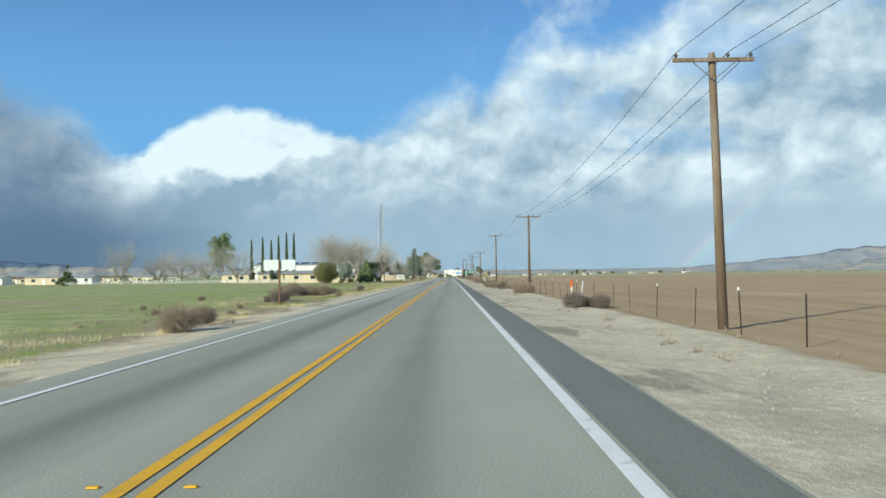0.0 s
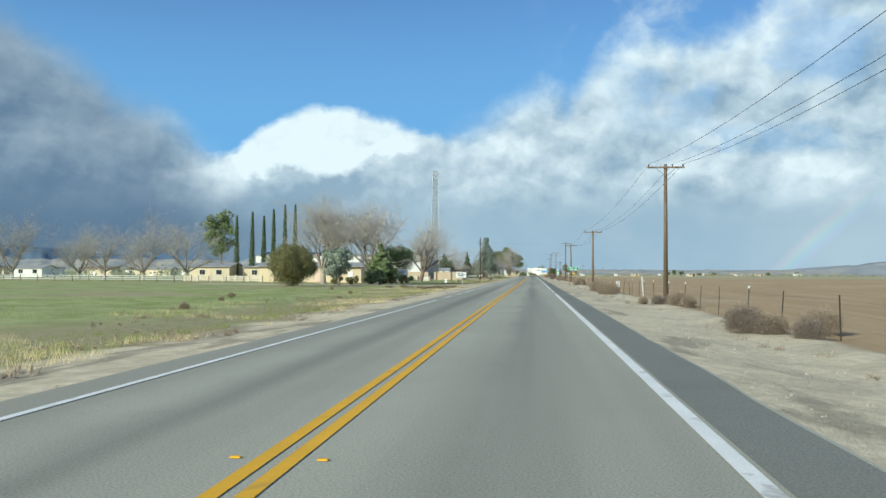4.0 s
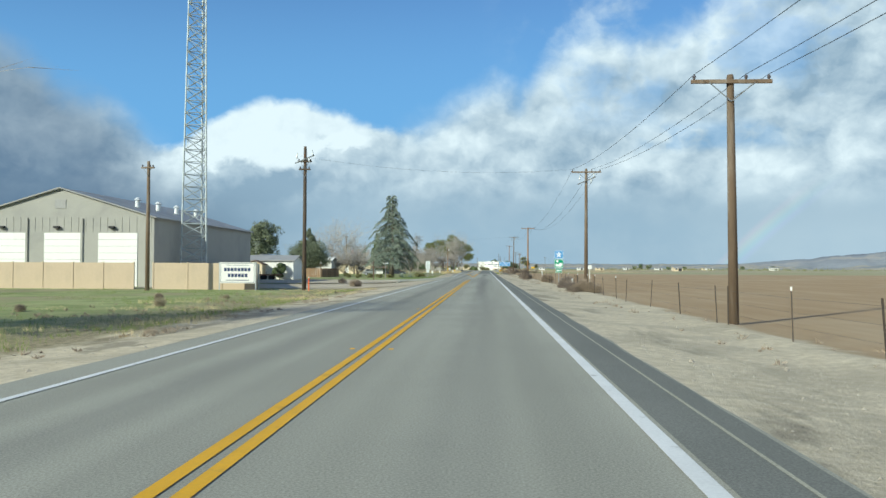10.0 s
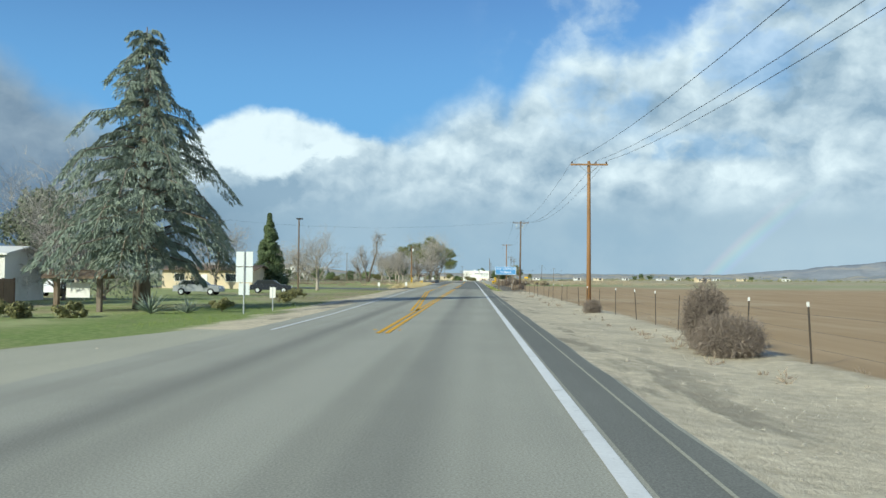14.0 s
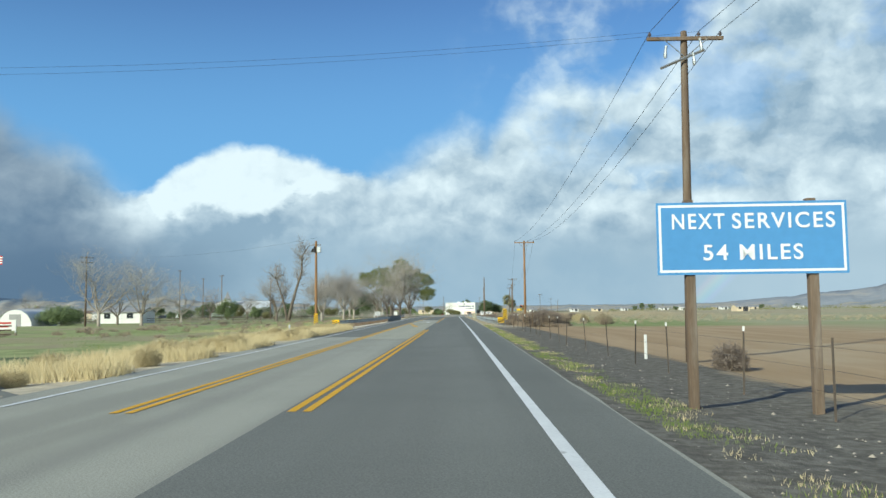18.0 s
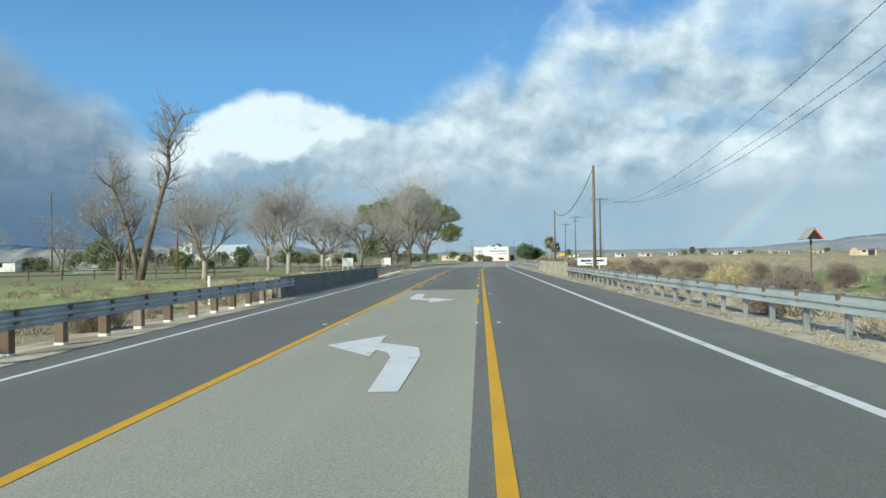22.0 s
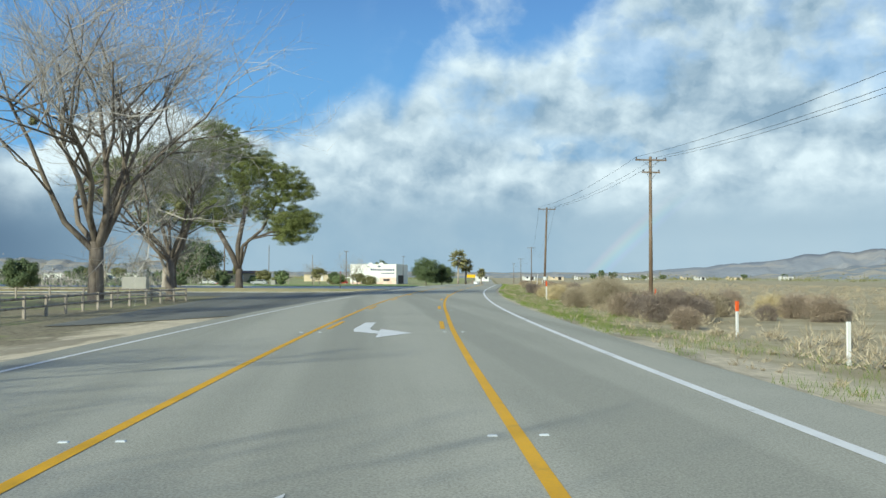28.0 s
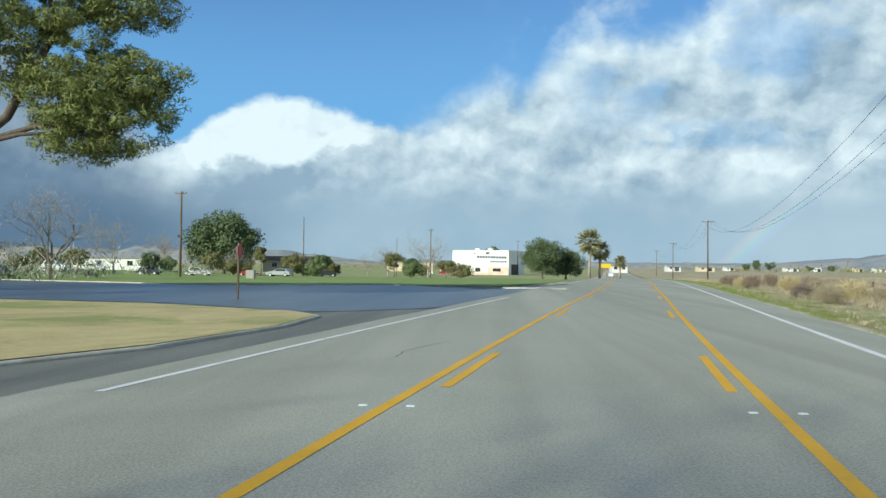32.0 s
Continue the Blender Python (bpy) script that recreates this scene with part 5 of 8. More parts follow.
def bars(t, rows, y, material="letter_dark", name="lettering"):
    """Unreadable writing as plain bars: (x0, x1, z, height)."""
    for x0, x1, z, h in rows:
        part(name, Geo().box(x0, x1, y - 0.01, y - 0.004, z - h / 2, z + h / 2), M[material], t)


def post(t, x, z1, r=0.05, material="steel", y=0.03, square=True, name="post"):
    g = Geo().chamfer(x - r, x + r, y, y + 2 * r, -0.5, z1, 0.008) if square else Geo().tube([(x, y + r, -0.5), (x, y + r, z1)], [r, r], 8)
    return part(name, g, M[material], t)


t = thing("town_sign", "green town name sign with white lettering on two posts", "road sign", 5.95, 231.8, -0.25)
sign_face(t, -0.85, 0.85, 2.32, 2.88, 0, "sign_green")
text("NEW", 0.24, M["letter"], t, -0.47, -0.012, 2.68, width=0.42)
text("CUYAMA", 0.24, M["letter"], t, 0.24, -0.012, 2.68, width=0.86)
bars(t, [(-0.55, -0.1, 2.43, 0.06), (0.1, 0.6, 2.43, 0.06)], -0.003, "letter")
post(t, -0.6, 2.8, 0.05, "wood_pole"), post(t, 0.6, 2.8, 0.05, "wood_pole")

t = thing("service_sign", "stacked blue and green service signs on a steel post", "road sign", 6.45, 329, -0.25)
sign_face(t, -0.4, 0.4, 2.62, 3.38, 0, "sign_blue")
star = [(math.sin(math.pi * k / 5) * (0.3 if k % 2 == 0 else 0.13), math.cos(math.pi * k / 5) * (0.3 if k % 2 == 0 else 0.13) + 3.0) for k in range(10)]
part("star", Geo().prism(star, "y", -0.012, -0.007), M["letter"], t, "white star")
text("SHERIFF", 0.1, M["sign_blue"], t, 0, -0.016, 3.0, width=0.36)
sign_face(t, -0.4, 0.4, 1.8, 2.58, 0, "sign_green")
part("symbol", Geo().prism([(-0.28, 1.95), (0.22, 1.9), (0.3, 2.2), (0.08, 2.28), (-0.02, 2.1), (-0.28, 2.2)], "y", -0.012, -0.007), M["letter"], t, "white open-book shape")
part("symbol", Geo().tube([(-0.14, -0.007, 2.4), (-0.14, -0.012, 2.4)], [0.1, 0.1], 12), M["letter"], t, "white disc")
sign_face(t, -0.28, 0.28, 1.38, 1.76, 0, "sign_green")
part("arrow", Geo().prism([(-0.2, 1.57), (-0.05, 1.7), (-0.05, 1.6), (0.2, 1.6), (0.2, 1.54), (-0.05, 1.54), (-0.05, 1.44)], "y", -0.012, -0.007), M["letter"], t, "white left arrow")
post(t, 0, 3.3, 0.03)

t = thing("distance_sign", "large blue services sign with white lettering on wooden posts", "road sign", 5.1, 484.0, -0.25, -2)
sign_face(t, -1.55, 1.55, 2.3, 3.5, 0, "sign_blue", w=0.04)
text("NEXT", 0.36, M["letter"], t, -0.87, -0.012, 3.17, width=0.86)
text("SERVICES", 0.36, M["letter"], t, 0.52, -0.012, 3.17, width=1.66)
text("54", 0.36, M["letter"], t, -0.6, -0.012, 2.65, width=0.4)
text("MILES", 0.36, M["letter"], t, 0.3, -0.012, 2.65, width=1.02)
post(t, -1.0, 3.55, 0.075, "wood_pole"), post(t, 1.0, 3.55, 0.075, "wood_pole")

t = thing("sign_board", "blank white back of a roadside sign on a rusty post", "road sign", -10.75, 51.3, -0.3)
for a, b in ((-1.0, -0.06), (0.06, 1.0)):
    part("panel", Geo().box(a, b, 0.0, 0.012, 2.28, 2.92), M["alu"], t, "bare white metal panel")
post(t, 0, 2.95, 0.05, "rust", y=-0.1)

t = thing("road_sign", "backs of grey metal signs on a slim post", "road sign", -10.6, 400.9, -0.3)
for z0, z1, w in ((2.3, 3.0, 0.4), (1.55, 2.26, 0.4), (0.95, 1.5, 0.26)):
    part("panel", Geo().box(-w, w, 0, 0.01, z0, z1), M["alu"], t, "bare grey sign back")
post(t, 0, 3.0, 0.03, "steel", y=-0.06)

t = thing("business_sign", "white panel sign with dark lettering on steel posts", "sign", -19.25, 316.2, -0.3)
part("panel", Geo().box(-1.4, 1.4, 0, 0.05, 0.55, 2.15), M["white"], t)
bars(t, [(-1.05 + 0.265 * k, -0.85 + 0.265 * k, 1.6, 0.26) for k in range(8)] + [(-0.75 + 0.265 * k, -0.55 + 0.265 * k, 1.15, 0.26) for k in range(6)] + [(-0.9, 0.9, 0.78, 0.05), (-0.9, 0.9, 1.93, 0.03)], 0.0)
sf = Geo()
for a, b, c, d in ((-1.32, 1.32, 2.06, 2.09), (-1.32, 1.32, 0.61, 0.64), (-1.32, -1.29, 0.64, 2.06), (1.29, 1.32, 0.64, 2.06)):
    sf.box(a, b, -0.006, -0.002, c, d)
part("border", sf, M["letter_dark"], t)
post(t, -1.42, 2.2, 0.04, y=0.0), post(t, 1.42, 2.2, 0.04, y=0.0)

t = thing("notice_board", "white wooden notice board with rows of lettering", "sign", -20.5, 226, -0.3)
part("panel", Geo().box(-0.9, 0.9, 0, 0.05, 1.25, 2.35), M["white"], t)
bars(t, [(-0.7, 0.7, 2.1, 0.1), (-0.6, 0.6, 1.9, 0.09), (-0.65, 0.5, 1.68, 0.08), (-0.4, 0.6, 1.48, 0.08)], 0.0)
post(t, -0.98, 2.75, 0.06, "white", y=0.0), post(t, 0.98, 2.75, 0.06, "white", y=0.0)

for x, y, z1, lab in ((-11.9, 210.5, 1.05, "small white roadside marker plates on a post"), (-10.0, 404.0, 1.2, "small white roadside marker plates on a post"), (-12.6, 474, 1.1, "small white roadside marker plates on a post"), (-9.2, 478, 1.0, "small white roadside marker plates on a post"), (7.3, 176.7, 1.15, "small white plate sign with dark marks on a post")):
    t = thing("marker_sign", lab, "road marker", x, y, gz(x, y))
    part("panel", Geo().box(-0.15, -0.01, 0, 0.01, z1 - 0.55, z1), M["white"], t)
    part("panel", Geo().box(0.01, 0.15, 0, 0.01, z1 - 0.55, z1), M["white"], t)
    if x > 0:
        bars(t, [(-0.1, 0.1, z1 - 0.12, 0.06), (-0.1, 0.1, z1 - 0.27, 0.06), (-0.1, 0.1, z1 - 0.42, 0.06)], 0.0)
    post(t, 0, z1 + 0.02, 0.025, "steel", y=0.015)


def marker_post(x, y, h, top=None, lean=0.0, label="slim white marker post", w=0.05):
    t = thing("marker_post", label, "marker post", x, y, gz(x, y), group="marker posts along the road")
    t.matrix_world = pose(x, y, gz(x, y), 0, lean, (x * 37) % 40)
    part("post", Geo().chamfer(-w, w, -0.02, 0.02, -0.1, h, 0.008), M["white"], t)
    if top:
        part("cap", Geo().box(-w - 0.004, w + 0.004, -0.024, 0.024, h * 0.72, h + 0.004), M[top], t, "orange reflective band")


for a in ((-15.3, 73, 1.45, "orange"), (6.9, 46.6, 1.45, "orange"), (-12.0, 237.2, 0.95, None), (7.1, 323.6, 0.95, None), (6.7, 498.8, 0.9, None), (12.4, 776, 1.5, "orange"), (6.4, 676, 1.0, None), (9.8, 690, 1.6, "orange"), (8.9, 672, 0.95, None), (7.6, 640, 0.9, None), (-13.5, 575, 0.95, None), (-12.8, 600, 1.15, None), (-14.5, 668, 1.2, None), (-9.9, 520, 0.9, None), (20.8, 815, 1.5, None), (14.0, 756, 1.2, "orange"), (9.2, 736, 1.1, "orange"), (7.8, 728, 0.9, None)):
    marker_post(*a, label="slim white marker post with an orange band" if a[3] else "slim white marker post")
for x, y, h, l in ((7.5, 364.5, 1.5, -9), (7.9, 329.5, 1.2, 6), (8.4, 168, 1.6, -5), (9.6, 60, 1.3, 8), (6.2, 632.0, 1.5, -14), (21.5, 822, 2.3, 8)):
    marker_post(x, y, h, lean=l, label="leaning white wooden stake", w=0.06)
t = thing("small_sign", "small blank white sign on a white post", "road sign", 9.5, 331.1, -0.3)
part("panel", Geo().box(-0.2, 0.2, 0, 0.02, 1.75, 2.1), M["white"], t)
post(t, 0, 2.15, 0.03, "white", y=0.02)
t = thing("small_sign", "small blank white sign on a white post", "road sign", 19.3, 807, -0.3)
part("panel", Geo().box(-0.2, 0.2, 0, 0.02, 1.55, 1.9), M["white"], t)
post(t, 0, 1.95, 0.04, "white", y=0.02)


def chevron(x, y, w, z0, z1, rz, label):
    """Yellow panel with slanting black stripes."""
    t = thing("hazard_marker", label, "road sign", x, y, gz(x, y), rz, group="hazard markers at the bridge")
    part("panel", Geo().box(-w, w, 0, 0.01, z0, z1), M["sign_yellow"], t)
    n = max(3, int((z1 - z0) / 0.2))
    s = 1 if x > 0 else -1
    for k in range(n):
        a = z0 + (z1 - z0) * k / n
        b = a + 0.5 * (z1 - z0) / n
        d = w * 0.9
        lo, hi = (max(z0, min(z1, a - d * 0.5)), max(z0, min(z1, a + d * 0.5)))
        g = Geo().prism([(-w * s, lo), (w * s, hi), (w * s, min(z1, hi + b - a)), (-w * s, min(z1, lo + b - a))], "y", -0.006, -0.001)
        part("stripe", g, M["dark"], t)
    post(t, 0, z1, 0.04, "steel", y=0.012)


chevron(5.8, 564.4, 0.22, 0.75, 1.95, 0, "tall yellow and black striped hazard marker")
chevron(5.3, 564.1, 0.36, 0.35, 0.95, 0, "wide yellow and black striped hazard marker on the guardrail end")
chevron(-14.05, 553.4, 0.22, 0.6, 1.7, 0, "tall yellow and black striped hazard marker")
chevron(-11.6, 550.6, 0.36, 0.35, 0.95, 0, "wide yellow and black striped hazard marker on the guardrail end")

t = thing("name_sign", "small white panel sign with worn dark lettering on two posts", "road sign", 6.2, 634.0, -0.3)
part("panel", Geo().box(-1.15, 1.15, 0, 0.02, 1.0, 1.6), M["white"], t)
bars(t, [(-0.9, -0.05, 1.36, 0.14), (0.1, 0.9, 1.36, 0.14), (-0.5, 0.5, 1.14, 0.06)], 0.0)
post(t, -0.8, 1.6, 0.04, "wood_pole", y=0.02), post(t, 0.8, 1.6, 0.04, "wood_pole", y=0.02)
t = thing("hay_bale", "round straw bundle beside the guardrail", "bale", 4.9, 625.5, -0.2)
smooth(part("straw", tumble_mesh(31, 0.5, 1800, 0.95, 0.015), M["drygrass"], t))
t = thing("park_sign", "white panel sign on posts beside the park", "sign", -15.2, 678.7, -0.3)
part("panel", Geo().box(-0.45, 0.45, 0, 0.03, 0.95, 1.85), M["white"], t)
post(t, -0.4, 1.85, 0.04, "white", y=0.03), post(t, 0.4, 1.85, 0.04, "white", y=0.03)
t = thing("stop_sign", "octagonal stop sign seen from its edge on a dark post", "road sign", -5.5, 838, -0.25, 86)
oct_ = [(0.38 * math.cos(math.pi / 8 + k * math.pi / 4), 2.35 + 0.38 * math.sin(math.pi / 8 + k * math.pi / 4)) for k in range(8)]
part("panel", Geo().prism(oct_, "y", -0.01, 0.0), M["red"], t)
part("sign_back", Geo().prism(oct_, "y", 0.0, 0.012), M["alu"], t)
post(t, 0, 2.7, 0.045, "wood_pole", y=0.014)


# ---- left-hand poles ----
utility_pole(-25.4, 314.0, 9.4, 30, label="slim dark service pole with a small transformer", arms=((0.5, 1.0),), group="")
lp = utility_pole(-14.2, 316.8, 10.9, 31, "post_dark", label="dark service pole with switchgear on its top", arms=((1.2, 1.1), (1.8, 0.9)), gear=True, group="")
wires(hangs[6][:1], [v + Vector((0, 0, 0.2)) for v in lp], 0.7, 0.005)
t = thing("lamp_post", "slim dark lamp post with a short arm", "street lamp", -23.0, 470.6, -0.3)
part("pole", Geo().tube([(0, 0, -0.2), (0, 0, 9.6)], [0.13, 0.09], 8), M["wood_pole"], t)
part("lamp_head", Geo().chamfer(-0.35, 0.5, -0.12, 0.12, 9.45, 9.65, 0.03), M["dark"], t)
t = thing("lamp_post", "wooden pole with a flood lamp panel and small cabinet", "street lamp", -14.2, 554.5, -0.4)
part("pole", Geo().tube([(0, 0, -0.3), (0, 0, 9.3)], [0.16, 0.11], 10), M["wood_new"], t)
part("lamp_head", Geo().prism([(-0.55, 8.2), (-0.1, 8.75), (-0.05, 8.1)], "y", -0.3, 0.3), M["dark"], t, "tilted dark flood lamp")
part("cabinet", Geo().chamfer(0.1, 0.5, -0.2, 0.2, 8.1, 8.7, 0.03), M["alu"], t, "grey cabinet")
part("crossarm", Geo().box(-0.3, 0.5, -0.04, 0.04, 8.85, 8.93), M["wood_pole"], t)
for k, (x, y, h) in enumerate(((-76.8, 738, 14.2), (-93.2, 771, 14.7), (-85.9, 724, 15.3), (-52, 700, 11.5), (-100, 690, 13))):
    utility_pole(x, y, h, 40 + k, label="tall wooden service pole with a small crossarm", arms=((0.3, 1.4),), group="poles of the town")
ta = utility_pole(-60.0, 602.5, 11.2, 50, label="wooden utility pole with two crossarms", arms=((0.3, 2.4), (1.1, 2.2)), group="poles of the town", rz=60)
wires(ta[:1], [Vector((-14.2, 554.5, 9.2))], 1.0, 0.006)
wires(hangs[8][:2], [v + Vector((0, 0, 0)) for v in utility_pole(-42.0, 497.0, 11.0, 51, label="wooden utility pole with one crossarm", group="poles of the town", rz=80)], 1.2, 0.004)
for k, (x, y, h) in enumerate(((-34, 905, 11), (-30, 960, 11), (-8, 1010, 11), (-24, 1075, 11), (20.2, 1160, 13), (-62, 900, 12))):
    utility_pole(x, y, h, 60 + k, label="slim wooden service pole in the town", arms=((0.3, 1.6),) if k % 2 == 0 else (), group="poles of the town")
t = thing("flag_pole", "white flagpole with a small drooping flag", "flagpole", -51, 560, -0.3)
part("pole", Geo().tube([(0, 0, 0), (0, 0, 8.6)], [0.06, 0.035], 8), M["white"], t)
for k in range(7):
    part("flag_stripe", Geo().box(0.05, 1.0, -0.008, 0.008, 8.36 - k * 0.14, 8.49 - k * 0.14), M["letter" if k % 2 else "red"], t)


# ---- buildings ----
def building(name, label, category, x0, x1, y0, y1, h, wall, roof="gable_x", rise=1.2, over=0.4, roof_mat="roof_grey", windows=(), doors=(), side_windows=(), z0=-0.3, sill="white"):
    """Four walls, a roof and openings in the front (towards -y) and in the +x side."""
    cx, cy = (x0 + x1) / 2, (y0 + y1) / 2
    t = thing(name, label, category, cx, cy, z0)
    w, d = (x1 - x0) / 2, (y1 - y0) / 2
    T = 0.2
    part("wall", Geo().box(-w, w, -d, -d + T, -0.3, h), M[wall], t)
    part("wall", Geo().box(-w, w, d - T, d, -0.3, h), M[wall], t)
    part("wall", Geo().box(-w, -w + T, -d + T, d - T, -0.3, h), M[wall], t)
    part("wall", Geo().box(w - T, w, -d + T, d - T, -0.3, h), M[wall], t)
    if roof == "flat":
        part("roof", Geo().box(-w + T, w - T, -d + T, d - T, h - 0.5, h - 0.35), M[roof_mat], t)
        part("parapet_cap", Geo().box(-w - 0.06, w + 0.06, -d - 0.06, d + 0.06, h, h + 0.08), M[roof_mat], t)
    elif roof == "gable_x":
        for s in (-1, 1):
            part("roof_slope", Geo().prism([(s * (d + over), h - over * rise / d), (0, h + rise), (0, h + rise + 0.12), (s * (d + over), h - over * rise / d + 0.12)], "x", -w - over, w + over), M[roof_mat], t)
        for s in (-1, 1):
            part("gable", Geo().prism([(-d, h), (d, h), (0, h + rise)], "x", s * w - 0.1, s * w + 0.1 if s < 0 else s * w), M[wall], t)
    else:
        for s in (-1, 1):
            part("roof_slope", Geo().prism([(s * (w + over), h - over * rise / w), (0, h + rise), (0, h + rise + 0.12), (s * (w + over), h - over * rise / w + 0.12)], "y", -d - over, d + over), M[roof_mat], t)
        for s in (-1, 1):
            part("gable", Geo().prism([(-w, h), (w, h), (0, h + rise)], "y", s * (d - 0.1), s * (d - 0.1) + 0.1 * s), M[wall], t)
    for wx, wz, ww, wh in windows:
        wx -= cx
        win = part("window", Geo().box(wx - ww / 2 - 0.07, wx + ww / 2 + 0.07, -d - 0.05, -d - 0.003, wz - wh / 2 - 0.07, wz + wh / 2 + 0.07), M[sill], t, "painted window frame")
        part("pane", Geo().box(wx - ww / 2, wx - 0.02, -d - 0.062, -d - 0.052, wz - wh / 2, wz + wh / 2), M["glass"], win)
        part("pane", Geo().box(wx + 0.02, wx + ww / 2, -d - 0.062, -d - 0.052, wz - wh / 2, wz + wh / 2), M["glass"], win)
    for wy, wz, ww, wh in side_windows:
        wy -= cy
        win = part("window", Geo().box(w + 0.003, w + 0.05, wy - ww / 2 - 0.07, wy + ww / 2 + 0.07, wz - wh / 2 - 0.07, wz + wh / 2 + 0.07), M[sill], t, "painted window frame")
        part("pane", Geo().box(w + 0.052, w + 0.062, wy - ww / 2, wy + ww / 2, wz - wh / 2, wz + wh / 2), M["glass"], win)
    for dx, dw, dh, dm in doors:
        dx -= cx
        door = part("door", Geo().box(dx - dw / 2, dx + dw / 2, -d - 0.06, -d - 0.003, 0, dh), M[dm], t)
        if dw > 2:
            for k in range(1, 8):
                part("door_panel_joint", Geo().box(dx - dw / 2, dx + dw / 2, -d - 0.066, -d - 0.061, dh * k / 8 - 0.012, dh * k / 8 + 0.012), M["roof_grey"], door)
        else:
            part("handle", Geo().box(dx + dw * 0.34, dx + dw * 0.42, -d - 0.11, -d - 0.062, 0.98, 1.04), M["steel"], door)
    return t


# the depot beside the tower
wh = building("warehouse", "large grey metal warehouse with three white roller doors", "warehouse", -47.2, -29.9, 326, 356, 6.2, "grey_wall", "gable_y", 2.6, 0.3, "roof_grey", doors=((-43.4, 3.7, 4.8, "door_white"), (-38.2, 3.6, 4.8, "door_white"), (-33.2, 3.6, 4.8, "door_white")))
for k in range(26):
    x = -8.4 + k * 0.67
    part("siding_rib", Geo().box(x, x + 0.05, -15.03, -15.003, 4.9, 6.2), M["grey_wall"], wh)
for k in range(4):
    x = -8.55 + (0.2, 5.4, 10.5, 16.3)[k]
    part("downpipe", Geo().box(x, x + 0.18, -15.14, -15.01, 0, 6.1), M["grey_wall"], wh)
part("louvre", Geo().box(-0.5, 0.5, -15.05, -14.98, 7.0, 7.8), M["roof_grey"], wh, "square gable vent")
for k in range(3):
    part("wall_lamp", Geo().chamfer(-5.6 + 5.1 * k, -5.1 + 5.1 * k, -15.35, -15.0, 5.2, 5.4, 0.03), M["dark"], wh)
for k, y in enumerate((-9, -4, 1, 7)):
    part("roof_vent", Geo().tube([(4.5, y, 7.4), (4.5, y, 8.2), (4.5, y, 8.25), (4.5, y, 8.5)], [0.25, 0.25, 0.4, 0.15], 10), M["alu"], wh)
wb = building("white_building", "long low white metal building with roof panels", "building", -82, -50.5, 336, 366, 6.6, "white", "gable_x", 0.9, 0.2, "roof_grey", windows=((-58, 2.6, 1.5, 1.6),))
for k in range(6):
    q = part("solar_panel", Geo().box(-1.9, 1.9, -1.0, 1.0, 0, 0.06), M["glass"], wb, "tilted dark roof panel")
    q.matrix_basis = pose(-13 + 4.6 * k, -8, 7.6, 14, 0, 0)


def panel_wall(name, label, x0, y0, x1, y1, h, material, step=2.4, cap=True, z0=-0.3, category="fence", posts=None):
    L = math.hypot(x1 - x0, y1 - y0)
    t = thing(name, label, category, x0, y0, z0, math.degrees(math.atan2(y1 - y0, x1 - x0)))
    n = max(1, round(L / step))
    me = Geo().chamfer(0.03, L / n - 0.03, -0.03, 0.03, 0, h, 0.01).mesh("panel", M[material])
    pm = Geo().chamfer(-0.06, 0.06, -0.07, 0.07, -0.2, h + 0.06, 0.015).mesh("post", M[posts or material])
    for k in range(n + 1):
        if k < n:
            part("panel", me, None, t, at=(L * k / n, 0, 0))
        part("post", pm, None, t, at=(L * k / n, 0, 0))
    return t


panel_wall("panel_fence", "smooth tan panel fence round the depot", -58, 318, -28.2, 318, 2.1, "tan")
panel_wall("panel_fence", "smooth tan panel fence round the depot", -26.6, 318, -18.3, 318, 2.1, "tan")
panel_wall("panel_fence", "grey screened chain-link fence", -18.2, 318.3, -29.0, 352, 2.0, "grey_wall", posts="steel")


def picket_fence(x0, y0, x1, y1, h, label, posts="wood_pole", material="white", bay=2.6, gap=0.16):
    """Posts, two rails, and upright boards."""
    L = math.hypot(x1 - x0, y1 - y0)
    t = thing("picket_fence", label, "fence", x0, y0, gz(x0, y0) if abs(x0) < 15 else -0.3, math.degrees(math.atan2(y1 - y0, x1 - x0)))
    pm = Geo().chamfer(-0.17, 0.17, -0.17, 0.17, -0.2, h + 0.12, 0.03).mesh("post", M[posts])
    bm = Geo().box(0, 0.09, -0.012, 0.012, 0.08, h).mesh("board", M[material])
    n = max(1, round(L / bay))
    for k in range(n + 1):
        part("post", pm, None, t, at=(L * k / n, 0, 0))
        if k < n:
            part("rail", Geo().box(L * k / n + 0.17, L * (k + 1) / n - 0.17, 0.014, 0.05, h * 0.75, h * 0.85), M[material], t)
            part("rail", Geo().box(L * k / n + 0.17, L * (k + 1) / n - 0.17, 0.014, 0.05, h * 0.2, h * 0.3), M[material], t)
    for k in range(min(290, int(L / gap))):
        if (k * gap) % (L / n) > 0.18:
            part("board", bm, None, t, at=(k * gap, 0, 0))


picket_fence(-46, 277, -22.4, 277, 1.0, "low white picket fence between brown posts")
picket_fence(-64, 246, -47, 246, 1.1, "cream picket fence in front of a house", posts="cream", material="cream")


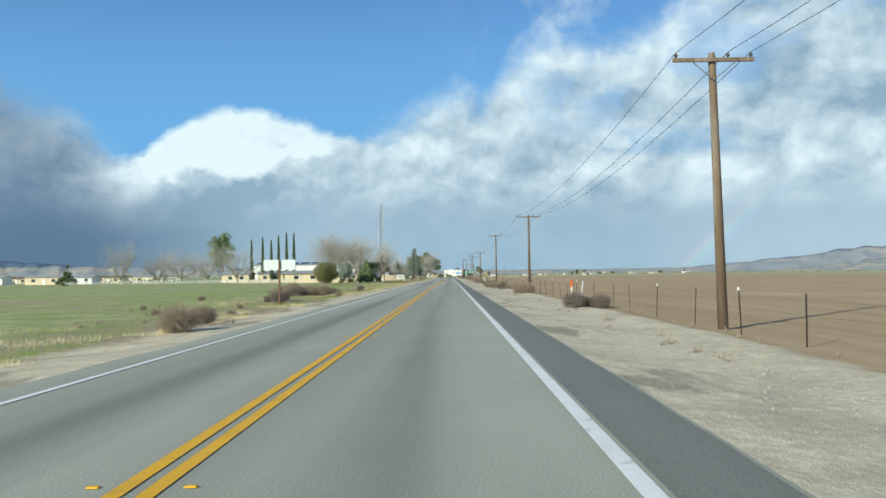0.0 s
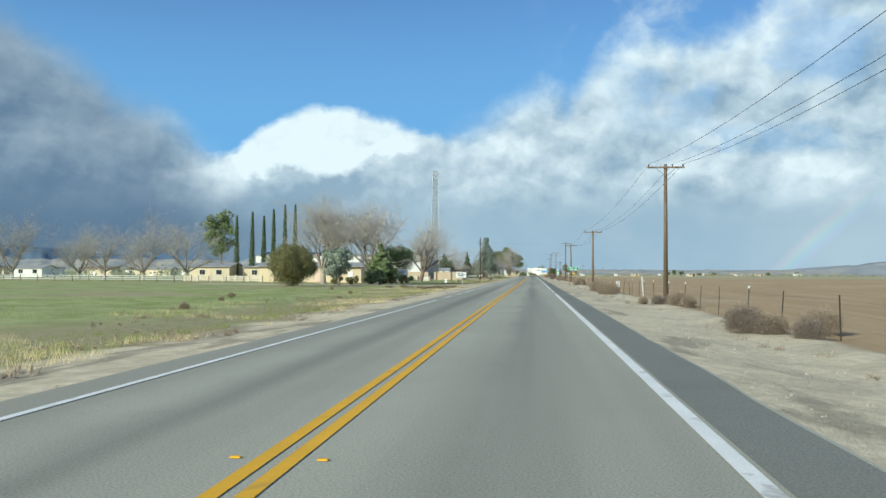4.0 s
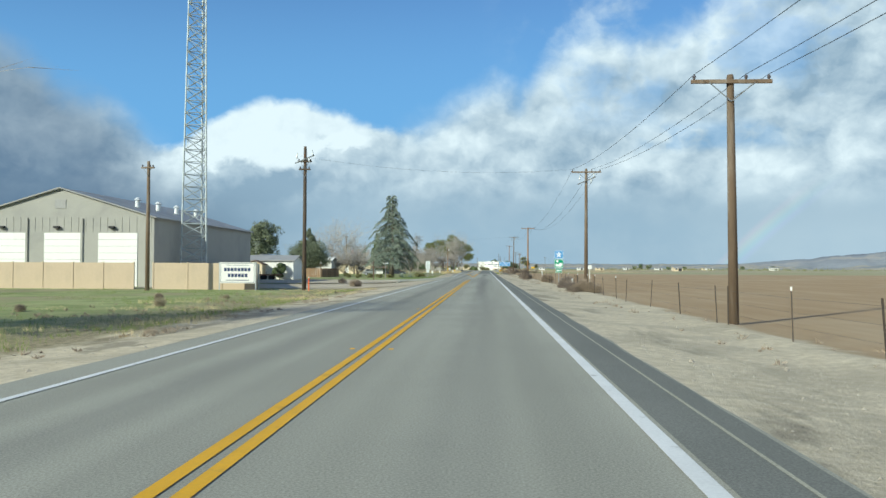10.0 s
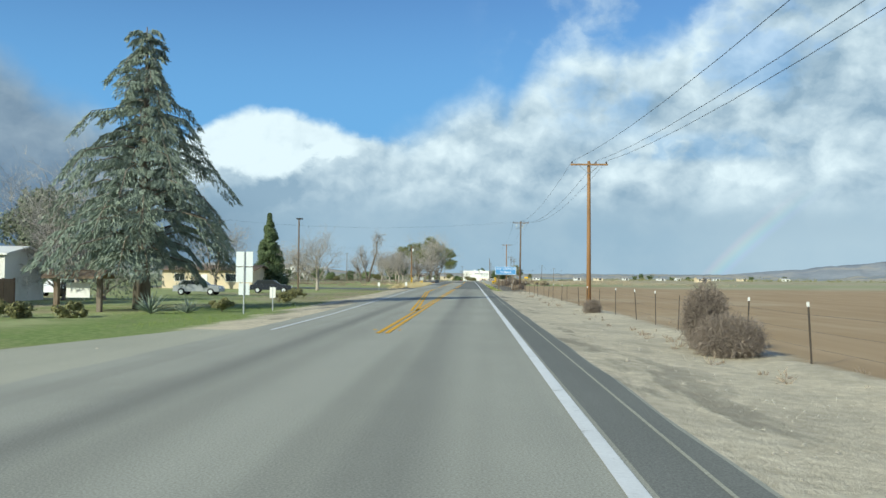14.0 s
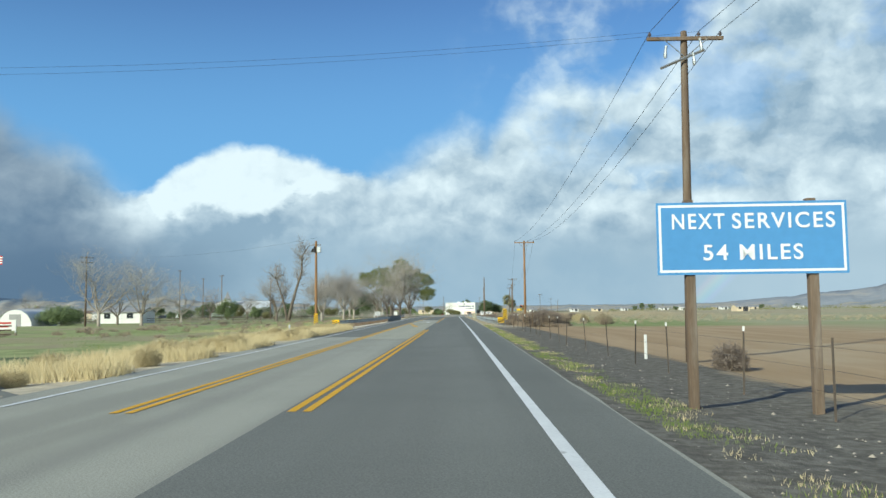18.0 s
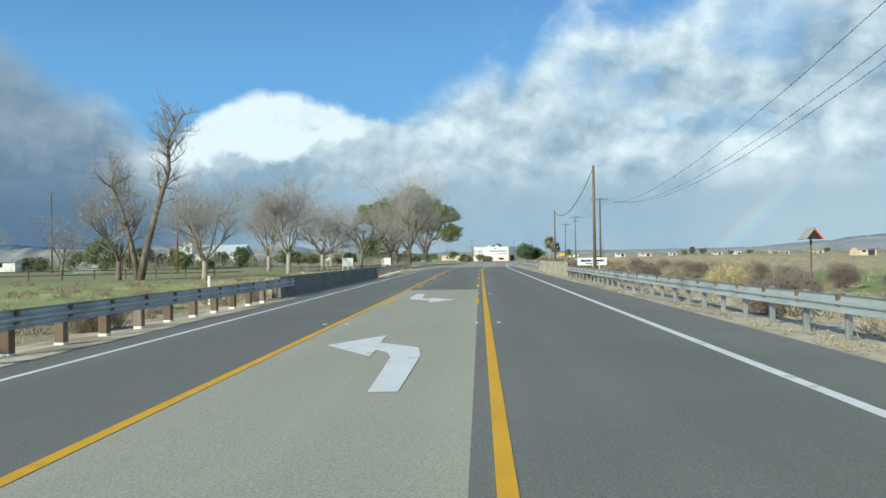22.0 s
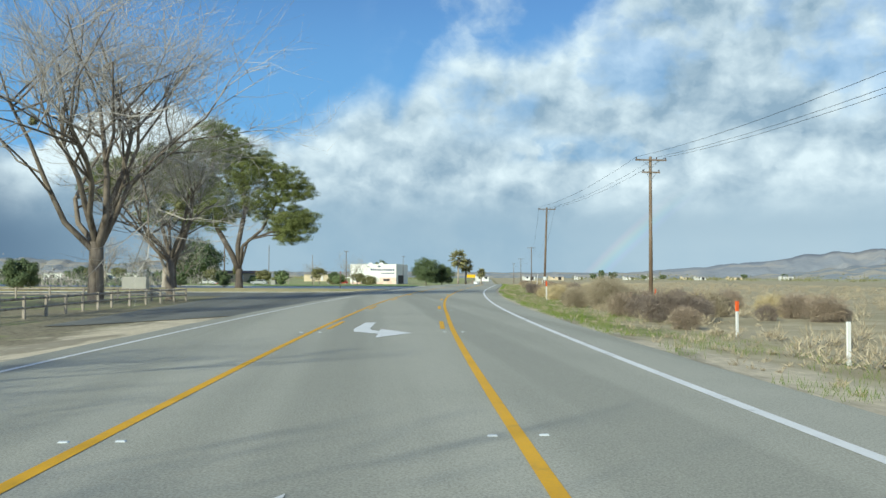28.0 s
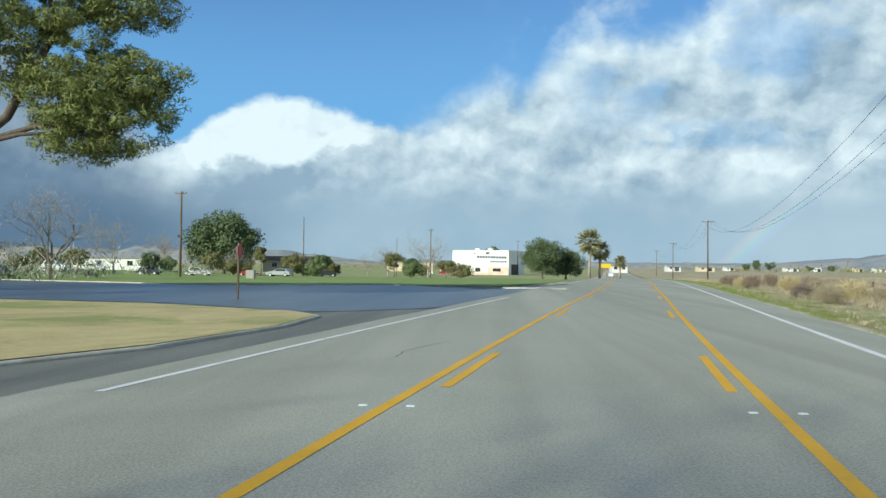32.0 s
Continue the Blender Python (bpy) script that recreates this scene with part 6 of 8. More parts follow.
def rail_fence(pts, h, label, material="white", rails=2, bay=2.6, name="rail_fence", post_mat=None):
    o = Vector((pts[0][0], pts[0][1], 0))
    t = thing(name, label, "fence", o.x, o.y, 0)
    pm = Geo().chamfer(-0.06, 0.06, -0.06, 0.06, -0.3, h, 0.012).mesh("post", M[post_mat or material])
    for a, b in zip(pts, pts[1:]):
        a, b = Vector((*a, 0)) - o, Vector((*b, 0)) - o
        n = max(1, round((b - a).length / bay))
        for k in range(n):
            p, q = a.lerp(b, k / n), a.lerp(b, (k + 1) / n)
            zp, zq = gz(p.x + o.x, p.y + o.y), gz(q.x + o.x, q.y + o.y)
            part("post", pm, None, t, at=(p.x, p.y, zp))
            for r in range(rails):
                z = h * (0.88 - r * 0.8 / rails)
                rr = 0.01 if material == "wire" else 0.055
                part("rail", Geo().tube([(p.x, p.y, zp + z), (q.x, q.y, zq + z)], [rr, rr], 4), M[material], t)


rail_fence([(-112, 236), (-80, 236), (-46, 236)], 1.15, "whitish rail fence at the far side of the pasture", "white", 3, 3.2, post_mat="wood_pole")
rail_fence([(-22.8, 664), (-21, 682), (-18, 696), (-16.3, 712), (-16, 730), (-16.4, 760), (-15, 773)], 0.95, "weathered pale wooden rail fence round the park", "bark_pale", 2, 2.6)
rail_fence([(-15, 773), (-30, 775), (-60, 778)], 0.95, "weathered pale wooden rail fence round the park", "bark_pale", 2, 2.6)
rail_fence([(-55, 531), (-43, 528), (-34, 533)], 1.2, "dark board corral fence", "wood_pole", 3, 2.4)
rail_fence([(10.5, 745), (13.2, 765), (16.6, 785), (20.4, 805), (25, 826), (30, 850), (36, 880), (47, 940)], 1.1, "old wooden post fence in dry grass", "wire", 2, 4.2, post_mat="wood_pole")
rail_fence([(6.2, 556), (8.3, 557.6), (9.2, 562)], 1.5, "old wooden gate posts in brush", "wire", 2, 1.4, post_mat="wood_pole")

# brown board fence and yard
t = thing("board_fence", "weathered brown vertical board fence, sagging slightly", "fence", -38.6, 399, -0.3)
rng = random.Random(5)
bm_ = Geo().box(-0.07, 0.07, -0.012, 0.012, 0, 1.65).mesh("board", M["wood_fence"])
for k in range(58):
    part("board", bm_, None, t, at=pose(k * 0.155, 0, rng.uniform(-0.05, 0.03), 0, rng.uniform(-1.5, 1.5), 0))
part("rail", Geo().box(-0.05, 8.95, 0.014, 0.06, 1.2, 1.3), M["wood_fence"], t)
part("rail", Geo().box(-0.05, 8.95, 0.014, 0.06, 0.3, 0.4), M["wood_fence"], t)
panel_wall("board_fence", "dark shaded board fence running back from the road", -29.6, 399, -29.2, 414, 1.55, "wood_fence", 1.2)

building("mobile_home", "long white mobile home with a grey metal roof", "house", -44, -28.2, 372, 377.5, 2.75, "white", "gable_x", 0.7, 0.3, "roof_grey", windows=((-40.2, 1.75, 1.0, 1.1), (-37.2, 1.75, 1.0, 1.1), (-30, 1.75, 1.2, 1.1)), doors=((-33.3, 0.95, 2.05, "cream"),))
building("porch_shed", "small cream porch with a pitched roof", "shed", -34.4, -32.3, 370.2, 371.9, 2.2, "cream", "gable_y", 0.5, 0.2, "roof_brown", doors=((-33.3, 0.8, 1.9, "door_white"),))
building("house", "grey hut with a dark gable roof behind a fence", "house", -44.5, -38.9, 403, 411, 2.8, "grey_wall", "gable_y", 1.3, 0.3, "roof_grey", windows=((-41.5, 1.6, 1.1, 1.0),))
building("mobile_home", "long white mobile home behind a board fence", "house", -44, -31, 416, 421, 3.2, "white", "gable_x", 0.5, 0.3, "white", windows=((-39, 1.8, 1.0, 1.0), (-35.5, 1.8, 1.0, 1.0)))
building("house", "low cream house with a shallow brown roof", "house", -45, -31.8, 480, 489, 2.7, "cream", "gable_x", 0.7, 0.6, "roof_brown", windows=((-42.4, 1.6, 1.4, 1.0), (-34.8, 1.6, 1.6, 1.0)), doors=((-38.8, 0.95, 2.05, "door_white"),))
building("house", "low yellow house with a pale roof behind bare trees", "house", -50, -31, 246, 256, 2.9, "cream", "gable_x", 0.7, 0.6, "roof_grey", windows=((-46.5, 1.7, 1.4, 1.1), (-41.5, 1.7, 1.4, 1.1), (-36, 1.7, 1.2, 1.1)), doors=((-39, 0.95, 2.05, "pink"), (-33, 0.95, 2.05, "door_white")))
building("house", "small cream house with a flat overhanging roof", "house", -41, -30, 280.5, 289, 2.6, "cream", "gable_x", 0.35, 0.7, "roof_grey", windows=((-37.5, 1.6, 1.4, 1.1), (-33.2, 1.6, 1.2, 1.0)))
building("house", "small tan house with a low roof", "house", -49, -41, 300, 308, 2.7, "cream", "gable_y", 0.6, 0.4, "roof_brown", windows=((-46.5, 1.6, 1.0, 1.0),))
building("house", "low cream house with a pale roof among bare trees", "house", -80, -70.5, 285, 294, 3.0, "cream", "gable_x", 0.9, 0.5, "roof_grey", windows=((-77, 1.7, 1.3, 1.1), (-73, 1.7, 1.3, 1.1)))
building("house", "low yellowish house with a pale roof among bare trees", "house", -68, -59, 288, 296, 3.0, "cream", "gable_x", 0.9, 0.5, "roof_grey", windows=((-65.5, 1.7, 1.3, 1.1), (-61.8, 1.7, 1.3, 1.1)))
building("barn", "white barn with a steep pale roof", "barn", -109, -92, 868, 884, 4.2, "white", "gable_x", 3.6, 0.5, "alu", windows=((-104, 2.0, 1.4, 1.6), (-97, 2.0, 1.4, 1.6)))
building("church", "white church with a square tower", "church", -121, -111, 872, 880, 5.5, "white", "gable_y", 2.2, 0.3, "roof_grey", windows=((-118.5, 2.6, 1.0, 2.2), (-113.5, 2.6, 1.0, 2.2)))
t = thing("church_tower", "square white church tower with a pointed roof", "tower", -111.5, 868.5, -0.3)
part("shaft", Geo().chamfer(-1.6, 1.6, -1.6, 1.6, 0, 8.2, 0.05), M["white"], t)
part("cornice", Geo().chamfer(-1.8, 1.8, -1.8, 1.8, 8.2, 8.5, 0.05), M["white"], t)
part("spire", Geo().tube([(0, 0, 8.5), (0, 0, 12.6)], [2.2, 0.08], 4), M["roof_grey"], t)
part("louvre", Geo().box(-0.5, 0.5, -1.64, -1.6, 5.6, 7.4), M["dark"], t, "dark louvred opening")
for k, (x, y, w, h, wl, rf) in enumerate(((-122, 760, 15, 2.4, "white", "roof_grey"), (-150, 790, 16, 2.6, "cream", "roof_brown"), (-70, 640, 9, 2.4, "white", "roof_grey"), (-95, 655, 12, 2.5, "cream", "roof_grey"), (-80, 985, 14, 2.9, "white", "roof_grey"), (-45, 1010, 14, 2.9, "cream", "roof_brown"), (-110, 1020, 14, 2.9, "white", "roof_grey"), (-20, 1080, 16, 3.0, "cream", "roof_grey"), (-135, 560, 14, 2.6, "white", "roof_grey"), (-160, 430, 16, 2.8, "cream", "roof_grey"), (-180, 520, 16, 2.8, "white", "roof_brown"), (-150, 300, 14, 2.8, "cream", "roof_grey"), (-190, 330, 16, 2.8, "white", "roof_grey"), (-230, 360, 18, 3.0, "cream", "roof_brown"), (60, 1130, 6, 2.4, "white", "roof_grey"))):
    building("house", ("low white house in the distance", "low cream house in the distance")[wl == "cream"], "house", x - w / 2, x + w / 2, y, y + 8, h, wl, "gable_x", 0.9, 0.4, rf, windows=((x - w * 0.28, 1.6, 1.3, 1.1), (x + w * 0.25, 1.6, 1.3, 1.1)), doors=((x, 0.95, 2.05, "door_white"),))
for k, (x, y, w, h, wl) in enumerate(((212, 1500, 12, 4, "white"), (284, 1500, 10, 5, "white"), (256, 1480, 16, 3.5, "white"), (336, 1500, 14, 4, "white"), (372, 1500, 20, 4, "cream"), (438, 1520, 18, 5, "white"), (345, 1560, 12, 4, "cream"), (120, 1300, 12, 3.5, "white"), (150, 1340, 16, 3.5, "cream"), (150, 900, 10, 3.2, "cream"))):
    w, h = w * 0.65, h * 0.7
    building("farm_building", "pale farm building across the fields", "farm building", x - w / 2, x + w / 2, y, y + 9, h, wl, "gable_x", 1.2, 0.3, "roof_grey", windows=((x - w * 0.25, 1.8, 1.4, 1.2),), doors=((x + w * 0.2, 2.6, 2.6, "dark"),))
# half-round shed
t = thing("arched_shed", "white half-round metal shed", "shed", -75.6, 610, -0.3)
arc = [(2.9 * math.cos(math.pi * k / 12), 2.9 * math.sin(math.pi * k / 12)) for k in range(13)]
part("shell", Geo().prism(arc, "y", 0.0, 9.0), M["white"], t)
part("door", Geo().box(-1.0, 1.0, -0.05, -0.003, 0, 2.1), M["roof_grey"], t)
t = thing("yard_sign", "low white panel sign in the grass", "sign", -50, 560, -0.3)
part("panel", Geo().box(-1.7, 1.7, 0, 0.06, 0.2, 1.4), M["white"], t)
bars(t, [(-1.2, 1.2, 1.05, 0.2), (-0.8, 0.9, 0.65, 0.16)], 0.0, "red")
post(t, -1.6, 1.45, 0.06, "white", y=0.06), post(t, 1.6, 1.45, 0.06, "white", y=0.06)
t = thing("notice_kiosk", "small roofed notice kiosk with a white panel", "kiosk", -19.6, 403, -0.35)
for x in (-1.1, 1.1):
    part("post", Geo().chamfer(x - 0.12, x + 0.12, -0.12, 0.12, -0.1, 1.75, 0.02), M["wood_pole"], t)
part("roof_slope", Geo().prism([(-0.8, 1.7), (0, 2.05), (0, 2.15), (-0.8, 1.8)], "x", -1.5, 1.5), M["wood_pole"], t)
part("roof_slope", Geo().prism([(0.8, 1.7), (0, 2.05), (0, 2.15), (0.8, 1.8)], "x", -1.5, 1.5), M["wood_pole"], t)
part("panel", Geo().box(-0.6, 0.6, -0.03, 0.03, 0.75, 1.5), M["white"], t)

# the store
st = building("store", "white and pink flat-roofed store with a painted sign", "store", -13.0, 13.0, 0, 24, 10.6, "white", "flat", roof_mat="white", windows=((-8.6, 1.9, 1.6, 2.2), (-1.0, 2.1, 2.2, 1.7), (7.6, 2.1, 3.6, 1.3)), doors=((-5.6, 1.7, 3.0, "dark"),), z0=-2.2, sill="pink")
st.matrix_world = pose(7.4, 1167.4, -2.2, 0, 0, -18)
part("dado", Geo().box(-12.95, 12.95, -12.04, -12.003, 0, 0.9), M["pink"], st, "faded pink lower wall")
part("dado", Geo().box(3.6, 12.95, -12.04, -12.003, 0.9, 3.4), M["pink"], st, "faded pink lower wall")
part("side_entrance", Geo().box(13.003, 13.1, -8, 3, 0, 4.6), M["dark"], st, "dark recessed side entrance")
part("canopy", Geo().box(-20.0, -13.1, -9, 4, 3.1, 3.5), M["white"], st)
for x in (-19.8, -16.8):
    part("canopy_post", Geo().box(x, x + 0.3, -8.9, -8.6, 0, 3.1), M["white"], st)
bars(st, [(-1.4 + 1.24 * k, -0.5 + 1.24 * k, 7.7 - 0.02 * k, 0.95) for k in range(11)] + [(4.6 + 0.95 * k, 5.25 + 0.95 * k, 5.7, 0.7) for k in range(8)] + [(2.6, 4.2, 9.4, 0.8), (-3.0, -2.2, 9.3, 0.4)], -12.0, "letter_dark")
for x in (-4.5, 1.5):
    part("roof_unit", Geo().chamfer(x, x + 2.2, -6, -4, 10.1, 11.6, 0.05), M["alu"], st)


# ---- parked cars ----
def car(x, y, rz, paint, label, tall=False):
    t = thing("car", label, "car", x, y, gz(x, y) if abs(x) < 60 else -0.3, rz, group="parked cars")
    H = 0.35 if tall else 0.0
    body = [(-2.25, 0.35), (-2.2, 0.85 + H), (-1.9, 0.95 + H), (1.0, 1.0 + H), (2.1, 0.85 + H), (2.25, 0.6), (2.25, 0.35)]
    g = Geo().loft([[(px, s * 0.86, pz) for px, pz in body] for s in (-1, -0.97)] + [[(px, s * 0.86, pz) for px, pz in body] for s in (0.97, 1)])
    part("body", g, M[paint], t)
    cab = [(-1.85, 0.96 + H), (-1.45, 1.42 + H * 1.6), (0.25, 1.45 + H * 1.6), (1.0, 1.0 + H)]
    part("cabin", Geo().loft([[(px * k, s, pz) for px, pz in cab] for s, k in ((-0.78, 0.97), (-0.66, 1), (0.66, 1), (0.78, 0.97))]), M[paint], t)
    for s in (-1, 1):
        part("window", Geo().prism([(-1.5, 1.02 + H), (-1.3, 1.36 + H * 1.5), (0.15, 1.39 + H * 1.5), (0.7, 1.04 + H)], "y", s * 0.785, s * 0.8), M["glass"], t)
        for wx in (-1.4, 1.4):
            w = part("wheel", Geo().tube([(wx, s * 0.72, 0.33), (wx, s * 0.9, 0.33)], [0.33, 0.33], 14), M["tyre"], t)
            part("rim", Geo().tube([(wx, s * 0.9, 0.33), (wx, s * 0.915, 0.33)], [0.2, 0.2], 10), M["alu"], w)
        part("headlight", Geo().box(2.2, 2.27, s * 0.62 - 0.16, s * 0.62 + 0.16, 0.62, 0.78), M["letter"], t)


for k, (x, y, rz, p, tall) in enumerate(((-34.5, 361, 95, "car_dark", True), (-35, 432, 80, "car_white", False), (-26, 440, 0, "car_silver", False), (-22, 452, 10, "car_dark", False), (-69, 938, 5, "car_white", True), (-44, 940, 0, "car_white", False), (-31, 945, 175, "car_silver", False), (-58, 952, 0, "car_dark", False), (-75, 965, 0, "car_white", False), (-18, 1140, 0, "car_white", True), (2, 1158, 4, "car_white", False), (-12, 1156, 175, "car_red", True), (52, 1100, 80, "car_white", False), (-60, 905, 0, "car_dark", True), (-104, 780, 0, "car_white", True), (-118, 800, 0, "car_dark", False), (-84, 640, 20, "car_white", True), (-30, 985, 0, "car_dark", False), (-50, 990, 0, "car_red", False))):
    car(x, y, rz, p, {"car_white": "white", "car_dark": "dark", "car_red": "red", "car_silver": "silver"}[p] + (" pickup-sized vehicle parked in the distance" if tall else " car parked in the distance"), tall)
t = thing("road_sign", "yellow board sign on a post beside the highway", "road sign", 48.2, 1090, -1.2)
part("panel", Geo().box(-2.2, 2.2, 0, 0.1, 2.6, 4.0), M["sign_yellow"], t)
post(t, -0.8, 2.7, 0.12, "wood_pole", y=0.1), post(t, 0.8, 2.7, 0.12, "wood_pole", y=0.1)
t = thing("utility_box", "grey-green utility cabinet behind a rail fence", "cabinet", -33, 827, -0.3)
part("body", Geo().chamfer(-1.6, 1.6, -0.8, 0.8, 0, 1.7, 0.04), M["grey_wall"], t)
t = thing("utility_box", "small grey utility cabinet on the lawn", "cabinet", -21.9, 896, -0.3)
part("body", Geo().chamfer(-0.5, 0.5, -0.4, 0.4, 0, 1.0, 0.04), M["grey_wall"], t)


# ---- trees by place ----
# homes beside the pasture
leafy_tree(-31.0, 204, 5.5, 6.9, 1, "big rounded dense olive-green hedge bush", "leaf_olive", 0.2, 0.03, 150, 480, 0.1, 0.9, name="hedge_bush", category="bush", skirt=0.05)
leafy_tree(-27.6, 215, 5.4, 5.6, 2, "small blue-green conifer in front of a house", "leaf_deodar", 0.15, 0.22, 40, 190, 0.2, 0.8, "round")
leafy_tree(-23.0, 222, 6.4, 6.0, 3, "green spreading conifer in front of a house", "leaf_green", 0.18, 0.14, 60, 190, 0.2, 0.6, "cone")
leafy_tree(-24.0, 241, 6.6, 7.4, 4, "dark green spreading tree beside a picket fence", "leaf_green", 0.25, 0.25, 46, 200, 0.2, 0.7, "round")
bare_tree(-34.0, 231, 12.4, 11, "tall leafless tree with many upright limbs", 0.42, 0.14, 9, 0.24, ("bark_pale", "twig_pale"), kids=6, up=0.14)
bare_tree(-25.8, 229, 11.6, 12, "tall leafless tree with many upright limbs", 0.38, 0.14, 9, 0.24, ("bark_pale", "twig_pale"), kids=6, up=0.14)
bare_tree(-23.4, 269, 11.2, 13, "pollarded leafless tree with a short leaning trunk", 0.4, 0.17, 10, 0.42, ("bark", "twig_pale"), lean=(0.22, 0), kids=5)
for k, (x, y, h) in enumerate(((-70.7, 290, 15.3), (-66.5, 289, 16.2), (-63, 287, 15.0), (-60, 285, 16.4), (-57, 284, 17.3), (-54.2, 282.7, 17.2))):
    leafy_tree(x, y, h, 1.7, 20 + k, "tall slender dark cypress", "leaf_dark", 0.15, 0.04, 60, 70, 0.22, 1.4, "spire", name="cypress_tree", category="cypress")
leafy_tree(-97, 347, 22.5, 13, 27, "tall dark green rounded tree behind the houses", "leaf_green", 0.4, 0.25, 40, 110, 0.5, 0.8)
leafy_tree(-113, 240, 6.6, 6.0, 28, "dark green conifer at the pasture's edge", "leaf_dark", 0.2, 0.1, 34, 110, 0.3, 0.6, "cone")
for k, (x, y, h) in enumerate(((-102, 252, 11.4), (-84, 254, 11.0), (-75, 252, 10.6), (-65.5, 250, 12.0), (-94, 262, 9.5))):
    bare_tree(x, y, h, 30 + k, "pale spreading leafless tree at the pasture's edge", 0.3, 0.16, 7, 0.85, ("bark_pale", "twig_pale"), kids=5)
for k, (x, y) in enumerate(((-29.5, 221), (-27, 221.5), (-24.5, 222), (-22, 223), (-20, 224))):
    leafy_tree(x, y, 1.5, 2.4, 40 + k, "low dark garden shrub", "leaf_olive", 0.05, 0.05, 16, 150, 0.12, 0.8, name="shrub", category="shrub")
for k, (x, y, w) in enumerate(((-44, 279, 2.6), (-38, 276.2, 2.4), (-31, 276, 3), (-27, 276.1, 2.2))):
    leafy_tree(x, y, 1.3, w, 46 + k, "low dark shrub along a picket fence", "leaf_dark", 0.05, 0.05, 14, 150, 0.12, 0.8, name="shrub", category="shrub")
# yards by the cedar
leafy_tree(-33.4, 407, 7.4, 8.6, 50, "dense green broad tree behind a board fence", "leaf_cypress", 0.3, 0.08, 70, 330, 0.15, 0.9)
leafy_tree(-33.8, 408, 9.6, 6.4, 58, "dense green pointed tree behind a board fence", "leaf_cypress", 0.3, 0.3, 60, 300, 0.15, 1.1, "cone")
leafy_tree(-63, 480, 15, 12, 51, "tall dark tree behind the houses", "leaf_cypress", 0.3, 0.2, 70, 150, 0.36, 0.9)
bare_tree(-32, 428, 11.5, 52, "twiggy leafless tree behind a fence", 0.2, 0.15, 7, 0.6, ("bark_pale", "twig_pale"))
bare_tree(-26.5, 421, 5.0, 53, "dense reddish leafless shrub", 0.12, 0.1, 9, 0.8, ("bark", "twig"))
bare_tree(-29, 420, 5.2, 54, "dense reddish leafless shrub", 0.12, 0.1, 9, 0.8, ("bark", "twig"))
deodar(-17.8, 406.5, 15.7, 10.5, 55, "tall blue-green cedar with drooping tiers on a lawn")
leafy_tree(-31.8, 490, 12.4, 6.6, 56, "dense dark pointed conifer beside a house", "leaf_dark", 0.2, 0.03, 170, 260, 0.2, 0.9, "cone", skirt=0.05)
bare_tree(-36.5, 478, 9.0, 57, "leafless tree beside a cream house", 0.2, 0.2, 6, 0.6)
bare_tree(-20.5, 471, 6.8, 58, "spreading leafless tree beside the side road", 0.22, 0.22, 6, 0.8, ("bark_pale", "twig"))
# town behind the green
for k, (x, y, h) in enumerate(((-62, 620, 7.5), (-57, 640, 8.0), (-66, 690, 9), (-85, 700, 9), (-74, 760, 9), (-92, 830, 10), (-70, 850, 10), (-120, 700, 9), (-140, 660, 9), (-50, 870, 9), (-38, 880, 9))):
    bare_tree(x, y, h, 70 + k, "leafless tree among the houses", 0.22, 0.2, 6, 0.65, ("bark_pale", "twig_pale") if k % 2 else ("bark", "twig"), kids=4)
for k, (x, y, h, w) in enumerate(((-70, 615, 3.2, 9), (-60, 560, 2.0, 5), (-64, 700, 6, 7), (-100, 800, 7, 8), (-55, 790, 5, 6), (-42, 812, 4, 5), (-62, 830, 4.5, 6), (-120, 610, 5, 7), (-66, 740, 4, 5))):
    leafy_tree(x, y, h, w, 90 + k, "dark green rounded tree among the houses", "leaf_dark" if k % 2 else "leaf_green", 0.15, 0.06, 44, 260, 0.15, 0.8, skirt=0.05)
for k in range(22):
    x, y = -44 - 5.2 * k, 800 - 14 * (k % 5) + (k * 13) % 9
    leafy_tree(x, y, 2.6 + (k * 5) % 4, 4.2 + (k * 3) % 4, 500 + k, "dark green shrub tree behind the park", ("leaf_dark", "leaf_olive", "leaf_green")[k % 3], 0.14, 0.03, 34, 190, 0.16, 0.8, skirt=0.05)
bare_tree(-56.7, 600, 11, 97, "leafless tree among the houses", 0.26, 0.2, 6, 0.65, ("bark_pale", "twig_pale"), kids=5)
bare_tree(-51, 603, 10, 98, "leafless tree among the houses", 0.26, 0.2, 6, 0.65, ("bark_pale", "twig_pale"), kids=5)
# the green beside the bridge
crooked_tree(-36.6, 649.5, 100)
bare_tree(-39.5, 651, 10.0, 101, "leafless tree beside a crooked taller one", 0.26, 0.2, 5, 0.6)
bare_tree(-28.5, 645, 8.6, 102, "spreading leafless tree on the green", 0.26, 0.25, 6, 0.7, ("bark_pale", "twig"), kids=6)
bare_tree(-28.2, 677, 11.8, 103, "spreading leafless tree on the green", 0.3, 0.24, 7, 0.68, ("bark_pale", "twig"), kids=6)
bare_tree(-29.0, 704, 11.4, 104, "spreading leafless tree on the green", 0.3, 0.24, 7, 0.68, ("bark_pale", "twig"), kids=6)
bare_tree(-22.5, 703, 10.6, 105, "slanting leafless tree on the green", 0.28, 0.3, 6, 0.7, lean=(0.1, 0))
bare_tree(-18.4, 711.5, 9.8, 106, "slim leafless tree with mistletoe on the green", 0.24, 0.28, 5, 0.5, mistletoe=2)
bare_tree(-37.5, 702, 11.6, 107, "spreading leafless tree on the green", 0.3, 0.24, 7, 0.68, ("bark_pale", "twig"), kids=6)
bare_tree(-36.5, 752, 12.5, 108, "spreading leafless tree on the green", 0.3, 0.24, 7, 0.68, ("bark_pale", "twig"), kids=6)
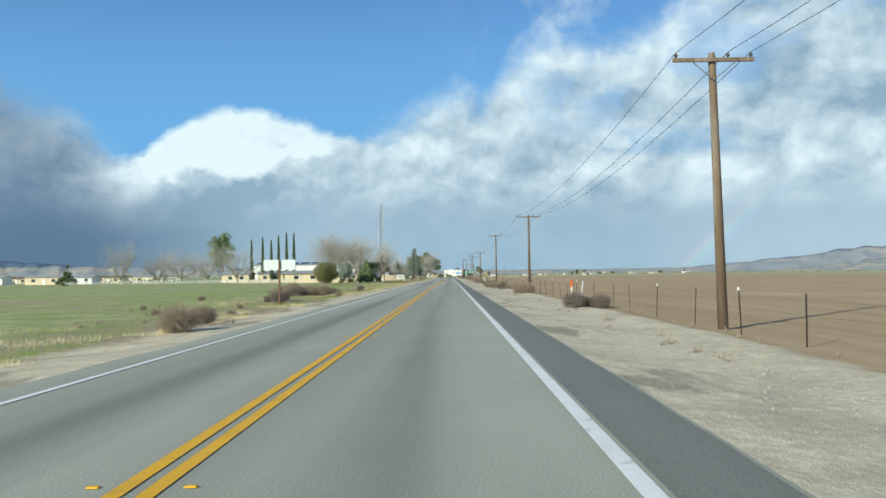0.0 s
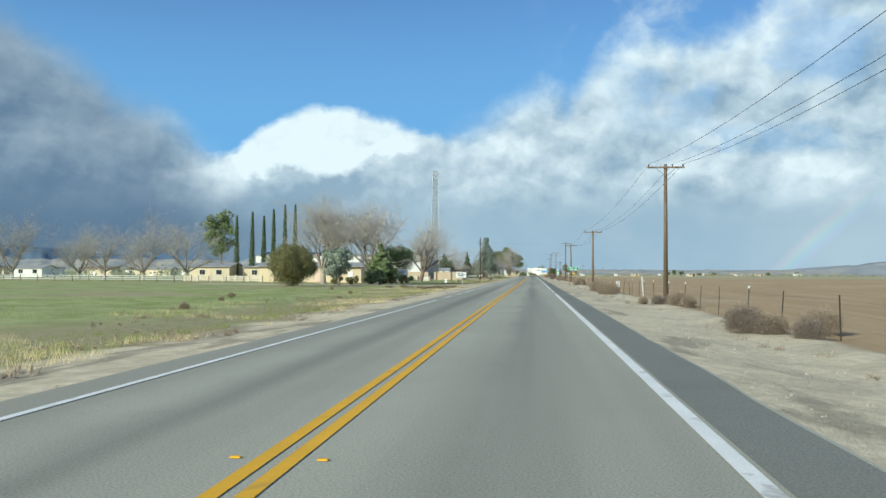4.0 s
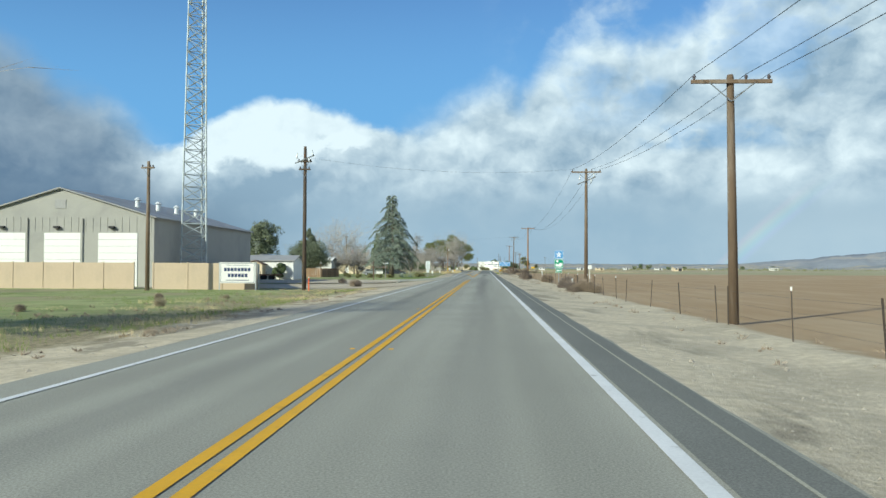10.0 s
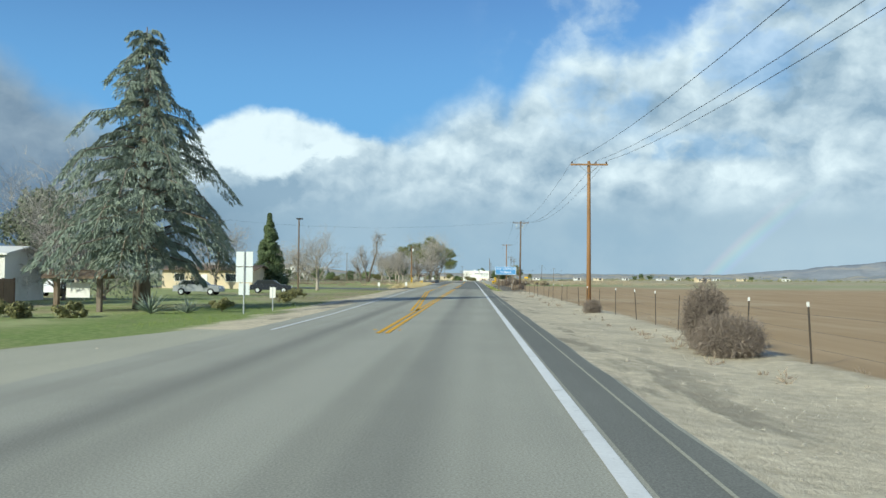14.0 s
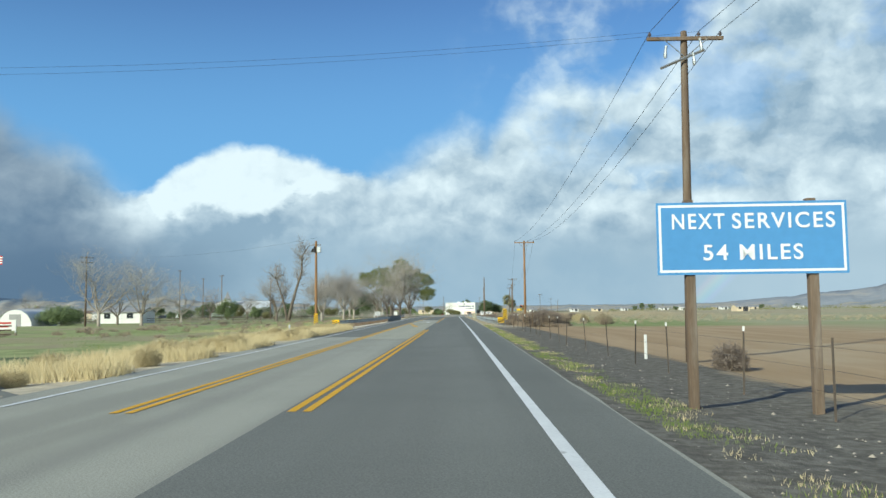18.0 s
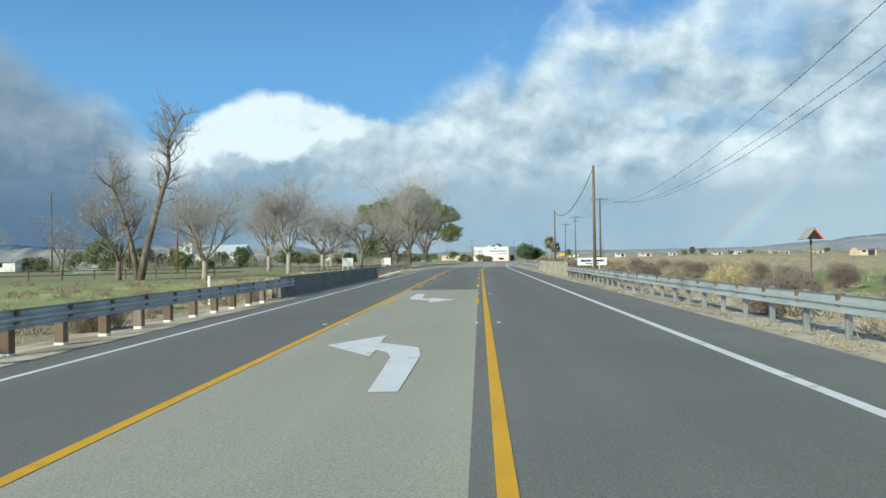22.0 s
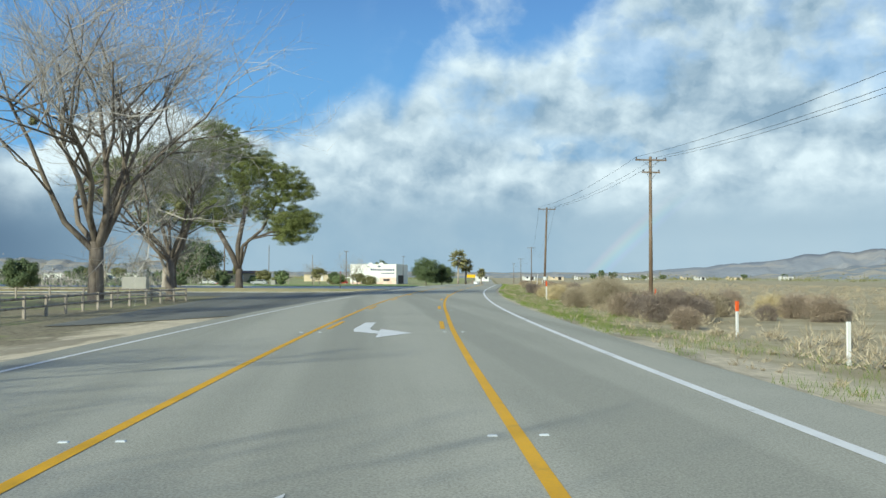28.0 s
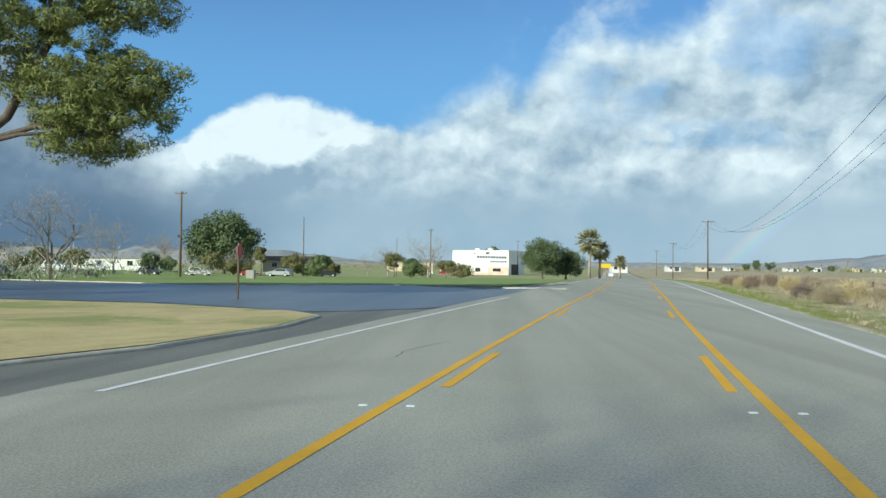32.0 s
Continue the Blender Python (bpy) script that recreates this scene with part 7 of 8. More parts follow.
bare_tree(-21.7, 744, 11.0, 109, "slim leafless tree on the green", 0.26, 0.3, 5, 0.5, mistletoe=1)
bare_tree(-20.4, 770, 21, 110, "very tall spreading leafless tree with mistletoe", 0.5, 0.2, 8, 0.54, ("bark", "twig_pale"), kids=6, mistletoe=3)
bare_tree(-16.8, 776, 13.0, 111, "leafless tree leaning over the side street", 0.3, 0.25, 6, 0.6, ("bark", "twig_pale"), kids=6)
stone_pine(-20.7, 837.5, 24.6, 120, "huge spreading green pine with a forked trunk", [([(-1.0, 0, 5.0), (-3.6, 0.4, 9.5), (-4.4, 0, 14), (-4.0, 0, 20)], 0.5), ([(-0.3, 0.3, 6.5), (0.8, 0, 12), (0.2, 0, 18)], 0.45), ([(0.4, 0.2, 6.4), (3.2, 0.8, 9.0), (5.4, 1.2, 13.4)], 0.3), ([(1.2, 0.4, 7.4), (4.4, 1.2, 8.6), (7.4, 1.5, 9.0)], 0.2)],
    [((-3.6, 0, 22.6), 2.8), ((-5.8, 0.5, 20.2), 2.3), ((-1.4, -0.5, 20.6), 2.5), ((0.6, 0, 18.2), 2.6), ((-2.5, 1, 17.2), 2.5), ((-6.4, 0, 15.6), 2.5), ((4.6, 1, 17.4), 2.1), ((7.2, 1.5, 16.6), 2.0), ((9.0, 2, 14.9), 1.7), ((5.6, 1, 14.4), 1.9), ((1.6, 0, 14.4), 2.1), ((-3.4, -1, 13.4), 2.0), ((6.2, 1.5, 9.8), 2.0), ((8.6, 1.5, 9.3), 2.0), ((7.6, 1, 11.0), 1.9), ((9.9, 1.5, 10.8), 1.5), ((7.0, 0.6, 8.2), 1.5), ((-1.2, 1, 11.6), 1.7), ((-8.4, 0, 13.6), 1.7), ((-3.4, 0.4, 10.4), 1.6), ((3.0, 0.5, 12.0), 1.7), ((-6.2, 0, 11.6), 1.7), ((3.0, 1, 19.4), 1.7)])
stone_pine(-31.0, 840, 17, 121, "spreading green pine behind a pale leafless tree", [([(-0.4, 0, 5), (-1.6, 0, 9), (-2, 0, 13)], 0.36), ([(-0.8, 0, 5.4), (-4.4, 0.2, 9.4), (-8.4, 0.2, 13.2)], 0.28), ([(0.5, 0, 5), (1.6, 0, 9), (2, 0, 13)], 0.34)],
    [((-3, 0, 19.4), 2.6), ((-0.4, 0, 20.0), 2.2), ((1.8, 0, 16.8), 2.3), ((0, 1, 12.2), 2.2), ((-4.6, 0, 15.5), 2.4), ((3.8, 0, 13.6), 2.1), ((-6.5, 0, 18.2), 2.3), ((-9.2, 0, 17.4), 2.2), ((-11.4, 0, 15.4), 1.9), ((-8.2, 0.5, 14.6), 2.1), ((-11.0, 0.5, 18.2), 1.5), ((-1, 0, 15.6), 2.4), ((-3.4, 1, 11.4), 1.9), ((2.8, 0.5, 11.0), 1.8)])
bare_tree(-33.5, 846, 10.5, 122, "pale-barked leafless tree beside a pine", 0.5, 0.3, 5, 0.5, ("bark_pale", "twig_pale"))
leafy_tree(-24.5, 846, 3.0, 3.0, 123, "dark clipped round bush by the junction", "leaf_dark", 0.1, 0.05, 30, 150, 0.14, 0.9, name="bush", category="bush", skirt=0.05)
leafy_tree(-31, 845, 2.6, 2.6, 124, "dark clipped round bush by the junction", "leaf_dark", 0.1, 0.05, 26, 150, 0.14, 0.9, name="bush", category="bush", skirt=0.05)
leafy_tree(-58.5, 998, 15.6, 21, 125, "large dark rounded tree in the town", "leaf_dark", 0.4, 0.1, 110, 170, 0.5, 0.8)
for k, (x, y, h, w) in enumerate(((-58, 952, 4.6, 5.4), (-45, 950, 4.4, 5.6), (-31, 955, 4.4, 5.2), (-26, 958, 4.4, 5.0), (-70, 948, 4.6, 5.2), (-78, 950, 4.4, 5.2), (-12, 1000, 4.8, 5), (-4, 1010, 5, 5.5), (-18, 1015, 7, 6), (-84, 960, 4.6, 5), (-40, 965, 7, 3.0))):
    leafy_tree(x, y, h, w, 130 + k, "rounded clipped evergreen tree on the lawn", "leaf_olive" if k % 3 else "leaf_dark", 0.16, 0.3, 30, 110, 0.24, 0.8)
for k in range(26):
    x, y = -125 + 5.0 * k, (945, 1000, 1060, 975)[k % 4] + (k * 37) % 23
    if k % 3 == 0:
        bare_tree(x, y, 6 + (k * 7) % 5, 400 + k, "leafless tree among the houses", 0.2, 0.2, 6, 0.7, ("bark_pale", "twig"), kids=4)
    else:
        leafy_tree(x, y, 3.6 + (k * 5) % 5, 4.5 + (k * 3) % 4, 430 + k, "dark green rounded tree among the houses", ("leaf_dark", "leaf_olive", "leaf_green")[k % 3], 0.16, 0.08, 30, 150, 0.22, 0.8, skirt=0.05)
leafy_tree(10, 1235, 15, 12, 145, "dark rounded tree behind the store", "leaf_dark", 0.3, 0.2, 40, 100, 0.5, 0.7)
leafy_tree(19.5, 990, 10.2, 10.5, 146, "dark dense tree beside the highway", "leaf_dark", 0.3, 0.05, 60, 260, 0.24, 0.8, skirt=0.1)
leafy_tree(25.5, 996, 7.6, 9.5, 147, "dark dense tree beside the highway", "leaf_dark", 0.3, 0.05, 56, 260, 0.24, 0.8, skirt=0.1)
palm_tree(35.3, 1030, 12.5, 150)
palm_tree(38.8, 1034, 9.5, 151)
palm_tree(49, 1062, 6.5, 152)
for k, (x, y, h, w) in enumerate(((232, 1495, 10, 11), (245, 1500, 9, 10), (222, 1490, 7, 8), (300, 1510, 6, 8), (390, 1520, 7, 9), (270, 1480, 5, 8), (440, 1530, 7, 9))):
    leafy_tree(x, y, h, w, 160 + k, "dark tree among far farm buildings", "leaf_dark", 0.2, 0.1, 22, 90, 0.45, 0.7)

# ---- tumbleweeds and brush ----
rng = random.Random(77)
for x, y, n, spread in ((7.0, 44, 8, 1.6), (6.4, 75, 5, 1.2), (6.9, 97, 3, 1.0), (6.0, 98, 2, 0.6), (5.8, 109, 5, 1.4), (7.4, 125, 5, 2.5), (7.2, 150, 5, 3), (5.9, 172, 3, 0.8), (5.8, 184, 2, 0.6), (6.9, 231, 5, 1.3), (7.0, 240, 4, 1.4), (7.2, 315, 8, 1.8), (7.2, 327, 6, 1.8), (7.5, 336, 3, 1.4), (7.5, 362, 2, 0.5), (7.7, 358, 3, 1.2), (6.5, 405, 1, 0.3), (6.6, 481, 2, 0.6), (7.9, 494, 2, 0.5), (-13, 79, 8, 1.8), (-14.6, 76, 3, 0.8), (-11, 100, 2, 0.8), (-13, 60, 3, 2), (-10, 30, 3, 1.2), (-8.6, 26, 2, 0.8), (-12, 330, 2, 0.6)):
    for k in range(n):
        tumbleweed(x + rng.uniform(-1, 1) * spread * 0.6, y + rng.uniform(-1, 1) * spread, rng.randrange(4), rng.uniform(0.6, 1.2))


for x, y, r, sz in ((6.2, 382.0, 0.88, 0.72), (6.1, 383.6, 0.66, 1.75), (11.7, 757.5, 1.3, 0.95), (13.2, 758.5, 1.0, 0.85), (10.6, 760.5, 0.9, 0.9), (12.4, 752.6, 0.7, 0.7), (13.6, 750.6, 0.8, 0.75), (13.0, 766, 1.1, 0.8)):
    ob = new("tumbleweed", tumble_mesh(int(y), r, 15000, sz, 0.004).mesh("tumbleweed", M["tumble_dark" if y < 400 else "sage"]))
    ob.matrix_world = pose(x, y, gz(x, y) - 0.05, 0, 0, 0)
    tagged(ob, "big dense ball of grey-brown tumbleweed at the fence" if y < 400 else "big tan dry bush beside a post fence", "tumbleweed", "tumbleweeds along the road")
weeds_low = []
for x, y, s in ((-13.5, 198, 1.0), (-12.6, 198.6, 0.8), (-11.6, 198.2, 1.1), (-10.4, 199, 0.9), (-10.0, 202, 0.8), (-11.2, 203.5, 0.8), (-14.6, 196, 0.9), (-16, 201, 1.0), (-9.6, 188, 0.6), (-17.5, 199, 0.9)):
    weeds_low.append((x, y, s))


def scatter(name, label, category, material, spots, kind_fn):
    g = Geo()
    for x, y in spots:
        kind_fn(g, x, y)
    me = bpy.data.meshes.new(name)
    me.from_pydata(g.v, [], g.f)
    me.materials.append(M[material])
    return tagged(new(name, me), label, category, kind="stuff")


def tuft(h0, h1, w, n):
    def make(g, x, y):
        z = gz(x, y) + 0.0
        for _ in range(n):
            a = rng.uniform(0, 6.28)
            h = rng.uniform(h0, h1)
            bx, by = x + rng.uniform(-w, w), y + rng.uniform(-w, w)
            dx, dy = math.cos(a) * h * rng.uniform(0.2, 0.7), math.sin(a) * h * rng.uniform(0.2, 0.7)
            s = 0.004 + 0.01 * h
            i = len(g.v)
            g.v += [(bx - s, by, z), (bx + s, by, z), (bx + dx, by + dy, z + h)]
            g.f.append((i, i + 1, i + 2))
    return make


def patch(n, y0, y1, off0, off1, grain=0.12, keep=0.0, seed=0, left=True):
    out = []
    while len(out) < n:
        y = rng.uniform(y0, y1)
        f = rng.random() ** 1.6
        o = off0 + (off1 - off0) * f
        x = ref(y) + (off_wl(y) - o if left else o)
        if noise.noise(Vector((x * grain, y * grain, seed))) > keep:
            out.append((x, y))
    return out


def clear(x, y):
    """False on side roads and drives."""
    return not (208 < y < 242 and x < -6) and not (318 < y < 390 and x > -32) and not (466 < y < 512 and x < -6) and not (738 < y < 812 and x < -5) and not (y > 812 and x < 6)


green = [p for p in patch(15000, 4, 356, 4.0, 26, 0.16, -0.05, 1) if clear(*p)]
scatter("grass", "short green grass of the pasture", "grass", "grass", green, tuft(0.06, 0.2, 0.25, 4))
green2 = [p for p in patch(6000, 388, 690, 3.5, 26, 0.16, -0.1, 2) if clear(*p)]
scatter("grass", "short green grass of the verge", "grass", "grass", green2, tuft(0.06, 0.2, 0.25, 4))
dry = [p for p in patch(5000, 4, 356, 3.0, 13, 0.22, 0.12, 3) if clear(*p)]
scatter("dry_grass", "pale dry grass tufts of the verge", "grass", "drygrass", dry, tuft(0.06, 0.2, 0.2, 5))
dry2 = patch(1700, 486, 548, 0.9, 5.5, 0.4, 0.15, 4)
scatter("dry_grass", "tall pale dry grass beside the road", "grass", "drygrass", dry2, tuft(0.2, 0.7, 0.32, 14))
dry3 = patch(2400, 548, 690, 3.5, 18, 0.2, -0.05, 5)
scatter("dry_grass", "pale dry grass behind the guardrail", "grass", "drygrass", dry3, tuft(0.1, 0.3, 0.25, 6))
vr = patch(5000, 722, 960, 1.7, 6.0, 0.3, -0.15, 6, left=False)
scatter("grass", "fresh green grass along the road's edge", "grass", "grass", vr, tuft(0.06, 0.22, 0.25, 5))
edge = patch(1300, 462, 562, 1.7, 2.6, 0.5, -0.1, 7, left=False)
scatter("grass", "low green weeds along the road's edge", "grass", "grass", edge, tuft(0.02, 0.08, 0.2, 10))
edge_dry = patch(520, 470, 560, 1.7, 2.8, 0.6, 0.0, 8, left=False)
scatter("dry_grass", "pale dry tufts along the road's edge", "grass", "drygrass", edge_dry, tuft(0.02, 0.08, 0.16, 9))


def sage(g, x, y):
    r = rng.uniform(0.3, 0.75)
    z = gz(x, y)
    for _ in range(56):
        v = Vector((rng.gauss(0, 1), rng.gauss(0, 1), abs(rng.gauss(0, 1)))).normalized()
        p = Vector((x, y, z)) + v * r * rng.uniform(0.2, 0.7)
        d = (v + Vector((rng.gauss(0, 0.5), rng.gauss(0, 0.5), 0.5))).normalized() * r * rng.uniform(0.25, 0.5)
        s = d.cross(Vector((rng.gauss(0, 1), rng.gauss(0, 1), 1))).normalized() * 0.016
        g.face((p - s, p + s, p + d))


br = [(ref(y) + o, y) for y, o in ((rng.uniform(572, 1000), 4.5 + 70 * rng.random() ** 1.7) for _ in range(5600)) if noise.noise(Vector((o * 0.12, y * 0.12, 5))) > -0.2 and (o > 7 or y < 730 or o > 5.5)]
scatter("sagebrush", "grey and tan sagebrush of the dry plain", "brush", "sage", br, sage)
br2 = [(rng.uniform(6.8, 13), rng.uniform(556, 580)) for _ in range(90)] + [(rng.uniform(-16, -11.2), rng.uniform(553, 604)) for _ in range(70)]


def big_sage(g, x, y):
    for _ in range(3):
        sage(g, x + rng.uniform(-0.4, 0.4), y + rng.uniform(-0.4, 0.4))


br2 += [(rng.uniform(-46, -17), rng.uniform(530, 640)) for _ in range(110)]
scatter("brush", "thick brown brush beside the bridge", "brush", "tumble", br2, big_sage)


def stone(g, x, y):
    s = rng.uniform(0.008, 0.026) * (2.4 if rng.random() < 0.05 else 1)
    z = gz(x, y) + s * 0.3
    o = [(s, 0, 0), (0, s * 0.8, 0), (-s, 0.2 * s, 0), (0, -s, 0), (0, 0, s * 0.7)]
    i = len(g.v)
    g.v += [(x + a + rng.uniform(-0.2, 0.2) * s, y + b, z + c) for a, b, c in o]
    g.f += [(i, i + 1, i + 4), (i + 1, i + 2, i + 4), (i + 2, i + 3, i + 4), (i + 3, i, i + 4)]


scatter("gravel", "pale stones of the gravel shoulder", "gravel", "rock", [(ref(y) + 1.3 + 5.0 * rng.random() ** 0.8, y) for y in (rng.uniform(3, 560) for _ in range(14000))], stone)
scatter("gravel", "pale stones of the far gravel shoulder", "gravel", "rock", [(ref(y) + off_wl(y) - 0.9 - 2.6 * rng.random(), y) for y in (rng.uniform(3, 700) for _ in range(6000))], stone)


# ---- far hills and mountains ----
def ridge(name, label, material, dist, az0, az1, height, seed, rough=0.35):
    """A long hill at that distance, between two directions."""
    g = Geo()
    n = 320
    for k in range(n + 1):
        a = math.radians(az0 + (az1 - az0) * k / n)
        h = height(math.degrees(a))
        h *= 1 + rough * noise.noise(Vector((k * 0.053, seed, 0))) + rough * 0.6 * noise.noise(Vector((k * 0.19, seed, 3))) + rough * 0.3 * noise.noise(Vector((k * 0.6, seed, 6)))
        for f, dz in ((0, -5), (90, 0.2), (180, 0.4), (290, 0.56), (400, 0.7), (520, 0.84), (700, 1.0), (760, 0.6)):
            d = dist + f
            gully = 0.16 * noise.noise(Vector((k * 0.16, f * 0.004, seed))) + 0.1 * noise.noise(Vector((k * 0.5, f * 0.008, seed + 4)))
            z = dz if dz < 0 else max(-4, h * (dz + gully * (1 if 0 < f < 700 else 0)))
            g.v.append((d * math.sin(a), d * math.cos(a), z))
        if k:
            i = 8 * (k - 1)
            for j in range(7):
                g.f.append((i + j, i + j + 8, i + j + 9, i + j + 1))
    me = bpy.data.meshes.new(name)
    me.from_pydata(g.v, [], g.f)
    me.materials.append(M[material])
    for p in me.polygons:
        p.use_smooth = True
    tagged(new(name, me), label, "hills", kind="structure")


ridge("backdrop_mountain", "mountain range under rain clouds, blue haze painted into its colour", "mountain", 4100, -70, -12, lambda a: 50 * ease(-a, 6, 22) + 110 * ease(-a, 17, 42), 1, 0.12)
ridge("backdrop_hill_left", "low pale hills at the valley's edge with painted sun and shade", "hill", 3500, -62, -2, lambda a: 60 * ease(-a, 2, 14), 2)
ridge("backdrop_mountain_right", "range behind the pale hills, blue-grey haze painted into its colour", "range", 4100, 12, 64, lambda a: 60 * ease(a, 10, 22) + 120 * ease(a, 18, 36), 5, 0.14)
ridge("backdrop_hill_right", "low pale hills with broken sunlight painted on", "hill", 3300, 17, 62, lambda a: 82 * ease(a, 17, 36), 3, 0.4)
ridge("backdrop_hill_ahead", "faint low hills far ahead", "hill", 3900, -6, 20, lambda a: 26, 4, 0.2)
# distant rows of trees and scrub
far = []
for _ in range(900):
    a = radians(rng.uniform(-50, 40))
    d = rng.uniform(900, 1900)
    x, y = d * math.sin(a), 300 + d * math.cos(a)
    if abs(x - ref(min(y, 1400)) - 0.15 * max(0, y - 1400)) > 60:
        far.append((x, y))


def far_bush(g, x, y):
    h = rng.uniform(1.0, 4.5)
    for _ in range(16):
        p = Vector((x + rng.gauss(0, h * 0.8), y + rng.gauss(0, h), -0.3 + abs(rng.gauss(0, 0.5)) * h))
        s = rng.uniform(0.4, 1.0) * 0.7
        g.face((p + Vector((-s, 0, -s * 0.5)), p + Vector((s, 0, -s * 0.4)), p + Vector((0, 0.3, s))))


scatter("far_woods", "far scattered trees and scrub on the plain", "trees", "leaf_olive", far, far_bush)


# thickets and hedges behind the park
def thicket(g, x, y):
    h = rng.uniform(1.2, 4.6)
    for _ in range(70):
        p = Vector((x + rng.gauss(0, h * 0.45), y + rng.gauss(0, h * 0.45), -0.3 + abs(rng.gauss(0, 0.42)) * h))
        d = Vector((rng.gauss(0, 0.5), rng.gauss(0, 0.5), 1)).normalized() * rng.uniform(0.25, 0.8)
        q = d.cross(Vector((rng.gauss(0, 1), rng.gauss(0, 1), 0.2))).normalized() * rng.uniform(0.03, 0.11)
        g.face((p - q, p + q, p + d))


rim = [(-58 - 95 * k / 420 + rng.uniform(-8, 8), 780 + 70 * k / 420 + rng.uniform(-14, 14)) for k in range(420)] + [(rng.uniform(-66, -34), rng.uniform(835, 925)) for _ in range(90)] + [(rng.uniform(-170, -70), rng.uniform(885, 930)) for _ in range(200)] + [(rng.uniform(-190, -75), rng.uniform(640, 770)) for _ in range(110)]
scatter("thicket", "grey leafless thickets behind the park", "brush", "twig", rim[::2], thicket)
scatter("thicket", "dark evergreen hedges behind the park", "brush", "leaf_cypress", rim[1::2], thicket)


# woods and roofs at the far side of the pasture
town = [(rng.uniform(-420, -125), rng.uniform(330, 900)) for _ in range(420)]
scatter("far_woods", "grey-green trees among the far houses", "trees", "leaf_cypress", town, far_bush)
for k in range(16):
    x, y, w = -150 - 17 * k, 330 + (k * 67) % 190, 9 + (k * 5) % 8
    building("house", ("low white house in the distance", "low cream house in the distance")[k % 3 == 1], "house", x - w / 2, x + w / 2, y, y + 8, 2.6, ("white", "cream", "white")[k % 3], "gable_x", 0.9, 0.4, ("roof_grey", "roof_brown", "roof_brown")[k % 3], windows=((x - w * 0.25, 1.6, 1.3, 1.1), (x + w * 0.25, 1.6, 1.3, 1.1)), doors=((x, 0.95, 2.05, "door_white"),))


# weeds on the left-hand verge
wl = [q for q in patch(1500, 4, 356, 2.4, 12, 0.25, 0.05, 11) if clear(*q)]


def weed(g, x, y):
    r, z = rng.uniform(0.06, 0.24), gz(x, y)
    for _ in range(22):
        v = Vector((rng.gauss(0, 1), rng.gauss(0, 1), abs(rng.gauss(0, 0.7)))).normalized()
        q = Vector((x, y, z)) + v * r * rng.uniform(0.1, 0.7)
        d = (v + Vector((rng.gauss(0, 0.5), rng.gauss(0, 0.5), 0.4))).normalized() * r * rng.uniform(0.4, 0.8)
        s = d.cross(Vector((rng.gauss(0, 1), rng.gauss(0, 1), 1))).normalized() * 0.012
        g.face((q - s, q + s, q + d))


scatter("weeds", "low brown dead weeds of the verge", "weeds", "tumble", wl, weed)
wr_ = [(ref(y) + rng.uniform(3.6, 7.2), y) for y in (rng.uniform(4, 470) for _ in range(600))]
scatter("weeds", "low tan dead weeds at the field's edge", "weeds", "tumble", wr_, weed)
wb_ = [(ref(y) + 2.2 + 7 * rng.random() ** 1.5, y) for y in (rng.uniform(560, 900) for _ in range(2200))]
scatter("weeds", "dry tan weeds in the verge", "weeds", "sage", wb_, weed)


# ---- small things ----
def bush_clump(x, y, s, k, label, flat=0.9):
    ob = new("dry_bush", STRAW if k == 3 else BUSH[k % 3])
    ob.matrix_world = pose(x, y, gz(x, y) - 0.04, 0, 0, (k * 97) % 360) @ Matrix.Diagonal((s, s, s * flat, 1))
    tagged(ob, label, "bush", "dry bushes beside the road")


BUSH = [tumble_mesh(200 + k, 0.7, 4600, 0.95, 0.0042).mesh("dry_bush", M[c]) for k, c in enumerate(("sage", "tumble", "tumble_dark"))]
STRAW = tumble_mesh(210, 0.75, 4600, 0.8, 0.005).mesh("dry_bush", M["drygrass"])
rng = random.Random(91)
for k in range(96):
    y = rng.uniform(732, 900) if k % 3 else rng.uniform(744, 790)
    bush_clump(ref(y) + 5.4 + 10 * rng.random() ** 1.4, y, rng.uniform(0.7, 1.55), rng.randrange(9), "rounded tan dry bush in the verge")
for k in range(96):
    y = rng.uniform(566, 726)
    bush_clump(ref(y) + 4.6 + 16 * rng.random() ** 1.6, y, rng.uniform(0.7, 1.6), rng.randrange(9), "rounded brown dry bush behind the guardrail")
for k in range(12):
    bush_clump(rng.uniform(7.2, 12.5), rng.uniform(556, 566), rng.uniform(1.4, 2.2), 1 + rng.randrange(2), "thick brown dry bush beside the bridge")
for k in range(12):
    bush_clump(rng.uniform(-15, -11.4), rng.uniform(556, 606), rng.uniform(0.6, 1.1), rng.randrange(9), "low dry bush behind the guardrail")
for k in range(50):
    y = rng.uniform(486, 546)
    bush_clump(ref(y) + off_wl(y) - rng.uniform(1.4, 4.2), y, rng.uniform(0.4, 0.95), 3, "tuft of pale straw-coloured grass at the roadside")

for x, y, s in weeds_low:
    bush_clump(x, y, s * 0.95, 0, "low tan dead weed on the green pasture", 0.42)
# brush heaped up in the pasture
for k in range(16):
    f = k / 15
    bush_clump(-16.6 + 3.4 * f + rng.uniform(-0.6, 0.6), 79.5 + 8.5 * f + rng.uniform(-0.7, 0.7), rng.uniform(0.7, 1.25) * (1.25 - 0.6 * f), 1 + k % 2, "brown dry bush in a heap on the pasture")

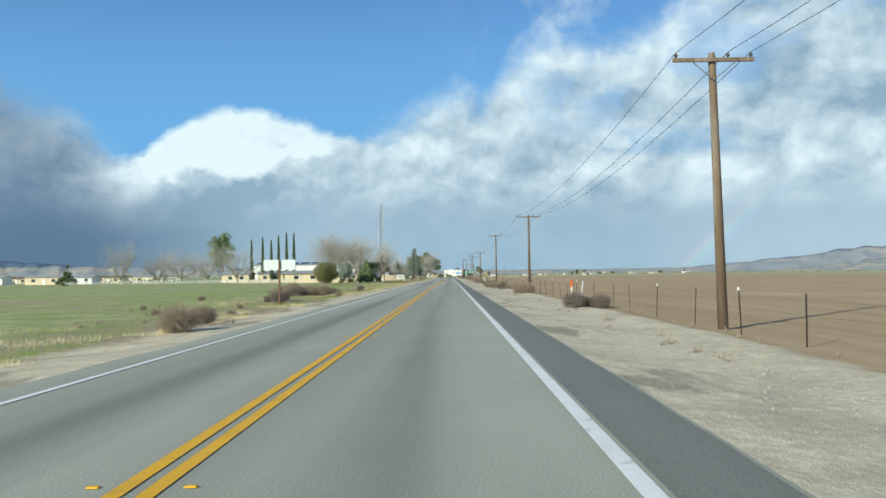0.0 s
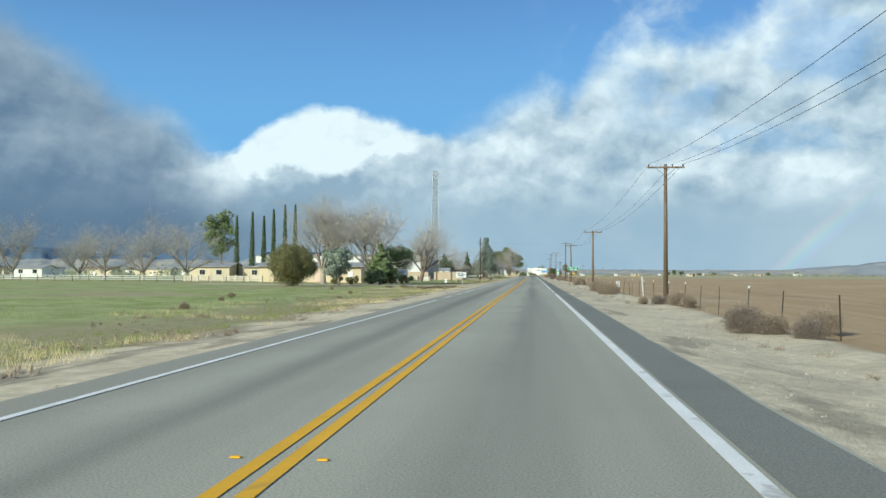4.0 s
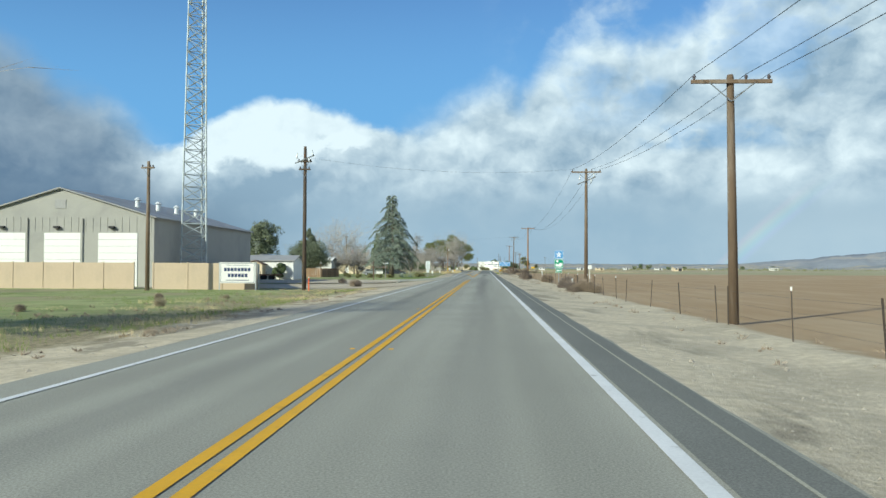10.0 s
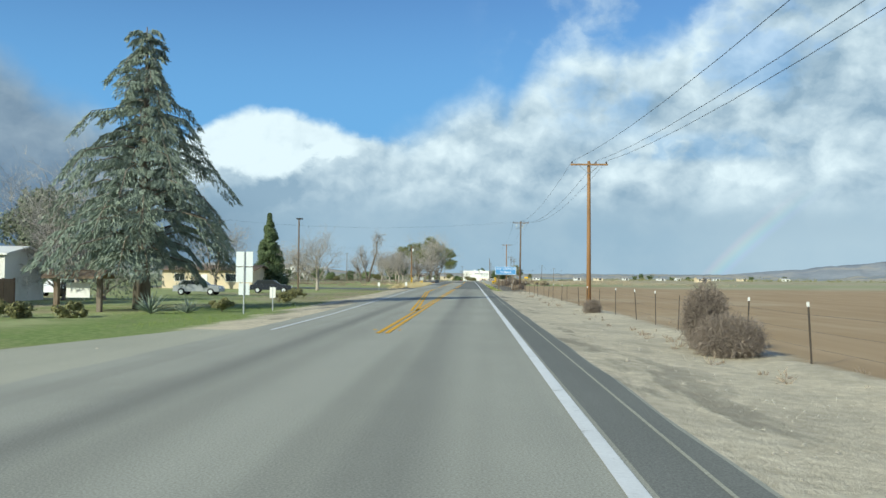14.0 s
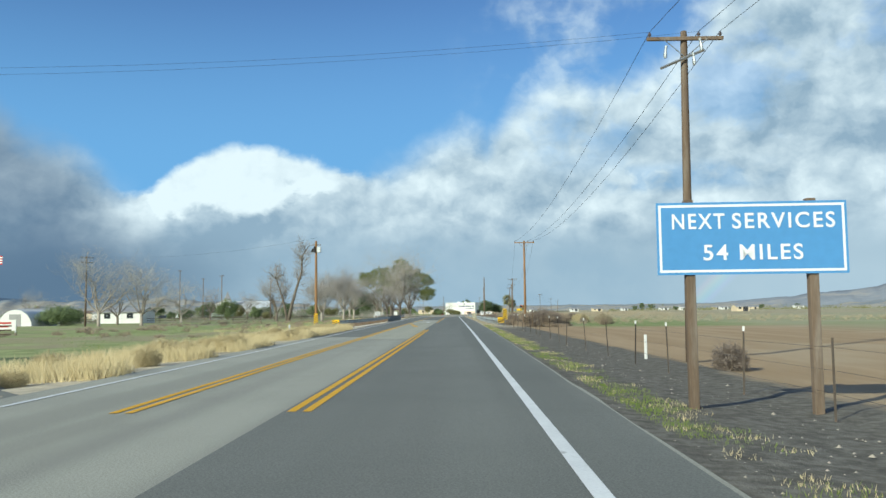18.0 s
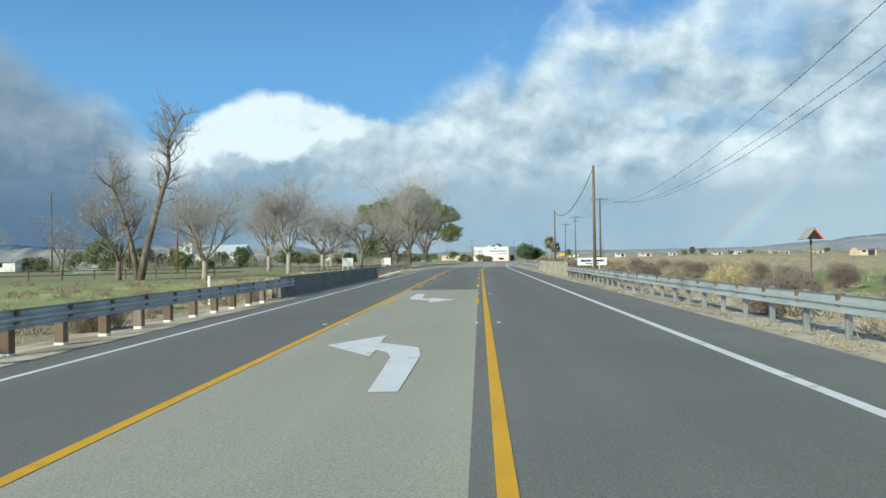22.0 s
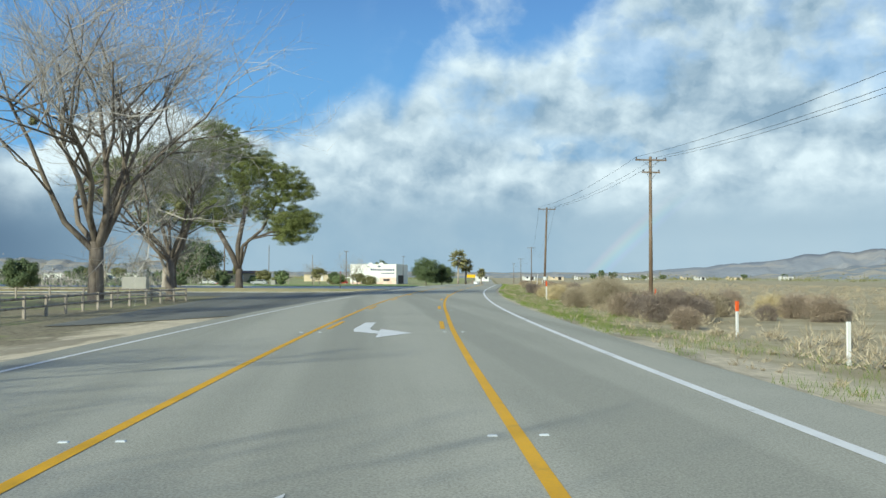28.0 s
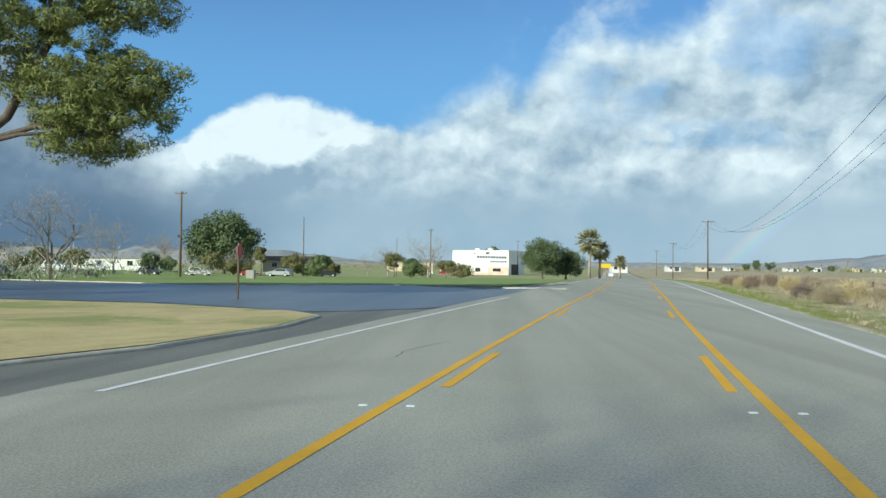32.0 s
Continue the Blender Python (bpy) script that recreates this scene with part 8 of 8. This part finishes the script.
# at the first side road
for a, b in (((-10.0, 359.5), (-8.9, 372)),):
    L = math.hypot(b[0] - a[0], b[1] - a[1])
    g = Geo()
    g.v += [(-0.06, 0, 0), (0.06, 0, 0), (0.06, L, 0.01), (-0.06, L, 0.01)]
    g.f.append((0, 1, 2, 3))
    solid("lane_marking", g, M["white_line"], "white edge line across the side road mouth", "road marking", (a[0], a[1], gz(*a) + 0.05), math.degrees(math.atan2(b[1] - a[1], b[0] - a[0])) - 90, kind="structure")
g = Geo()
g.v += [(-1.1, -0.3, 0), (1.1, 0.1, 0.02), (1.0, 0.7, 0.02), (-1.2, 0.3, 0)]
g.f.append((0, 1, 2, 3))
solid("stop_line", g, M["white_line"], "white stop line of the side road", "road marking", (-12.0, 368.4, gz(-12, 368) + 0.05), 0, kind="structure")
t = thing("street_name_sign", "small white street name blade on a slim post", "road sign", -17.0, 390.4, -0.3)
post(t, 0, 2.6, 0.03, "steel", y=0.0)
part("name_blade", Geo().box(-0.4, 0.4, -0.02, 0.0, 2.45, 2.62), M["white"], t)
bars(t, [(-0.3, 0.3, 2.535, 0.07)], -0.02, "dark")
t = thing("wooden_post", "weathered brown wooden post on a gravel island", "post", -15.3, 363.7, gz(-15.3, 363.7))
part("post", Geo().chamfer(-0.06, 0.06, -0.06, 0.06, -0.3, 2.7, 0.01), M["wood_pole"], t)
part("panel", Geo().box(-0.02, 0.02, -0.3, 0.3, 2.0, 2.7), M["wood_pole"], t, "sign seen from its edge")
t = thing("wooden_post", "tall brown fence corner post with a white cap", "post", -29.6, 398.6, -0.3)
part("post", Geo().chamfer(-0.07, 0.07, -0.07, 0.07, -0.3, 2.5, 0.01), M["wood_pole"], t)
part("cap", Geo().chamfer(-0.12, 0.12, -0.12, 0.12, 2.5, 2.6, 0.02), M["white"], t, "white cap")


def agave(x, y, s, seed):
    r = random.Random(seed)
    g = Geo()
    for k in range(46):
        a, e = r.uniform(0, 6.28), r.uniform(0.25, 1.4)
        d = Vector((math.cos(a) * math.cos(e), math.sin(a) * math.cos(e), math.sin(e))) * s * r.uniform(0.8, 1.1)
        b = d.cross(Vector((0, 0, 1))).normalized() * 0.05 * s
        m = d * 0.4 + Vector((0, 0, 0.03))
        g.face((b * 0.8, m + b, d + Vector((0, 0, -0.05 * s))))
        g.face((b * -0.8, b * 0.8, d))
        g.face((-b * 0.8, d + Vector((0, 0, -0.05 * s)), m - b))
    solid("agave_plant", g, M["leaf_deodar"], "spiky grey-green agave on the lawn", "agave", (x, y, gz(x, y)))


agave(-15.3, 401.5, 1.2, 3)
agave(-13.9, 402.6, 0.9, 4)
for k, (x, y, w) in enumerate(((-20.5, 397, 1.8), (-18.8, 396.2, 1.6), (-17.0, 397, 1.8), (-22.6, 396.5, 1.5), (-12.6, 404, 1.4), (-24.5, 397, 1.7), (-13.5, 420, 2.0), (-15, 432, 2.2))):
    leafy_tree(x, y, 0.8, w, 300 + k, "low grey-green shrub on the lawn", "leaf_olive", 0.04, 0.05, 12, 90, 0.1, 0.7, name="shrub", category="shrub")
leafy_tree(-30.0, 371.0, 2.6, 2.6, 310, "dark green shrub against a mobile home", "leaf_dark", 0.06, 0.08, 20, 100, 0.16, 0.9, name="shrub", category="shrub")
bush_clump(-16.2, 345, 0.75, 2, "rounded brown dry bush on the dirt yard")
for k, (x, y) in enumerate(((-33.5, 369.5), (-31, 368.5))):
    t = thing("flatbed_trailer", "low dark flatbed trailer parked in a yard", "trailer", x, y, -0.3, 4)
    if k:
        part("bed", Geo().chamfer(-1.8, 1.8, -0.9, 0.9, 0.6, 0.78, 0.02), M["rust"], t)
        for wx in (-0.6, 0.5):
            for s in (-1, 1):
                part("wheel", Geo().tube([(wx, s * 0.8, 0.32), (wx, s * 1.0, 0.32)], [0.32, 0.32], 12), M["tyre"], t)
        for j in range(5):
            part("stake", Geo().box(-1.7 + j * 0.8, -1.64 + j * 0.8, -0.9, -0.86, 0.78, 1.2), M["rust"], t)
    else:
        part("bed", Geo().chamfer(-0.9, 0.9, -0.7, 0.7, 0.5, 0.65, 0.02), M["rust"], t)
        part("wheel", Geo().tube([(0, -0.75, 0.28), (0, -0.9, 0.28)], [0.28, 0.28], 12), M["tyre"], t)
        part("wheel", Geo().tube([(0, 0.75, 0.28), (0, 0.9, 0.28)], [0.28, 0.28], 12), M["tyre"], t)


def aerial(x, y, h, seed):
    t = thing("tv_aerial", "thin metal aerial mast with cross rods", "aerial", x, y, -0.3)
    part("mast", Geo().tube([(0, 0, 0), (0, 0, h)], [0.04, 0.03], 6), M["steel"], t)
    for k in range(4):
        part("rod", Geo().tube([(-0.9 + k * 0.15, 0, h - 0.3 * k), (0.9 - k * 0.15, 0, h - 0.3 * k)], [0.014, 0.014], 4), M["steel"], t)


aerial(-43.2, 405, 6.6, 1)
aerial(-40.0, 415, 6.4, 2)
aerial(-38.0, 419, 4.8, 3)
# bleachers and corral of the green
t = thing("bleachers", "pale metal bleachers beside the ball field", "bleachers", -66.5, 700, -0.4)
for k in range(5):
    part("bench", Geo().box(-3, 3, k * 0.7, k * 0.7 + 0.3, 0.4 + k * 0.4, 0.45 + k * 0.4), M["alu"], t)
    part("footboard", Geo().box(-3, 3, k * 0.7 + 0.35, k * 0.7 + 0.6, 0.2 + k * 0.4, 0.24 + k * 0.4), M["alu"], t)
for x in (-2.9, 0, 2.9):
    part("frame", Geo().tube([(x, 0.15, 0), (x, 3.1, 2.1)], [0.05, 0.05], 5), M["steel"], t)
    part("leg", Geo().tube([(x, 3.0, 0), (x, 3.0, 2.1)], [0.05, 0.05], 5), M["steel"], t)
rail_fence([(-78, 640), (-60, 645), (-44, 655), (-30, 662)], 1.1, "low dark rail fence across the green", "wood_pole", 2, 3.0)
for x, y in ((-20.6, 690), (-18.9, 694), (-17.2, 725), (-30, 690), (-33, 720), (-26, 735)):
    t = thing("picnic_table", "weathered wooden picnic table under bare trees", "picnic table", x, y, gz(x, y), (x * 31) % 90)
    part("tabletop", Geo().chamfer(-0.9, 0.9, -0.38, 0.38, 0.7, 0.75, 0.01), M["wood_fence"], t)
    for s in (-1, 1):
        part("bench", Geo().chamfer(-0.9, 0.9, s * 0.68 - 0.14, s * 0.68 + 0.14, 0.42, 0.46, 0.01), M["wood_fence"], t)
        part("leg", Geo().tube([(s * 0.65, -0.7, 0), (s * 0.65, 0.1, 0.7)], [0.04, 0.04], 4), M["wood_fence"], t)
        part("leg", Geo().tube([(s * 0.65, 0.7, 0), (s * 0.65, -0.1, 0.7)], [0.04, 0.04], 4), M["wood_fence"], t)
for x, y in ((-17.6, 668.5), (-16.9, 668.2)):
    t = thing("notice_board", "blank white panel sign on posts beside the park", "sign", x - 1.6, y, -0.3)
    part("panel", Geo().box(-0.32, 0.32, 0, 0.03, 0.9, 1.9), M["white"], t)
    post(t, -0.3, 1.9, 0.04, "white", y=0.03), post(t, 0.3, 1.9, 0.04, "white", y=0.03)
for x, y, rz in ((6.8, 318, 0), (8.2, 318.4, 0)):
    t = thing("wooden_post", "thick weathered gate post beside the field", "post", x, y, gz(x, y), rz)
    part("post", Geo().tube([(0, 0, -0.3), (0.02, 0, 1.3)], [0.12, 0.11], 9), M["wood_pole"], t)
for x, y, h in ((-24.2, 318.5, 1.0), (-13.7, 316.2, 1.0)):
    t = thing("marker_post", "short orange marker post by a service pole", "marker post", x, y, -0.3)
    part("post", Geo().tube([(0, 0, -0.1), (0, 0, h)], [0.05, 0.05], 8), M["orange"], t)
    part("cap", Geo().tube([(0, 0, h), (0, 0, h + 0.06)], [0.055, 0.03], 8), M["white"], t)

for k in range(34):
    y = rng.uniform(6, 318)
    x = ref(y) + off_wl(y) - rng.uniform(3.2, 16)
    if clear(x, y):
        bush_clump(x, y, rng.uniform(0.2, 0.5), rng.randrange(2), "low dead weed clump in the pasture")


# cracks in the old asphalt
def crack(x, y, length, seed):
    r = random.Random(seed)
    g = Geo()
    px, py, a = 0.0, 0.0, r.uniform(-0.5, 0.5)
    while py < length:
        w = r.uniform(0.004, 0.011)
        g.v += [(px - w, py, 0), (px + w, py, 0)]
        n = len(g.v)
        if n > 2:
            g.f.append((n - 4, n - 3, n - 1, n - 2))
        a = 0.7 * a + r.uniform(-0.6, 0.6)
        px, py = px + 0.07 * a + 0.04, py + 0.2
    solid("road_crack", g, M["dark"], "thin dark crack in the asphalt", "crack", (x, y, 0.0075), 0, kind="structure")


for k, (y, o, L) in enumerate(((744, -4.6, 2.6), (747.2, -4.4, 1.6), (771, -1.4, 2.4), (812, -8.0, 3))):
    crack(*at(y, o)[:2], L, k)

t = thing("nest_box", "dark roofed box with an orange end on a slim post", "nest box", 10.6, 602.4, -0.3)
post(t, 0, 2.35, 0.035, "wood_pole", y=-0.035)
part("roof_slope", Geo().prism([(-0.36, 2.3), (0, 2.75), (0.02, 2.7), (-0.32, 2.28)], "y", -0.4, 0.4), M["grey_wall"], t)
part("roof_slope", Geo().prism([(0.36, 2.3), (0, 2.75), (-0.02, 2.7), (0.32, 2.28)], "y", -0.4, 0.4), M["orange"], t, "faded orange side")
part("box", Geo().prism([(-0.28, 2.3), (0.28, 2.3), (0, 2.68)], "y", -0.36, 0.36), M["dark"], t)
